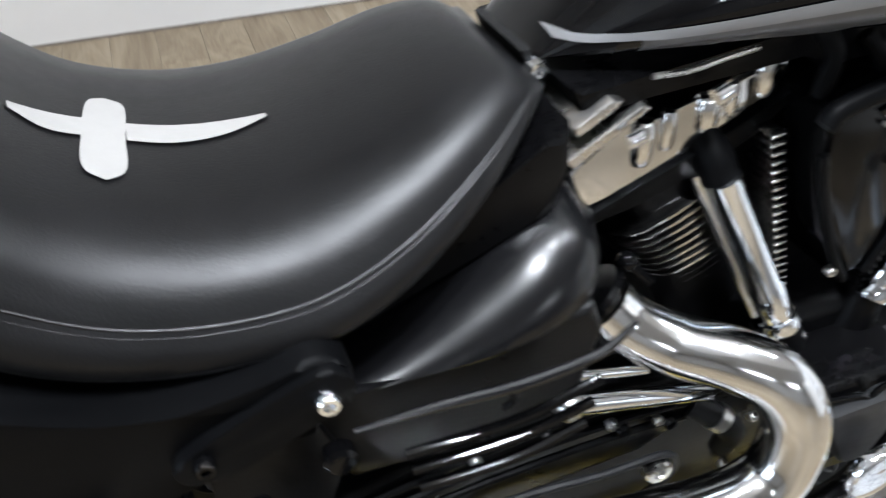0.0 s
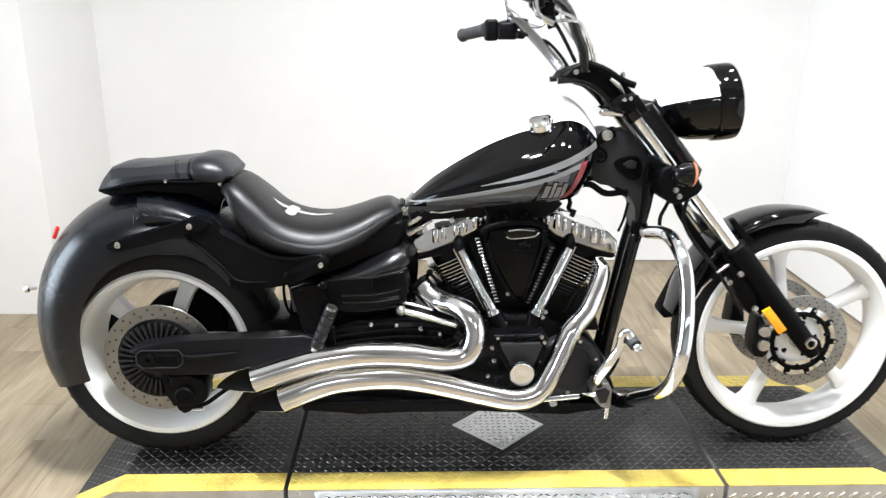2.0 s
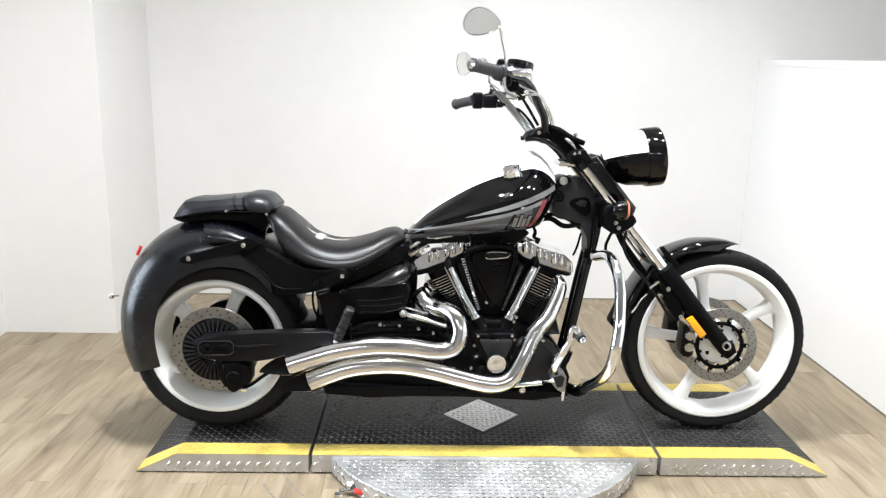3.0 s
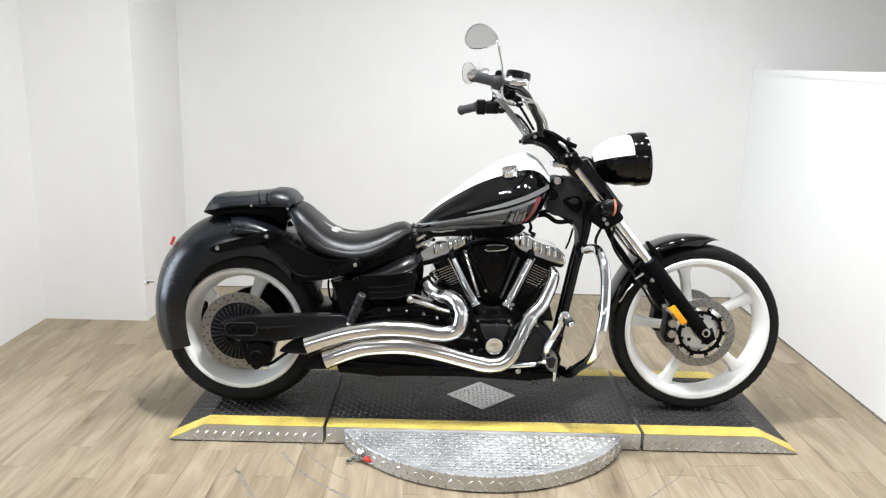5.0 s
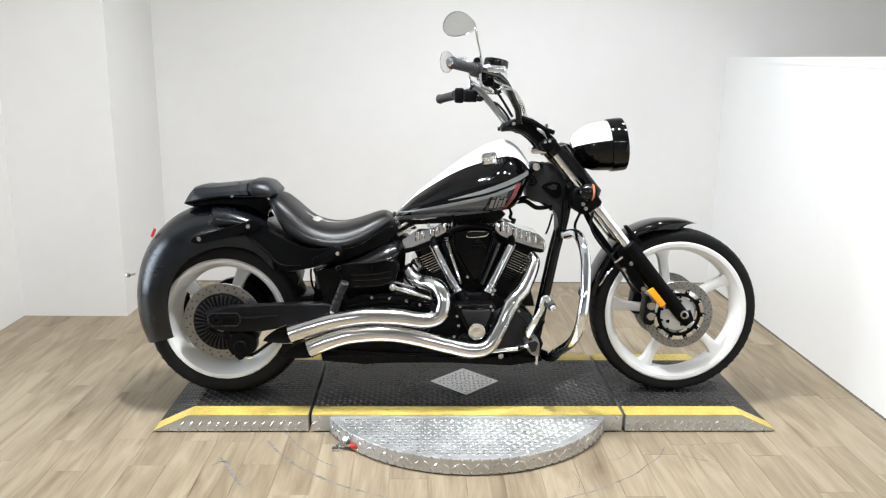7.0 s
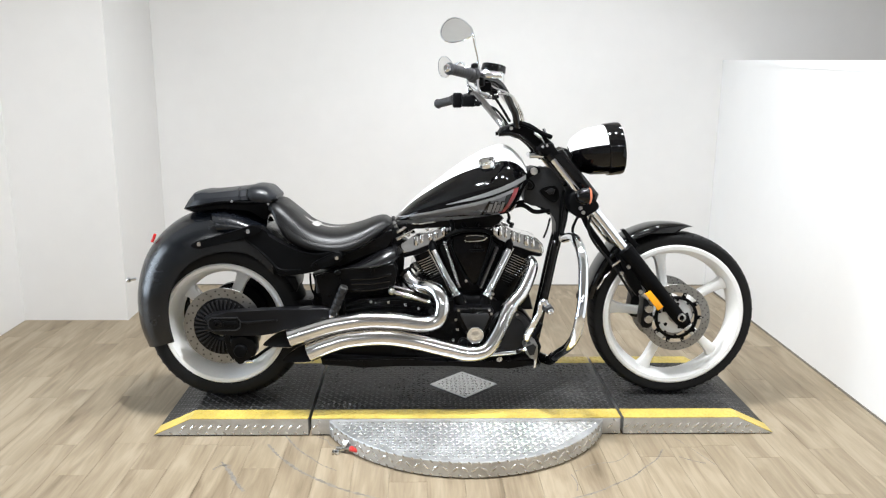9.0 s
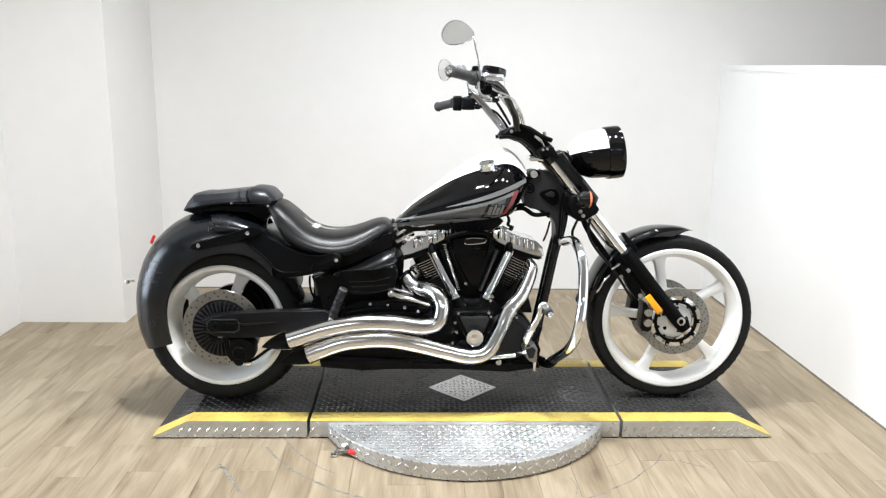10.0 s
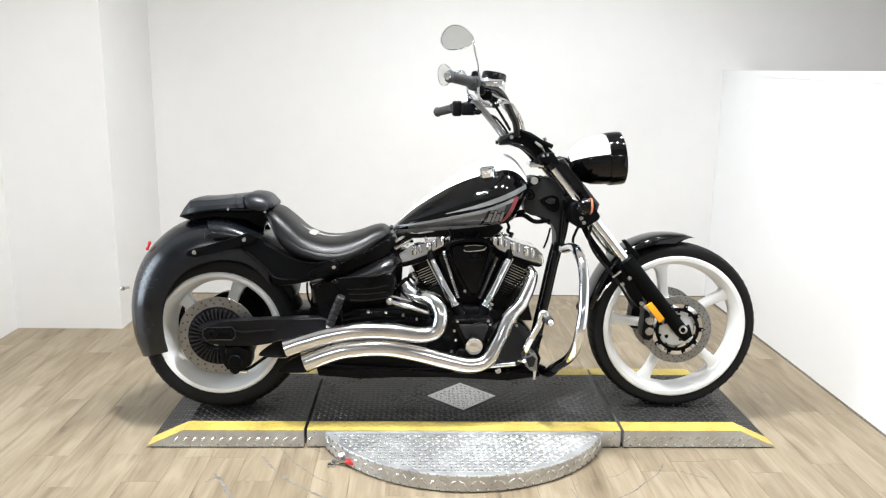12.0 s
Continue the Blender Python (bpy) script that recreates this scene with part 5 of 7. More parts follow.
# -- exhausts --


def pipe(path, radii, cut, n=80):
    """A chrome pipe, open at the back with a slanting cut and a bore painted dark."""
    bm = bmesh.new()
    vs = tube(bm, path, radii, 32, n, caps=False)
    end = Vector(path[-1])
    back = (Vector(path[-1]) - Vector(path[-2])).normalized()

    def clip(v):
        side = (v.co - end).dot(Vector((0, -1, 0)))
        over = (v.co - end).dot(back) + cut * min(1.0, max(0.0, side / radii[-1] + 1.0) ** 0.6)
        if over > 0:
            v.co -= back * over

    inner = []
    for ring in vs[-26:]:
        c = sum((v.co for v in ring), Vector()) / len(ring)
        inward = [(c - v.co).normalized() * 0.0022 for v in ring]
        for v in ring:
            clip(v)
        inner.append([v.co + d for v, d in zip(ring, inward)])
    ob = part("exhaust_pipe", bm, "pipe_chrome", bike, "polished chrome exhaust pipe with slash-cut end")
    # inner wall coloured black in place of the shade inside the pipe
    bm = bmesh.new()
    loft(bm, inner, True, False)
    bm.faces.new([v for v in bm.verts][:len(inner[0])])
    part("bore", bm, "black_hole", ob, "pipe bore painted black for the shade inside")
    return ob


upper = [(-0.228, -0.112, 0.480), (-0.208, -0.125, 0.460), (-0.174, -0.150, 0.446), (-0.137, -0.185, 0.446), (-0.107, -0.212, 0.432), (-0.091, -0.229, 0.392), (-0.101, -0.237, 0.343), (-0.128, -0.238, 0.321), (-0.180, -0.238, 0.317), (-0.267, -0.238, 0.329), (-0.374, -0.238, 0.333), (-0.480, -0.238, 0.320), (-0.577, -0.238, 0.295), (-0.781, -0.238, 0.227)]
up_pipe = pipe(upper, [0.0285, 0.029, 0.029, 0.029, 0.029, 0.029, 0.030, 0.0305, 0.0315, 0.033, 0.034, 0.034, 0.035, 0.037], 0.118, 100)
lower_path = [(0.258, -0.075, 0.535), (0.266, -0.105, 0.508), (0.226, -0.150, 0.426), (0.175, -0.180, 0.370), (0.133, -0.201, 0.285), (0.085, -0.221, 0.214), (0.019, -0.233, 0.198), (-0.073, -0.238, 0.219), (-0.181, -0.238, 0.247), (-0.289, -0.238, 0.266), (-0.396, -0.238, 0.264), (-0.502, -0.238, 0.245), (-0.708, -0.238, 0.163)]
low_pipe = pipe(lower_path, [0.024, 0.025, 0.027, 0.029, 0.03, 0.031, 0.032, 0.033, 0.034, 0.034, 0.034, 0.035, 0.037], 0.118)
for ob, spots in ((up_pipe, (upper[0], upper[1])),):
    p, q = Vector(spots[0]), Vector(spots[1])
    d = (p - q).normalized()
    bm = bmesh.new()
    tube(bm, [p + d * 0.004, p + d * 0.01, p + d * 0.016], [0.030, 0.034, 0.031], 24, 3, True, False)
    fl = part("flange", bm, "case_gloss", ob, "exhaust flange")
    for s in (-1, 1):
        bm = bmesh.new()
        c = p + d * 0.012 + Vector((d.z, 0, -d.x)) * 0.045 * s
        ball(bm, c, 0.01, 10)
        rod(bm, c, c - d * 0.03, 0.005, 8)
        part("flange_nut", bm, "case_gloss", fl)
# welded bracket bumps on the rear pipe's seam
bm = bmesh.new()
tube(bm, [Vector(lower_path[3]), Vector(lower_path[3]).lerp(Vector(lower_path[4]), 0.12)], 0.0325, 28, 2, False, False)
part("pipe_joint", bm, "pipe_chrome", low_pipe, "overlapping pipe joint")

# -- engine --
bm = bmesh.new()
plate(bm, [(-0.273, 0.326), (-0.229, 0.350), (-0.072, 0.360), (-0.036, 0.402), (0.099, 0.402), (0.144, 0.361), (0.234, 0.338), (0.292, 0.259), (0.295, 0.165), (0.160, 0.122), (-0.046, 0.122), (-0.295, 0.140), (-0.295, 0.233)], -0.125, 0.12, 0.02, 3)
engine = part("engine", bm, "case_black", bike, "black V-twin engine with chrome heads")
bm = bmesh.new()
plate(bm, [(-0.222, 0.331), (-0.194, 0.453), (-0.112, 0.579), (-0.050, 0.619), (0.122, 0.620), (0.178, 0.581), (0.250, 0.455), (0.285, 0.324)], -0.06, 0.08, 0.012)
part("engine_core", bm, "case_black", engine, "black inner engine between the cylinders")
# gearbox behind the crankcase
bm = bmesh.new()
plate(bm, [(-0.499, 0.376), (-0.406, 0.395), (-0.274, 0.410), (-0.140, 0.392), (-0.117, 0.333), (-0.184, 0.298), (-0.406, 0.297), (-0.495, 0.285)], -0.15, 0.1, 0.012, 3)
gear = part("gearbox", bm, "case_black", engine, "black gearbox housing with ribs")
for ribpts in ([(-0.475, -0.152, 0.364), (-0.400, -0.154, 0.381), (-0.270, -0.154, 0.393), (-0.149, -0.152, 0.381)], [(-0.476, -0.152, 0.346), (-0.357, -0.156, 0.366), (-0.226, -0.156, 0.371), (-0.142, -0.152, 0.359)], [(-0.476, -0.152, 0.326), (-0.357, -0.156, 0.346), (-0.226, -0.156, 0.350), (-0.142, -0.152, 0.338)]):
    bm = bmesh.new()
    tube(bm, ribpts, 0.004, 8, 24)
    part("rib", bm, "satin_black", gear)
bolts_on(gear, [(-0.366, -0.155, 0.386), (-0.298, -0.155, 0.384), (-0.232, -0.155, 0.373), (-0.180, -0.155, 0.357)], 0.006, "steel")
bm = bmesh.new()
tube(bm, [(-0.372, -0.156, 0.282), (-0.352, -0.158, 0.307), (-0.296, -0.158, 0.306), (-0.230, -0.158, 0.297), (-0.165, -0.158, 0.296), (-0.145, -0.158, 0.280), (-0.147, -0.158, 0.256), (-0.170, -0.157, 0.238)], 0.0042, 8, 60)
part("cover_ridge", bm, "neck_grey", gear, "raised grey rim of the gearbox cover")
bm = bmesh.new()
lathe(bm, [(0.0155, 0.006), (0.0155, -0.003), (0.013, -0.006), (0.006, -0.0065), (0.005, -0.004), (0.0001, -0.004)], (-0.166, -0.160, 0.275), 22)
part("cover_screw", bm, "steel", gear, "large steel cover screw")
bolts_on(gear, [(-0.22, -0.156, 0.361), (-0.166, -0.156, 0.348)], 0.0075, "case_gloss")
bm = bmesh.new()
tube(bm, [(-0.136, -0.150, 0.350), (-0.112, -0.168, 0.338), (-0.098, -0.172, 0.318), (-0.1, -0.168, 0.290)], [0.012, 0.0135, 0.0135, 0.012], 14, 20)
hose = part("coolant_hose", bm, "rubber", gear, "short black hose")
bm = bmesh.new()
tube(bm, [(-0.118, -0.164, 0.343), (-0.110, -0.168, 0.336)], 0.0148, 18, 2, True, False)
part("hose_clamp", bm, "steel", hose, "steel hose clamp")
# chrome linkage rods behind the upper pipe
for p, q, r in (((-0.277, -0.165, 0.426), (-0.136, -0.165, 0.386), 0.0095), ((-0.290, -0.150, 0.449), (-0.200, -0.150, 0.424), 0.0055), ((-0.314, -0.140, 0.443), (-0.287, -0.150, 0.446), 0.006)):
    bm = bmesh.new()
    rod(bm, p, q, r, 14)
    part("linkage_rod", bm, "chrome", engine, "chrome linkage rod")
bm = bmesh.new()
ball(bm, (-0.285, -0.165, 0.428), 0.014, 14)
part("rod_end", bm, "steel", engine)


def lean_face(bm, p, q, k, start=0.022):
    """Slants the near face of a cover back above the line from p to q."""
    for v in bm.verts:
        if v.co.y < 0:
            base = p[1] + (q[1] - p[1]) * (v.co.x - p[0]) / (q[0] - p[0])
            v.co.y += k * max(0.0, v.co.z - base - start)


def cylinder(cx, cw, ang, mirror):
    """One finned barrel; the axis leans by ang from upright, the top is at (cx, cw)."""
    a = radians(ang)
    ax, nx = Vector((-math.sin(a), 0, -math.cos(a))), Vector((math.cos(a), 0, -math.sin(a)))
    top = Vector((cx, 0, cw))

    def layer(d, half, depth, shift=0.0, skew=0.0):
        out = []
        for k in range(24):
            q = 2 * math.pi * k / 24
            c, s = math.cos(q), math.sin(q)
            x = half * math.copysign(abs(c) ** 0.55, c) + shift
            y = depth * math.copysign(abs(s) ** 0.55, s)
            out.append(top + ax * d + nx * x + Vector((0, y, 0)))
        return out

    bm = bmesh.new()
    loft(bm, [layer(-0.01, 0.06, 0.08), layer(0.22, 0.054, 0.075)])
    barrel = part("cylinder", bm, "case_black", engine, "black finned cylinder barrel")
    outer = -1 if mirror > 0 else 1
    for k in range(20):
        d = 0.011 + k * 0.0102
        head = k < 8
        far = 0.08 - 0.003 * k if head else 0.05 - 0.0032 * (k - 8)
        near = 0.05 if head else 0.042
        half, shift = (far + near) / 2, outer * (far - near) / 2
        dep = 0.094 if head else 0.08 - 0.0008 * (k - 8)
        bm = bmesh.new()
        loft(bm, [layer(d, half - 0.004, dep - 0.004, shift), layer(d + 0.0007, half, dep, shift), layer(d + 0.003, half, dep, shift), layer(d + 0.0037, half - 0.004, dep - 0.004, shift)])
        part("fin", bm, "fin_edge" if head else "rib_grey", barrel, "polished fin" if head else "", 30)
    return barrel


REAR_TOP = (-0.144, 0.000, 0.561)
FRONT_TOP = (0.219, 0.000, 0.563)
rear_barrel = cylinder(REAR_TOP[0], REAR_TOP[2], -24, 1)
front_barrel = cylinder(FRONT_TOP[0], FRONT_TOP[2], 24, -1)


def fin_column(barrel, p, q, count, half, ang, mat="disc_steel"):
    """Polished fin ends, one above the other."""
    p, q = Vector(p), Vector(q)
    turn = Euler((0, radians(ang), 0)).to_matrix()
    for k in range(count):
        bm = bmesh.new()
        c = p.lerp(q, k / (count - 1))
        block(bm, c - Vector((half, 0.012, 0.0022)), c + Vector((half, 0.03, 0.0022)), 0.002, turn, 2)
        part("fin_tip", bm, mat, barrel, "", 60)


fin_column(rear_barrel, (-0.078, -0.098, 0.612), (-0.020, -0.098, 0.432), 20, 0.0075, -10, "fin_edge")
fin_column(front_barrel, (0.128, -0.098, 0.585), (0.066, -0.1, 0.430), 18, 0.006, 10)


def rocker_cover(outline, line, columns, gasket, bulge):
    """A chrome wedge with upright screw columns along its side, on a black head with a round bulge for the pushrods."""
    bm = bmesh.new()
    plate(bm, outline, -0.082, 0.08, 0.007, 4)
    lean_face(bm, *line, 0.18, 0.018)
    cover = part("rocker_cover", bm, "cover_chrome", engine, "chrome rocker cover")
    for u, top, low, r in columns:
        bm = bmesh.new()
        lathe(bm, [(0.0001, top + 0.003), (r * 0.7, top + 0.002), (r * 0.95, top - 0.003), (r, low + 0.008), (r * 0.8, low + 0.002), (0.0001, low)], (u, -0.0775, 0.0), 20, "w")
        part("cover_column", bm, "cover_chrome", cover, "rounded screw column")
    bm = bmesh.new()
    plate(bm, gasket, -0.088, 0.07, 0.004)
    tube(bm, bulge, [0.012, 0.0165, 0.0165], 22, 9)
    part("cylinder_head", bm, "satin_black", engine, "black cylinder head")
    return cover


rocker_cover([(-0.256, 0.597), (-0.246, 0.609), (-0.198, 0.626), (-0.192, 0.634), (-0.146, 0.641), (-0.104, 0.652), (-0.096, 0.666), (-0.081, 0.671), (-0.058, 0.667), (-0.057, 0.645), (-0.081, 0.623), (-0.144, 0.598), (-0.207, 0.573), (-0.238, 0.557), (-0.251, 0.570)], [(-0.238, 0.557), (-0.057, 0.645)],
             [(-0.190, 0.632, 0.592, 0.0105), (-0.168, 0.636, 0.602, 0.008), (-0.132, 0.643, 0.612, 0.0115), (-0.110, 0.650, 0.622, 0.008), (-0.080, 0.670, 0.634, 0.011)],
             [(-0.243, 0.556), (-0.207, 0.571), (-0.144, 0.596), (-0.081, 0.621), (-0.056, 0.644), (-0.054, 0.628), (-0.080, 0.602), (-0.134, 0.578), (-0.2, 0.556), (-0.236, 0.546)], [(-0.127, -0.076, 0.606), (-0.125, -0.09, 0.594), (-0.120, -0.1, 0.574)])
rocker_cover([(0.098, 0.660), (0.114, 0.669), (0.146, 0.675), (0.167, 0.657), (0.214, 0.643), (0.255, 0.632), (0.288, 0.622), (0.313, 0.597), (0.318, 0.566), (0.308, 0.557), (0.262, 0.573), (0.193, 0.596), (0.139, 0.618), (0.104, 0.640)], [(0.104, 0.640), (0.318, 0.560)],
             [(0.116, 0.668, 0.646, 0.009), (0.142, 0.674, 0.630, 0.0115), (0.164, 0.660, 0.624, 0.008), (0.192, 0.650, 0.608, 0.0115), (0.216, 0.643, 0.604, 0.008), (0.246, 0.634, 0.592, 0.0115), (0.272, 0.626, 0.586, 0.008)],
             [(0.104, 0.638), (0.139, 0.616), (0.193, 0.594), (0.262, 0.571), (0.312, 0.555), (0.296, 0.549), (0.236, 0.560), (0.182, 0.580), (0.138, 0.599), (0.114, 0.618)], [(0.179, -0.076, 0.610), (0.177, -0.09, 0.599), (0.172, -0.102, 0.580)])
bm = bmesh.new()
plate(bm, [(-0.267, 0.652), (-0.237, 0.671), (-0.227, 0.668), (-0.236, 0.659), (-0.263, 0.644)], -0.1, 0.06, 0.003)
part("head_plate", bm, "steel", engine, "polished bracket above the head")
bm = bmesh.new()
plate(bm, [(-0.270, 0.624), (-0.207, 0.660), (-0.199, 0.656), (-0.262, 0.615)], -0.098, 0.05, 0.003)
part("head_plate", bm, "steel", engine, "polished bracket above the head")

# pushrod tubes with collars
for p, q in (((-0.122, -0.105, 0.580), (-0.036, -0.13, 0.413)), ((0.172, -0.11, 0.586), (0.089, -0.128, 0.411))):
    p, q = Vector(p), Vector(q)
    way = (q - p).normalized()
    bm = bmesh.new()
    tube(bm, [p, p.lerp(q, 0.72), p.lerp(q, 0.735), p.lerp(q, 0.95), q], [0.0145, 0.0145, 0.0165, 0.0165, 0.0155], 22, 5, True, False)
    pr = part("pushrod_tube", bm, "chrome", engine, "chrome pushrod tube")
    bm = bmesh.new()
    tube(bm, [q - way * 0.004, q + way * 0.006, q + way * 0.01], [0.0185, 0.021, 0.0205], 20, 3, True, False)
    part("collar", bm, "chrome", pr)
    bm = bmesh.new()
    aside = Vector((0.019 if p.x > q.x else -0.019, 0.014, 0.0))
    rod(bm, p + aside, q + aside * 0.9, 0.006, 12)
    part("side_rod", bm, "fin_edge", pr)

# intake cover in the V
bm = bmesh.new()
plate(bm, [(-0.060, 0.640), (-0.047, 0.648), (0.005, 0.658), (0.069, 0.658), (0.100, 0.648), (0.107, 0.636), (0.093, 0.580), (0.070, 0.504), (0.052, 0.447), (0.023, 0.445), (-0.018, 0.510), (-0.045, 0.582)], -0.135, 0.08, 0.014, 3)
inta = part("intake_cover", bm, "case_gloss", engine, "black intake cover between the cylinders")
bm = bmesh.new()
tube(bm, [(-0.069, -0.142, 0.635), (-0.056, -0.142, 0.649), (0.001, -0.146, 0.665), (0.068, -0.146, 0.665), (0.105, -0.142, 0.650)], 0.009, 14, 40)
part("cover_rim", bm, "satin_black", inta, "grey-black rim of the cover")
bm = bmesh.new()
tube(bm, [(-0.058, -0.140, 0.606), (-0.042, -0.140, 0.562), (-0.009, -0.138, 0.498), (0.026, -0.135, 0.446)], 0.0045, 10, 24)
part("cover_rim", bm, "satin_black", inta)
bm = bmesh.new()
tube(bm, [(0.104, -0.140, 0.640), (0.092, -0.140, 0.585), (0.070, -0.138, 0.512), (0.050, -0.135, 0.450)], 0.0045, 10, 24)
part("cover_rim", bm, "satin_black", inta)
bm = bmesh.new()
plate(bm, [(-0.010, 0.635), (0.003, 0.642), (0.072, 0.645), (0.088, 0.636), (0.076, 0.624), (0.012, 0.618)], -0.139, -0.13, 0.003)
part("name_plate", bm, "gloss_black", inta, "gloss black bar on the cover")
bm = bmesh.new()
tube(bm, [(0.003, -0.140, 0.640), (0.032, -0.142, 0.644), (0.072, -0.140, 0.641)], 0.0026, 10, 18)
part("chrome_bar", bm, "chrome", inta, "slim chrome bar")
bm = bmesh.new()
tube(bm, [(-0.002, -0.139, 0.624), (0.012, -0.139, 0.619), (0.069, -0.139, 0.624), (0.084, -0.139, 0.635)], 0.0018, 8, 24)
part("chrome_bar", bm, "steel", inta)
bm = bmesh.new()
ball(bm, (0.038, -0.137, 0.601), 0.006, 10, (1, 0.5, 1))
ball(bm, (0.047, -0.137, 0.604), 0.007, 10, (1, 0.5, 1))
ball(bm, (0.058, -0.137, 0.600), 0.006, 10, (1, 0.5, 1))
part("badge", bm, "case_black", inta, "small dark badge")
bm = bmesh.new()
plate(bm, [(0.018, 0.587), (0.076, 0.590), (0.076, 0.579), (0.023, 0.577)], -0.138, -0.134, 0.001)
part("badge_bar", bm, "satin_black", inta)
# black plates stand for the darkness under the tank: coils, brackets; then hoses
bm = bmesh.new()
plate(bm, [(-0.266, 0.679), (0.082, 0.704), (0.131, 0.723), (0.155, 0.703), (0.136, 0.682), (0.101, 0.664), (0.059, 0.667), (-0.026, 0.653), (-0.053, 0.676), (-0.198, 0.661), (-0.250, 0.647)], -0.09, 0.09, 0.006)
plate(bm, [(-0.296, 0.658), (-0.247, 0.653), (-0.237, 0.522), (-0.246, 0.406), (-0.273, 0.406), (-0.296, 0.567)], -0.06, 0.08, 0.006)
tray = part("under_tank_fill", bm, "case_black", bike, "black plates for the shaded coils and brackets under the tank")
bm = bmesh.new()
tube(bm, [(-0.206, -0.100, 0.684), (-0.174, -0.100, 0.683), (-0.142, -0.100, 0.688), (-0.115, -0.100, 0.691)], 0.0026, 8, 24)
part("hose_clamp", bm, "steel", tray)
for pts in ([(-0.056, -0.100, 0.697), (-0.047, -0.110, 0.678), (-0.049, -0.110, 0.643)], [(-0.009, -0.100, 0.685), (0.005, -0.110, 0.667), (0.013, -0.110, 0.651)], [(0.054, -0.100, 0.687), (0.045, -0.110, 0.672), (0.055, -0.110, 0.652)]):
    bm = bmesh.new()
    tube(bm, pts, 0.008, 10, 16)
    part("hose", bm, "satin_black", tray)
bm = bmesh.new()
rod(bm, (-0.153, -0.110, 0.661), (-0.142, -0.110, 0.666), 0.008, 12)
part("clamp_screw", bm, "chrome", tray)
bm = bmesh.new()
rod(bm, (-0.225, -0.110, 0.638), (-0.214, -0.110, 0.642), 0.006, 12)
part("clamp_screw", bm, "chrome", tray)

# cases on the right side
bm = bmesh.new()
plate(bm, [(-0.044, 0.352), (-0.036, 0.367), (0.098, 0.369), (0.112, 0.352), (0.098, 0.318), (0.071, 0.252), (0.056, 0.236), (0.026, 0.235), (0.008, 0.256), (-0.026, 0.318)], -0.196, -0.12, 0.008, 3)
tri = part("cam_cover", bm, "case_black", engine, "black wedge-shaped cam cover")
bm = bmesh.new()
plate(bm, [(-0.020, 0.349), (0.086, 0.350), (0.092, 0.338), (0.060, 0.262), (0.044, 0.254), (0.022, 0.262), (-0.018, 0.336)], -0.215, -0.19, 0.004, 2)
part("cam_cover_face", bm, "neck_grey", tri, "satin grey raised face")
bm = bmesh.new()
tube(bm, [(-0.02, -0.2, 0.358), (0.02, -0.203, 0.352), (0.032, -0.206, 0.347), (0.046, -0.203, 0.352), (0.086, -0.2, 0.359)], 0.0035, 8, 24)
part("cam_cover_ridge", bm, "case_gloss", tri)
bm = bmesh.new()
lathe(bm, [(0.0085, 0.004), (0.0085, -0.003), (0.006, -0.005), (0.0001, -0.005)], (0.032, -0.196, 0.362), 16)
part("cover_plug", bm, "black_hole", tri, "dark round plug")
bolts_on(tri, [(-0.026, -0.196, 0.360), (0.092, -0.196, 0.361), (0.100, -0.196, 0.346)], 0.0055, "steel", "case_bolt")
c = (0.035, -0.238, 0.274)
bm = bmesh.new()
lathe(bm, [(0.034, 0.004), (0.034, -0.006), (0.0315, -0.010), (0.028, -0.0085), (0.012, -0.0105), (0.0001, -0.011)], c, 36)
part("timing_cap", bm, "chrome", tri, "round domed chrome cap")
bm = bmesh.new()
lathe(bm, [(0.02, 0.0), (0.02, -0.012), (0.016, -0.015), (0.0001, -0.015)], (-0.006, -0.170, 0.225), 24)
part("oil_plug", bm, "case_black", engine)
bm = bmesh.new()
lathe(bm, [(0.092, 0.02), (0.092, -0.012), (0.086, -0.02), (0.07, -0.022), (0.066, -0.016), (0.0001, -0.018)], (0.176, -0.140, 0.254), 48)
clutch = part("clutch_cover", bm, "rib_grey", engine, "round black clutch cover")
for k in range(7):
    a = 2 * math.pi * (k + 0.3) / 7
    c0 = Vector((0.174, -0.158, 0.260))
    bolts_on(clutch, [c0 + Vector((0.08 * math.cos(a), 0, 0.08 * math.sin(a)))], 0.0055, "steel")
bolts_on(engine, [(0.005, -0.132, 0.463), (0.001, -0.130, 0.378), (0.096, -0.130, 0.365), (0.104, -0.130, 0.394), (0.112, -0.130, 0.409), (-0.034, -0.130, 0.305), (0.124, -0.130, 0.311), (-0.027, -0.130, 0.267), (-0.044, -0.130, 0.222), (-0.048, -0.130, 0.194), (-0.029, -0.130, 0.175)], 0.0058, "steel", "case_bolt")
for p, q in (((-0.033, -0.120, 0.407), (-0.003, -0.120, 0.353)), ((0.088, -0.120, 0.412), (0.078, -0.120, 0.358))):
    bm = bmesh.new()
    tube(bm, [p, q], [0.021, 0.026], 20, 2, True, False)
    part("tappet_block", bm, "case_black", engine)
# lower frame rails, stand bracket and drain screws
bm = bmesh.new()
plate(bm, [(-0.571, 0.169), (-0.406, 0.160), (-0.227, 0.147), (-0.046, 0.135), (0.180, 0.129), (0.298, 0.147), (0.309, 0.119), (0.181, 0.105), (-0.068, 0.118), (-0.272, 0.118), (-0.406, 0.113), (-0.563, 0.123)], -0.14, 0.14, 0.01)
plate(bm, [(-0.559, 0.232), (-0.407, 0.256), (-0.227, 0.257), (-0.047, 0.220), (-0.045, 0.126), (-0.554, 0.130)], -0.12, 0.12, 0.01)
rail = part("lower_frame", bm, "case_black", bike, "black lower frame rails")
bm = bmesh.new()
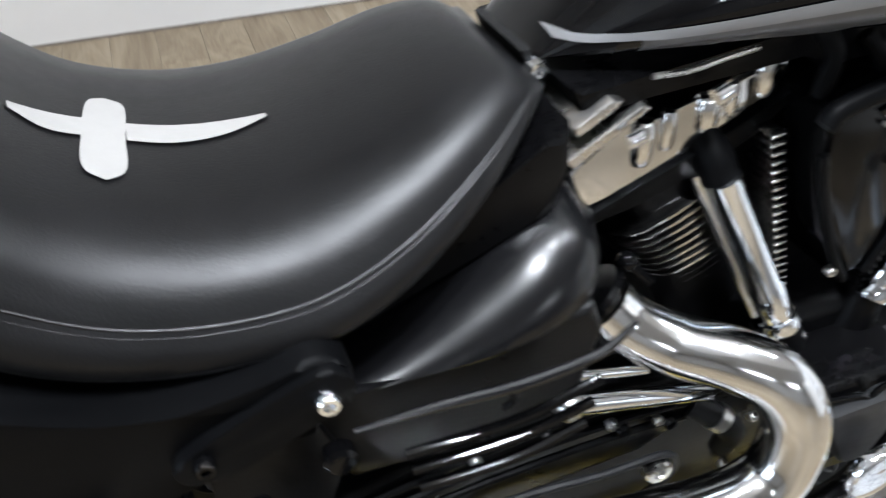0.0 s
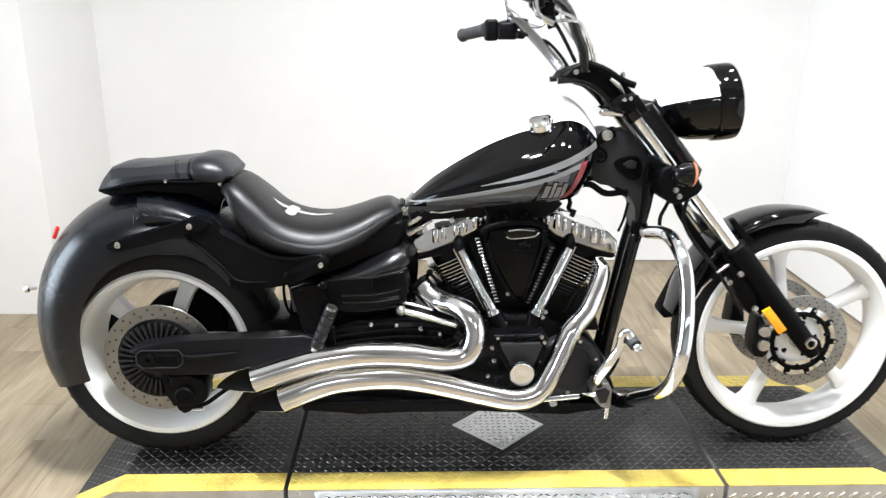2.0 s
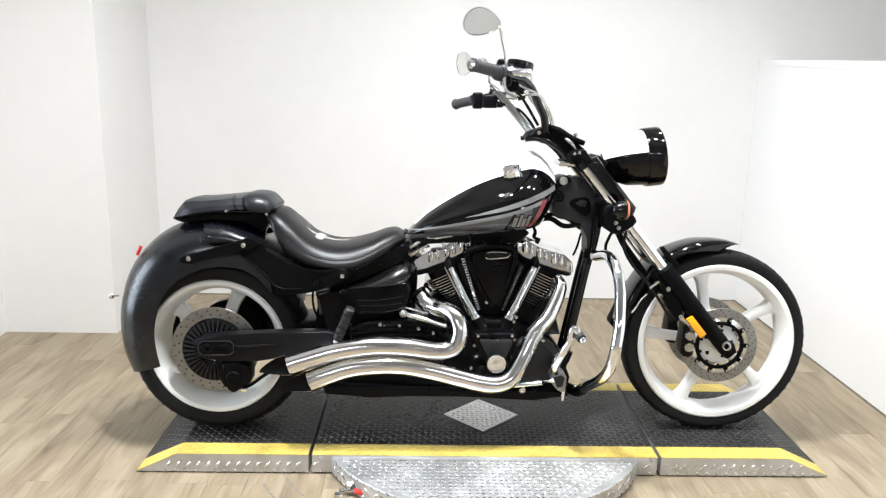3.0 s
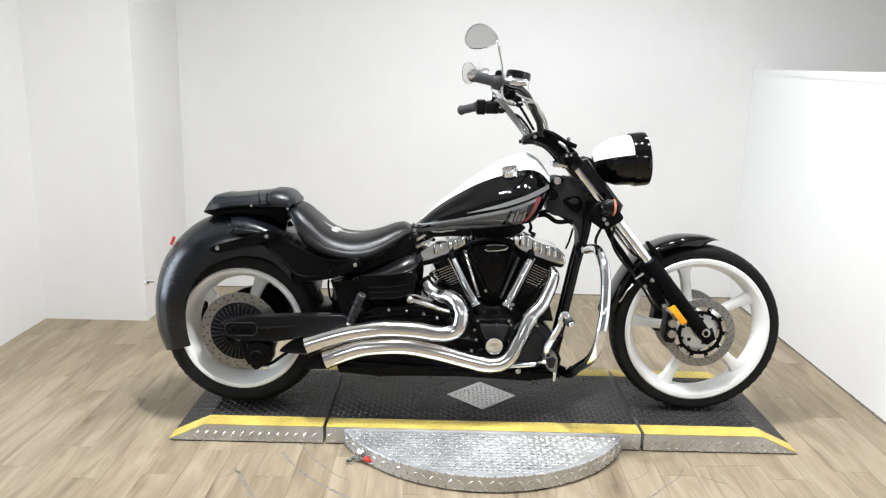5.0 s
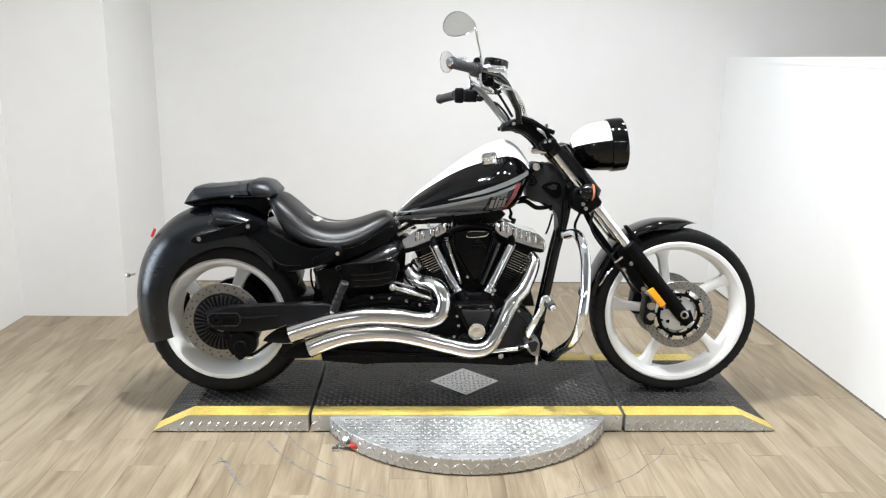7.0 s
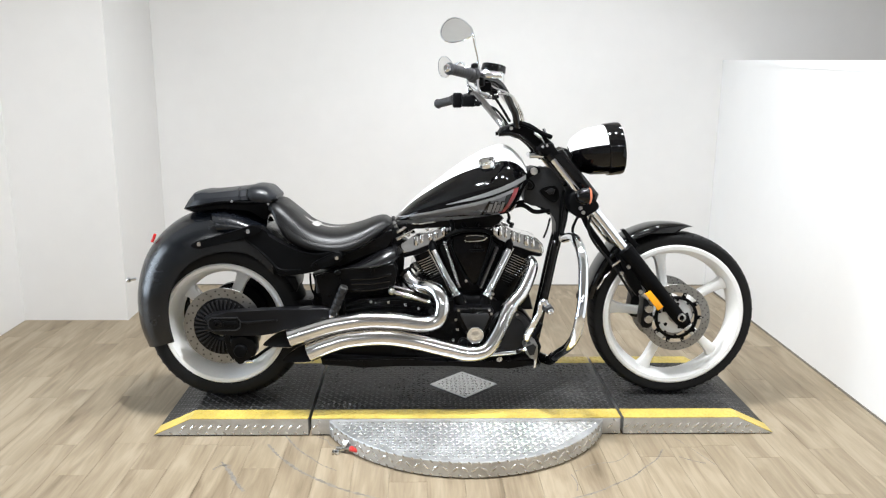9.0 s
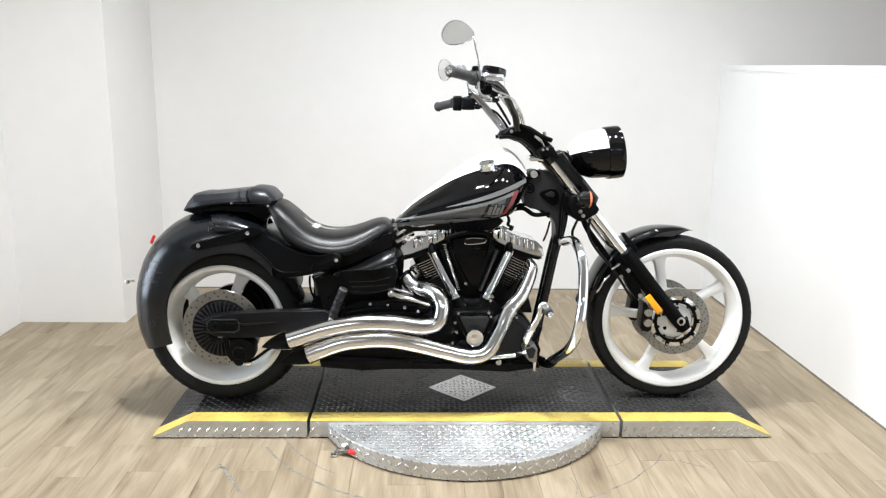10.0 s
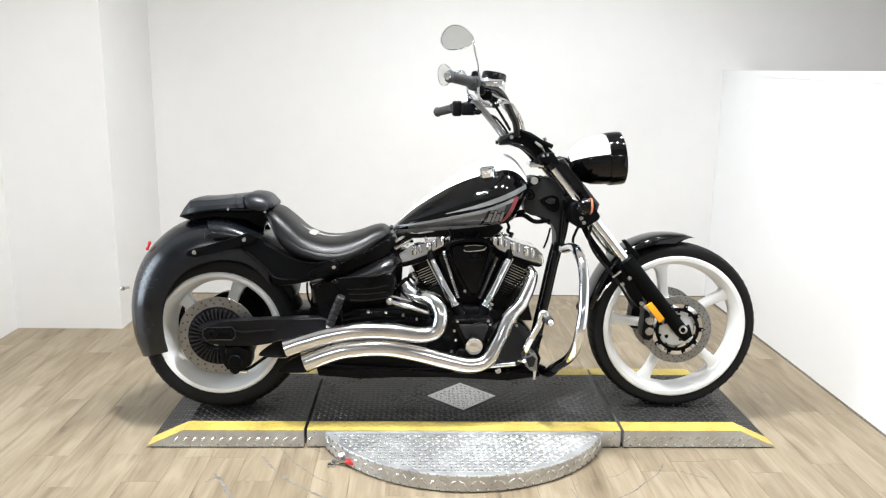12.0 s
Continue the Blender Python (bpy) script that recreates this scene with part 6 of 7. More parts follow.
tube(bm, [(-0.565, -0.150, 0.154), (-0.446, -0.150, 0.150), (-0.269, -0.150, 0.155), (-0.091, -0.150, 0.153), (-0.064, -0.150, 0.143)], 0.005, 8, 20)
part("brake_line", bm, "satin_black", rail)
bolts_on(rail, [(0.138, -0.160, 0.152)], 0.012, "steel")
bolts_on(rail, [(0.176, -0.160, 0.150)], 0.008, "case_black")
bm = bmesh.new()
rod(bm, (0.095, -0.215, 0.187), (0.196, -0.220, 0.199), 0.0085, 14)
part("brake_rod", bm, "chrome", bike, "chrome rear brake rod")

# -- forward control on the right --
bm = bmesh.new()
plate(bm, [(0.218, 0.236), (0.230, 0.254), (0.262, 0.258), (0.273, 0.236), (0.272, 0.190), (0.262, 0.182), (0.246, 0.188), (0.228, 0.207)], -0.272, -0.205, 0.006, 2)
ctrl = part("forward_control", bm, "disc_steel", bike, "worn grey cast forward control")
bm = bmesh.new()
plate(bm, [(0.226, 0.236), (0.254, 0.247), (0.266, 0.236), (0.258, 0.205), (0.240, 0.202)], -0.279, -0.27, 0.003)
part("control_face", bm, "rib_grey", ctrl, "dark worn face")
bm = bmesh.new()
plate(bm, [(0.236, 0.262), (0.282, 0.252), (0.298, 0.212), (0.290, 0.176), (0.252, 0.166), (0.236, 0.186)], -0.2, -0.06, 0.006)
part("control_mount", bm, "satin_black", ctrl, "black mounting plate")
bm = bmesh.new()
tube(bm, [(0.234, -0.27, 0.258), (0.226, -0.300, 0.286), (0.244, -0.335, 0.345), (0.262, -0.345, 0.385), (0.268, -0.35, 0.423), (0.279, -0.352, 0.430), (0.288, -0.354, 0.418)], [0.014, 0.0145, 0.0125, 0.011, 0.0115, 0.0115, 0.011], 16, 40)
lev = part("brake_pedal", bm, "chrome", ctrl, "chrome brake pedal")
bm = bmesh.new()
rod(bm, (0.286, -0.335, 0.414), (0.297, -0.37, 0.402), 0.0165, 18, 0.0155)
part("pedal_pad", bm, "grip_rubber", lev)
bm = bmesh.new()
ball(bm, (0.299, -0.376, 0.400), 0.0115, 14)
part("pad_end", bm, "chrome", lev)
bm = bmesh.new()
tube(bm, [(0.266, -0.25, 0.196), (0.267, -0.25, 0.172), (0.265, -0.25, 0.146)], [0.0075, 0.006, 0.0055], 12, 10)
part("stop_pin", bm, "chrome", ctrl, "chrome stop pin")
bm = bmesh.new()
tube(bm, [(0.262, -0.23, 0.258), (0.276, -0.235, 0.287), (0.288, -0.24, 0.318)], [0.009, 0.010, 0.0085], 12, 12)
part("pedal_return", bm, "satin_black", ctrl)
bm = bmesh.new()
tube(bm, [(0.205, -0.238, 0.214), (0.222, -0.26, 0.222), (0.232, -0.268, 0.23)], [0.007, 0.0085, 0.0085], 12, 8)
part("rod_fork", bm, "chrome", ctrl)

# -- front frame, downtubes, neck --
bm = bmesh.new()
plate(bm, rounded([(0.236, 0.872), (0.252, 0.895), (0.280, 0.902), (0.312, 0.893), (0.340, 0.897), (0.374, 0.855), (0.400, 0.811), (0.414, 0.766), (0.406, 0.716), (0.398, 0.664), (0.390, 0.625), (0.370, 0.618), (0.368, 0.651), (0.366, 0.681), (0.354, 0.707), (0.332, 0.730), (0.304, 0.745), (0.270, 0.748), (0.243, 0.764), (0.238, 0.80), (0.249, 0.835)], 80), -0.046, 0.046, 0.012, 3)
neck = part("frame_neck", bm, "neck_grey", bike, "satin grey-black cast frame neck")
bm = bmesh.new()
plate(bm, [(0.242, 0.872), (0.254, 0.892), (0.278, 0.906), (0.297, 0.897), (0.301, 0.882), (0.254, 0.858)], -0.058, -0.04, 0.004)
part("tank_bracket", bm, "satin_black", neck)
bm = bmesh.new()
lathe(bm, [(0.0145, 0.004), (0.0145, -0.004), (0.0115, -0.0055), (0.0105, -0.003), (0.0055, -0.003), (0.005, -0.007), (0.0001, -0.0075)], (0.273, -0.058, 0.886), 24)
part("tank_bolt", bm, "steel", neck, "steel tank bolt with its washer")
bm = bmesh.new()
tube(bm, [(0.243, -0.05, 0.856), (0.266, -0.052, 0.846), (0.276, -0.052, 0.829), (0.268, -0.052, 0.814), (0.248, -0.05, 0.814)], 0.0035, 8, 30)
part("slot_edge", bm, "satin_black", neck)
bm = bmesh.new()
plate(bm, [(0.250, 0.846), (0.264, 0.840), (0.271, 0.829), (0.265, 0.820), (0.250, 0.820)], -0.0485, -0.044, 0.001)
part("slot", bm, "case_black", neck, "dark slot in the casting")
bm = bmesh.new()
plate(bm, rounded([(0.299, 0.806), (0.333, 0.827), (0.366, 0.823), (0.375, 0.783), (0.353, 0.761)], 30), -0.058, -0.04, 0.003)
relay = part("relay_box", bm, "satin_black", neck, "black relay box set into the casting")
bm = bmesh.new()
plate(bm, [(0.318, 0.808), (0.342, 0.820), (0.358, 0.813), (0.354, 0.797), (0.334, 0.796)], -0.064, -0.055, 0.003)
part("relay_lid", bm, "rib_grey", relay)
for v in (-0.032, 0.032):
    bm = bmesh.new()
    pts = [(0.409, v, 0.780), (0.403, v, 0.730), (0.394, v, 0.670), (0.368, v, 0.563), (0.340, v, 0.418), (0.315, v, 0.288), (0.293, v, 0.164)]
    tube(bm, pts, 0.018, 18, 44)
    part("downtube", bm, "soft_gloss", neck, "black frame downtube")
bm = bmesh.new()
tube(bm, [(0.168, -0.075, 0.728), (0.176, -0.08, 0.706), (0.172, -0.085, 0.690), (0.188, -0.085, 0.676)], [0.0045, 0.006, 0.0065, 0.004], 8, 24)
part("wiring", bm, "satin_black", neck, "black plug lead under the tank")
bm = bmesh.new()
tube(bm, [(0.182, -0.07, 0.676), (0.192, -0.075, 0.672)], 0.011, 12, 2, True, False)
part("plug_boot", bm, "rubber", neck)
# wiring and cables round the neck
for pts, r in (([(0.193, -0.040, 0.745), (0.237, -0.045, 0.749), (0.282, -0.045, 0.724), (0.342, -0.040, 0.729)], 0.009), ([(0.203, -0.020, 0.757), (0.256, -0.030, 0.763), (0.302, -0.030, 0.745), (0.345, -0.030, 0.714)], 0.007), ([(0.416, -0.070, 0.843), (0.432, -0.080, 0.783), (0.449, -0.080, 0.721), (0.441, -0.080, 0.694), (0.432, -0.070, 0.664), (0.434, -0.060, 0.635)], 0.0055), ([(0.394, -0.060, 0.811), (0.382, -0.070, 0.750), (0.378, -0.070, 0.672), (0.373, -0.060, 0.589)], 0.0055), ([(0.342, -0.060, 0.701), (0.329, -0.070, 0.656), (0.316, -0.070, 0.622)], 0.004)):
    bm = bmesh.new()
    tube(bm, pts, r, 8, 30)
    part("cable", bm, "satin_black", neck)
bm = bmesh.new()
tube(bm, [(0.388, -0.032, 0.640), (0.379, -0.032, 0.605)], 0.0225, 20, 2, True, False)
gclamp = part("guard_clamp", bm, "satin_black", neck, "black clamp on the downtube")
bm = bmesh.new()
block(bm, (0.376, -0.092, 0.608), (0.404, -0.05, 0.632), 0.005)
part("clamp_lug", bm, "steel", gclamp, "steel clamp lug")

# -- chrome engine guard --
near = [(0.396, -0.080, 0.622), (0.406, -0.180, 0.643), (0.408, -0.260, 0.642), (0.415, -0.315, 0.611), (0.418, -0.345, 0.569), (0.416, -0.370, 0.518), (0.410, -0.395, 0.449), (0.400, -0.405, 0.381), (0.392, -0.385, 0.315), (0.380, -0.330, 0.257), (0.361, -0.230, 0.197), (0.342, -0.120, 0.137), (0.300, -0.06, 0.135)]
bm = bmesh.new()
tube(bm, near, 0.0185, 20, 90)
guard = part("engine_guard", bm, "chrome", bike, "chrome engine guard hoop")
bm = bmesh.new()
tube(bm, [(0.305, -0.065, 0.133), (0.342, -0.120, 0.134), (0.352, -0.175, 0.164)], 0.0205, 16, 16)
part("guard_sleeve", bm, "gloss_black", guard, "black sleeve at its foot")

# -- forks --
ax_top, ax_clamp, ax_mid, ax_low = (0.329, -0.105, 0.949), (0.493, -0.105, 0.753), (0.632, -0.105, 0.584), (0.894, -0.105, 0.271)
for sgn in (1, -1):
    def side(p, sgn=sgn):
        return (p[0], p[1] * sgn, p[2])
    bm = bmesh.new()
    rod(bm, side(ax_top), side(ax_mid), 0.0205, 24)
    fork = part("fork_tube", bm, "chrome", bike, "chrome fork tube")
    bm = bmesh.new()
    a, b = Vector(side(ax_mid)), Vector(side(ax_low))
    tube(bm, [a - (b - a) * 0.012, a, a.lerp(b, 0.05), a.lerp(b, 0.35), a.lerp(b, 0.9), b], [0.028, 0.033, 0.0335, 0.031, 0.027, 0.022], 26, 6, True, False)
    part("fork_leg", bm, "satin_black", fork, "satin black fork leg")
    bm = bmesh.new()
    t0, t1 = Vector(side(ax_top)), Vector(side(ax_clamp))
    d = (t1 - t0).normalized()
    tube(bm, [t0 - d * 0.012, t0 + d * 0.014], [0.027, 0.027], 22, 2, True, False)
    part("fork_cap", bm, "gloss_black", fork)
    bm = bmesh.new()
    nrm = Vector((-d.z, 0, d.x))
    if nrm.x < 0:
        nrm = -nrm
    prof = [t0 - d * 0.012 + nrm * 0.0, t0 + nrm * 0.052 + d * 0.008, t1 + nrm * 0.052 - d * 0.02, t1 + nrm * 0.02, t1 - d * 0.01]
    plate(bm, [(p.x, p.z) for p in prof], t0.y - 0.024, t0.y + 0.024, 0.016, 4)
    part("lamp_bracket", bm, "gloss_black", fork, "gloss black headlight bracket")
bm = bmesh.new()
pl = [(0.713, 0.410), (0.734, 0.423), (0.789, 0.357), (0.768, 0.341)]
plate(bm, pl, -0.147, -0.136, 0.0025)
part("side_reflector", bm, "amber", fork, "amber side reflector")
bm = bmesh.new()
c = (0.868, -0.134, 0.310)
lathe(bm, [(0.016, 0.01), (0.016, -0.004), (0.011, -0.005), (0.0105, 0.006), (0.0001, 0.006)], c, 22)
part("axle_end", bm, "steel", fork, "hollow steel axle end")
bm = bmesh.new()
plate(bm, [(0.837, 0.332), (0.903, 0.314), (0.914, 0.281), (0.883, 0.257), (0.855, 0.276)], -0.124, -0.085, 0.008)
part("axle_clamp", bm, "satin_black", fork)

# clamps
bm = bmesh.new()
plate(bm, rounded([(0.405, 0.800), (0.442, 0.814), (0.486, 0.794), (0.522, 0.755), (0.490, 0.728), (0.447, 0.708), (0.405, 0.742)], 28), -0.132, 0.132, 0.01, 3)
clamp = part("lower_clamp", bm, "satin_black", bike, "satin black lower fork clamp")
bolts_on(clamp, [(0.446, -0.134, 0.749), (0.457, -0.134, 0.732)], 0.0075, "steel")
bm = bmesh.new()
plate(bm, [(0.276, 0.973), (0.299, 0.994), (0.332, 0.997), (0.361, 0.959), (0.344, 0.944), (0.317, 0.956), (0.293, 0.953)], -0.13, 0.13, 0.008)
top_clamp = part("upper_clamp", bm, "satin_black", bike, "satin black upper fork clamp")
bolts_on(top_clamp, [(0.293, -0.132, 0.985), (0.309, -0.132, 0.988)], 0.006, "chrome")
bm = bmesh.new()
block(bm, (0.254, -0.050, 0.936), (0.325, 0.050, 0.958), 0.008)
part("ignition_housing", bm, "chrome", top_clamp, "chrome lock housing")

# riser that sweeps back to the bar
bm = bmesh.new()
plate(bm, [(0.134, 1.033), (0.145, 1.051), (0.178, 1.064), (0.221, 1.078), (0.255, 1.072), (0.310, 1.028), (0.353, 0.989), (0.335, 0.964), (0.304, 0.968), (0.284, 0.991), (0.252, 1.013), (0.208, 1.024), (0.162, 1.027)], -0.055, 0.055, 0.012, 3)
riser = part("bar_riser", bm, "satin_black", bike, "satin black swept handlebar riser")
for v in (-0.062, 0.062):
    bm = bmesh.new()
    pts = [(0.131, -0.060, 1.028), (0.176, -0.060, 1.030), (0.222, -0.060, 1.017), (0.261, -0.060, 0.988), (0.286, -0.060, 0.959)]
    tube(bm, [(p[0], v, p[2]) for p in pts], 0.008, 12, 24)
    part("riser_edge", bm, "gloss_black", riser)
bm = bmesh.new()
tube(bm, [(0.212, -0.060, 1.075), (0.255, -0.070, 1.059), (0.295, -0.070, 1.035), (0.338, -0.060, 1.018)], 0.009, 12, 24)
part("riser_edge", bm, "satin_black", riser)
bm = bmesh.new()
tube(bm, [(0.269, -0.075, 1.035), (0.290, -0.078, 1.019), (0.307, -0.075, 0.995)], [0.004, 0.006, 0.003], 10, 14)
part("clamp_lever", bm, "steel", riser)
bolts_on(riser, [(0.180, -0.058, 1.052), (0.209, -0.058, 1.058)], 0.007, "steel")
bm = bmesh.new()
tube(bm, [(0.315, -0.020, 1.018), (0.319, -0.020, 1.036), (0.313, -0.020, 1.051)], 0.006, 10, 10)
part("cable_guide", bm, "chrome", riser)

# -- handlebar with controls --
bm = bmesh.new()
near_bar = [(0.203, -0.060, 1.057), (0.192, -0.080, 1.106), (0.173, -0.100, 1.139), (0.136, -0.150, 1.200), (0.098, -0.210, 1.227), (0.060, -0.260, 1.234), (0.020, -0.315, 1.242), (-0.080, -0.425, 1.258)]
tube(bm, near_bar, [0.0135, 0.0135, 0.0135, 0.013, 0.0125, 0.0125, 0.012, 0.012], 16, 70)
bar = part("handlebar", bm, "soft_gloss", bike, "tall swept-back handlebar")
bm = bmesh.new()
far_bar = [(0.167, 0.060, 1.050), (0.132, 0.110, 1.099), (0.079, 0.220, 1.170), (0.058, 0.260, 1.187), (0.031, 0.290, 1.180), (-0.025, 0.330, 1.165), (-0.092, 0.425, 1.148)]
tube(bm, far_bar, [0.0145, 0.0145, 0.0145, 0.014, 0.0135, 0.0125, 0.0125], 16, 60)
part("bar_half", bm, "bar_metal", bar, "steel-grey bar half on the far side")


def grip(a, b, label):
    a, b = Vector(a), Vector(b)
    bm = bmesh.new()
    n = 28
    rad = [0.0175 + (0.0012 if k % 3 else 0.0) + (0.003 if k < 2 or k > n - 3 else 0) for k in range(n + 1)]
    tube(bm, [a.lerp(b, k / n) for k in range(n + 1)], rad, 20, n + 1, True, False)
    return part("grip", bm, "grip_rubber", bar, label)


grip((-0.080, -0.425, 1.258), (0.004, -0.325, 1.244), "black rubber throttle grip")
grip((-0.092, 0.425, 1.148), (-0.024, 0.325, 1.165), "black rubber clutch grip")
bm = bmesh.new()
a, b = Vector((-0.080, -0.425, 1.258)), Vector((0.004, -0.325, 1.244))
d = (a - b).normalized()
tube(bm, [a, a + d * 0.012, a + d * 0.018], [0.0145, 0.0145, 0.009], 18, 3, True, False)
part("bar_end", bm, "chrome", bar, "chrome bar end")
for p, s, nm in (((0.015, -0.310, 1.249), (0.012, 0.02, 0.034), "switch_box"), ((0.037, -0.270, 1.223), (0.018, 0.02, 0.02), "switch_box"), ((-0.011, 0.310, 1.163), (0.02, 0.022, 0.032), "switch_box"), ((0.035, 0.280, 1.161), (0.03, 0.024, 0.026), "switch_box"), ((0.072, 0.250, 1.149), (0.014, 0.016, 0.012), "switch_box")):
    bm = bmesh.new()
    p = Vector(p)
    block(bm, p - Vector(s), p + Vector(s), 0.009, None, 3)
    part(nm, bm, "case_black", bar, "black switch housing")
bm = bmesh.new()
tube(bm, [Vector((0.035, 0.280, 1.191)), Vector((0.091, 0.260, 1.178))], 0.017, 16, 2, True, False)
part("clutch_perch", bm, "gloss_black", bar)
bm = bmesh.new()
a, b = Vector((0.004, -0.325, 1.244)), Vector((0.014, -0.313, 1.2425))
tube(bm, [a, a.lerp(b, 0.3), b], [0.024, 0.0275, 0.0275], 24, 3, True, False)
part("throttle_flange", bm, "grip_rubber", bar, "round flange of the throttle grip")
bm = bmesh.new()
tube(bm, [(0.060, -0.255, 1.222), (0.104, -0.205, 1.200), (0.150, -0.150, 1.186), (0.182, -0.115, 1.160), (0.206, -0.085, 1.118), (0.222, -0.065, 1.080)], 0.0036, 10, 40)
part("brake_hose", bm, "steel", bar, "braided steel hose")
# front brake reservoir
bm = bmesh.new()
block(bm, Vector((0.060, -0.240, 1.205)) - Vector((0.02, 0.02, 0.02)), Vector((0.060, -0.240, 1.205)) + Vector((0.022, 0.02, 0.014)), 0.006)
part("reservoir", bm, "satin_black", bar, "black brake reservoir")
bm = bmesh.new()
block(bm, Vector((0.077, -0.270, 1.247)) - Vector((0.042, 0.016, 0.014)), Vector((0.077, -0.270, 1.247)) + Vector((0.044, 0.016, 0.01)), 0.008, None, 3)
part("master_cylinder", bm, "chrome", bar, "chrome brake master cylinder")
# levers and lines
for pts, r, m, nm in (
        ([(0.025, -0.300, 1.285), (0.029, -0.310, 1.256), (0.024, -0.330, 1.220), (0.031, -0.350, 1.185), (0.063, -0.360, 1.166)], [0.006, 0.008, 0.007, 0.006, 0.006], "chrome", "brake_lever"),
        ([(0.036, 0.300, 1.225), (0.063, 0.320, 1.207), (0.093, 0.330, 1.184), (0.139, 0.340, 1.175), (0.168, 0.340, 1.195)], [0.006, 0.008, 0.007, 0.006, 0.006], "chrome", "clutch_lever"),
        ([(0.077, -0.200, 1.173), (0.126, -0.170, 1.180), (0.169, -0.130, 1.176), (0.195, -0.100, 1.147), (0.216, -0.080, 1.114), (0.229, -0.060, 1.079)], 0.0042, "steel", "brake_hose"),
        ([(0.026, -0.250, 1.244), (0.038, -0.220, 1.204), (0.073, -0.200, 1.173)], 0.005, "steel", "brake_hose"),
        ([(0.144, -0.050, 1.254), (0.147, -0.050, 1.223), (0.135, -0.050, 1.190), (0.154, -0.050, 1.158), (0.191, -0.040, 1.115), (0.214, -0.040, 1.079)], 0.004, "steel", "clutch_cable"),
        ([(0.054, 0.200, 1.157), (0.113, 0.160, 1.137), (0.136, 0.120, 1.125), (0.164, 0.080, 1.090), (0.184, 0.050, 1.055)], 0.005, "satin_black", "clutch_cable"),
        ([(0.048, -0.240, 1.197), (0.086, -0.200, 1.182), (0.120, -0.160, 1.145), (0.170, -0.090, 1.079)], 0.005, "satin_black", "throttle_cable")):
    bm = bmesh.new()
    tube(bm, pts, r, 10, 36)
    part(nm, bm, m, bar, "chrome lever" if "lever" in nm else "")
# instrument
g = Vector((0.105, 0.000, 1.265))
bm = bmesh.new()
lathe(bm, [(0.001, -0.05), (0.02, -0.048), (0.036, -0.03), (0.046, -0.004), (0.047, 0.004), (0.043, 0.006)], (0, 0, 0), 40, "w")
tilt = Matrix.Translation(g + Vector((0.006, 0, 0))) @ Euler((radians(-4), radians(10), 0)).to_matrix().to_4x4()
bmesh.ops.transform(bm, matrix=tilt, verts=bm.verts)
gauge = part("speedometer", bm, "chrome", bar, "chrome speedometer bowl")
bm = bmesh.new()
lathe(bm, [(0.047, 0.002), (0.0485, 0.006), (0.047, 0.028), (0.044, 0.031), (0.0425, 0.024), (0.001, 0.022)], (0, 0, 0), 40, "w")
bmesh.ops.transform(bm, matrix=tilt, verts=bm.verts)
part("bezel", bm, "gloss_black", gauge, "black speedometer hood")
bm = bmesh.new()
rod(bm, g + Vector((0.0, 0, -0.04)), g + Vector((0.02, 0, -0.1)), 0.014, 12)
block(bm, g + Vector((-0.02, -0.03, -0.07)), g + Vector((0.03, 0.03, -0.045)), 0.006)
part("gauge_mount", bm, "satin_black", gauge)


def mirror(head, stem, label, tip=0.0, turned=40.0, roll=0.0, long=0.062, tall=0.05):
    """A teardrop shell with its glass, on a bent stem."""
    m = Vector(head)
    bm = bmesh.new()
    prof = [(0.0001, 0.022), (0.3, 0.02), (0.62, 0.014), (0.88, 0.005), (1.0, 0.0), (0.97, -0.004), (0.9, -0.004)]
    rings = []
    turn = Euler((radians(roll), radians(tip), radians(turned))).to_matrix()

    def at(k, off, q):
        c, s = math.cos(q), math.sin(q)
        y, z = long * c * k, tall * s * k * (1 + 0.3 * c)
        return m + turn @ Vector((off, y, z))

    vs = [[bm.verts.new(at(k, off, 2 * math.pi * j / 32)) for j in range(32)] for k, off in prof]
    for a, b in zip(vs, vs[1:]):
        for j in range(32):
            bm.faces.new((a[j], a[(j + 1) % 32], b[(j + 1) % 32], b[j]))
    sh = part("mirror", bm, "chrome", bar, label)
    bm = bmesh.new()
    ring = [bm.verts.new(at(0.92, -0.003, 2 * math.pi * j / 32)) for j in range(32)]
    back = [bm.verts.new(at(0.92, -0.0005, 2 * math.pi * j / 32)) for j in range(32)]
    bm.faces.new(ring)
    for j in range(32):
        bm.faces.new((ring[j], ring[(j + 1) % 32], back[(j + 1) % 32], back[j]))
    part("mirror_glass", bm, "mirror", sh, "silvered mirror glass")
    bm = bmesh.new()
    tube(bm, stem, [0.005] * len(stem), 12, 40)
    part("stem", bm, "chrome", sh)
    return sh


mirror((-0.050, -0.360, 1.388), [(-0.024, -0.360, 1.378), (-0.009, -0.350, 1.385), (0.004, -0.340, 1.383), (0.014, -0.330, 1.347), (0.026, -0.310, 1.307), (0.032, -0.300, 1.265)], "chrome teardrop mirror on a bent stem", 21, 60, 14, 0.066, 0.045)
mirror((-0.060, 0.360, 1.306), [(-0.026, 0.360, 1.315), (0.012, 0.340, 1.322), (0.027, 0.320, 1.292), (0.031, 0.300, 1.245), (0.036, 0.290, 1.192)], "chrome teardrop mirror on a bent stem", -4, 34, 0, 0.056, 0.046)

# -- headlight nacelle --
back, front = Vector((0.398, 0.000, 0.948)), Vector((0.626, 0.000, 0.975))
d = (front - back).normalized()
L = (front - back).length
bm = bmesh.new()
n_seg = 48
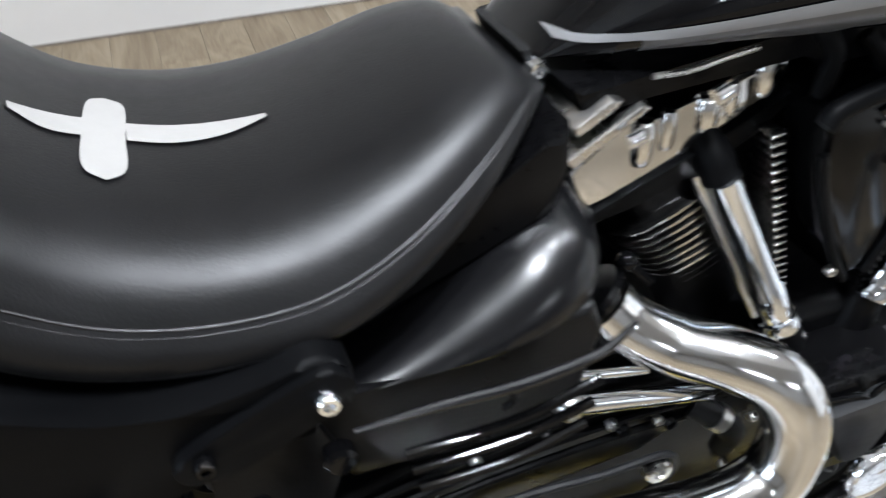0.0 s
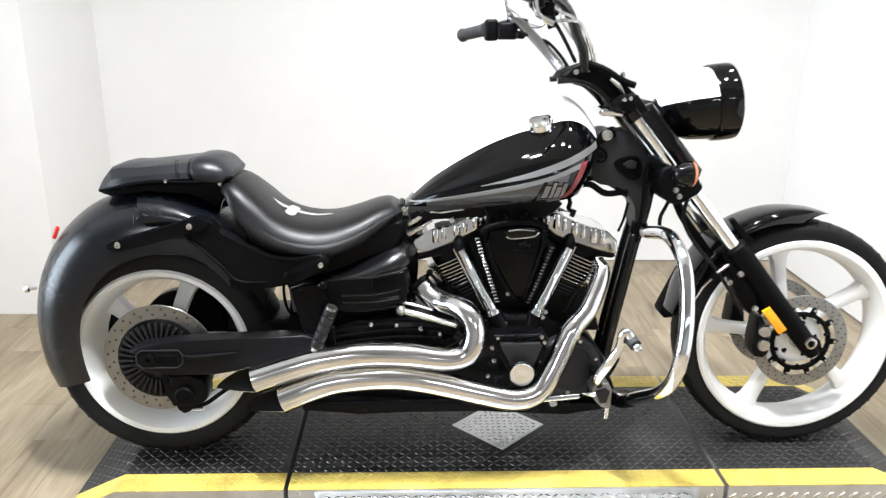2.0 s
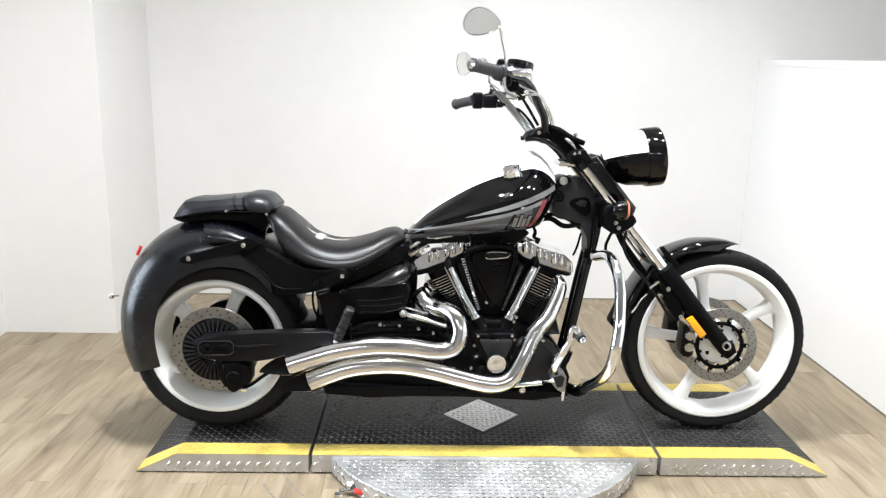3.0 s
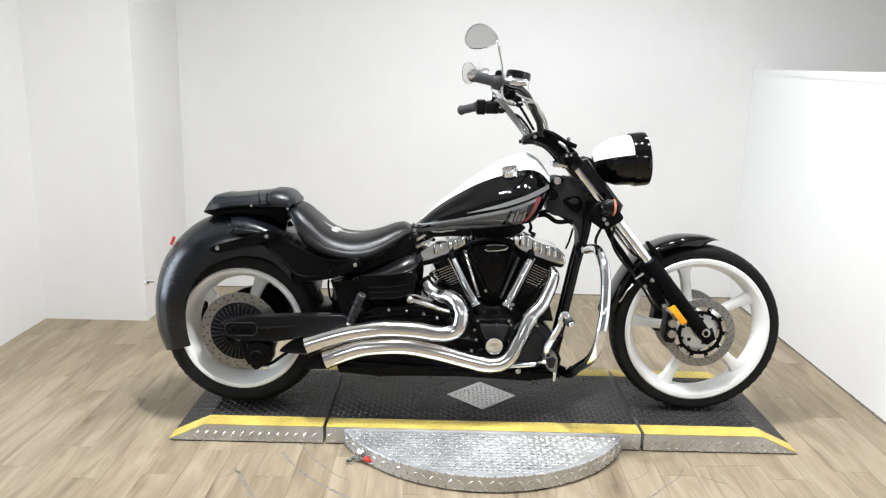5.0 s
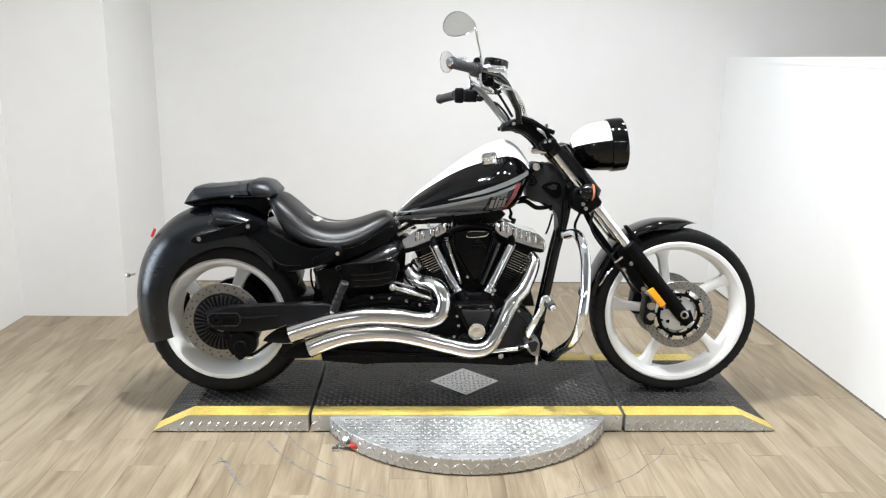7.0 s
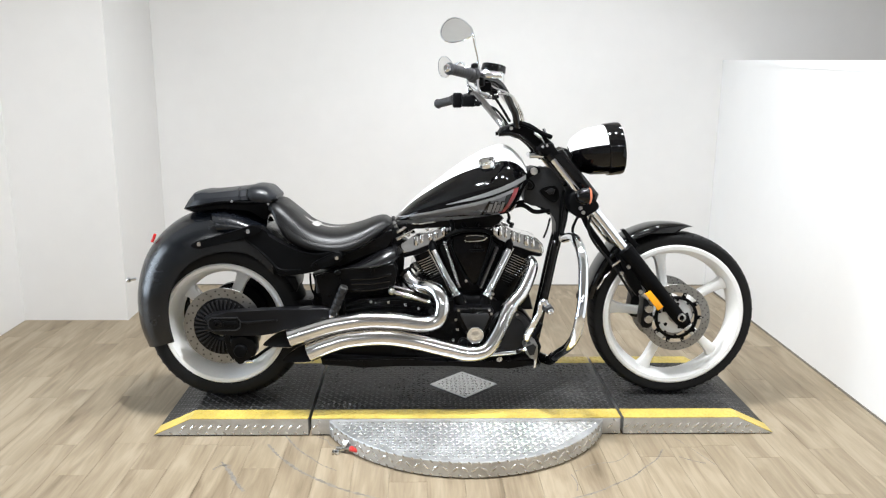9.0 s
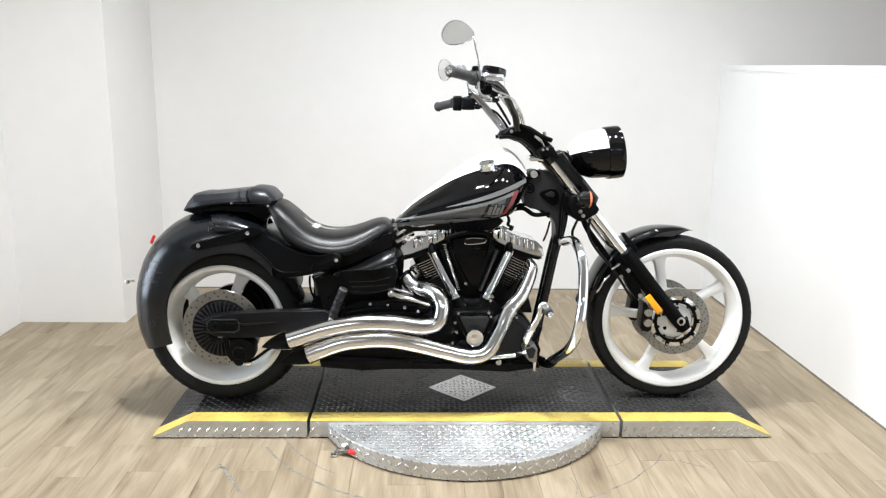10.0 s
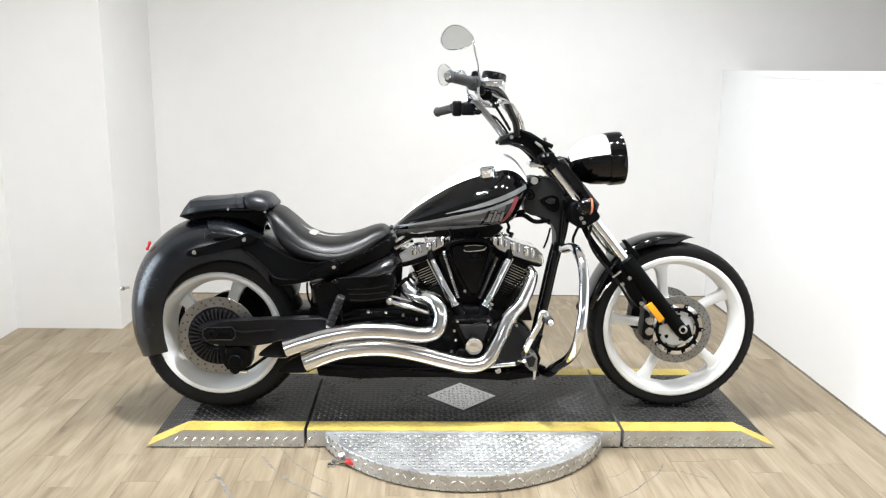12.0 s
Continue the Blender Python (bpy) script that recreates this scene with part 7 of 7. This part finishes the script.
rings = tube(bm, [back + d * 0.02, back + d * 0.035, back + d * 0.065, back + d * L * 0.42, back + d * L * 0.73], [0.03, 0.058, 0.078, 0.092, 0.098], n_seg, 5, True, False)
for f in bm.faces:
    c0 = f.calc_center_median()
    off = c0 - back - d * (c0 - back).dot(d)
    if len(f.verts) == 4 and off.z > 0.3 * off.length:
        f.material_index = 1
lamp = part("headlight", bm, ["gloss_black", "white_paint"], bike, "long headlight nacelle, gloss black with a white top")
bm = bmesh.new()
tube(bm, [back + d * L * 0.72, back + d * L * 0.725, back + d * L * 0.735, back + d * L * 0.93, back + d * L * 0.985, back + d * L, back + d * (L - 0.006)], [0.0975, 0.1025, 0.104, 0.105, 0.103, 0.097, 0.088], 48, 7, False, False)
part("bezel", bm, "gloss_black", lamp, "gloss black headlight bezel")
bm = bmesh.new()
tube(bm, [back + d * (L - 0.03), back + d * (L - 0.012), back + d * (L - 0.004)], [0.082, 0.078, 0.045], 40, 3, True, False)
part("lens", bm, "mirror", lamp, "clear headlight lens over its reflector")
bolts_on(lamp, [(0.392, -0.075, 0.965)], 0.008, "steel")
bm = bmesh.new()
plate(bm, [(0.379, 0.970), (0.393, 0.976), (0.422, 0.952), (0.408, 0.932), (0.393, 0.941)], -0.085, 0.085, 0.006)
part("lamp_mount", bm, "satin_black", lamp)

# -- turn signal --
c = Vector((0.449, -0.200, 0.803))
for sgn in (1, -1):
    q = Vector((c.x, c.y * sgn, c.z))
    bm = bmesh.new()
    lathe(bm, [(0.0001, -0.04), (0.014, -0.037), (0.024, -0.028), (0.032, -0.01), (0.034, 0.010), (0.033, 0.012)], q, 36, "u")
    sig = part("turn_signal", bm, "gloss_black", bike, "gloss black bullet turn signal")
    bm = bmesh.new()
    lathe(bm, [(0.033, 0.011), (0.032, 0.015), (0.026, 0.021), (0.012, 0.025), (0.0001, 0.026)], q, 32, "u")
    part("lens", bm, "orange_lens", sig, "orange lens")
    bm = bmesh.new()
    rod(bm, (q.x, q.y, q.z), (q.x - 0.01, q.y * 0.7, q.z + 0.005), 0.011)
    part("stalk", bm, "gloss_black", sig)

# -- front brake --
for sgn in (1, -1):
    bm = bmesh.new()
    prof = [(0.716, 0.386), (0.730, 0.382), (0.750, 0.350), (0.758, 0.316), (0.757, 0.272), (0.742, 0.260), (0.720, 0.264), (0.709, 0.280), (0.710, 0.305), (0.715, 0.345)]
    a, b = sorted((sgn * -0.12, sgn * -0.055))
    plate(bm, prof, a, b, 0.008)
    cal = part("front_caliper", bm, "case_black", bike, "black front brake caliper")
    if sgn > 0:
        for p in ((0.737, -0.120, 0.344), (0.737, -0.120, 0.302)):
            bm = bmesh.new()
            lathe(bm, [(0.0175, 0.01), (0.0175, -0.008), (0.0155, -0.011), (0.0001, -0.011)], p, 26)
            part("piston_cap", bm, "fin_edge", cal, "round bright piston cap")
        bolts_on(cal, [(0.698, -0.130, 0.415), (0.642, -0.140, 0.518), (0.618, -0.130, 0.492)], 0.0085, "steel")
bm = bmesh.new()
plate(bm, [(0.597, 0.568), (0.620, 0.591), (0.694, 0.473), (0.715, 0.414), (0.693, 0.391), (0.655, 0.441)], -0.115, -0.06, 0.008)
stay = part("caliper_stay", bm, "satin_black", bike, "black fork brace and caliper stay")
bm = bmesh.new()
rod(bm, (0.580, -0.130, 0.519), (0.611, -0.130, 0.542), 0.005)
part("hose_clip", bm, "chrome", stay)
bm = bmesh.new()
tube(bm, [(0.503, -0.080, 0.730), (0.490, -0.090, 0.661), (0.519, -0.100, 0.600), (0.575, -0.100, 0.536), (0.620, -0.110, 0.475), (0.673, -0.110, 0.392)], 0.0055, 10, 40)
part("brake_hose", bm, "rubber", stay, "black brake hose")
bm = bmesh.new()
tube(bm, [(0.532, -0.090, 0.418), (0.546, -0.090, 0.438), (0.560, -0.090, 0.464), (0.583, -0.090, 0.489)], 0.004, 8, 20)
part("hose_guide", bm, "chrome", stay)
bm = bmesh.new()
tube(bm, [(0.474, -0.050, 0.712), (0.501, -0.050, 0.660), (0.547, -0.060, 0.598), (0.579, -0.070, 0.552)], 0.012, 12, 24)
part("fork_brace", bm, "satin_black", stay)
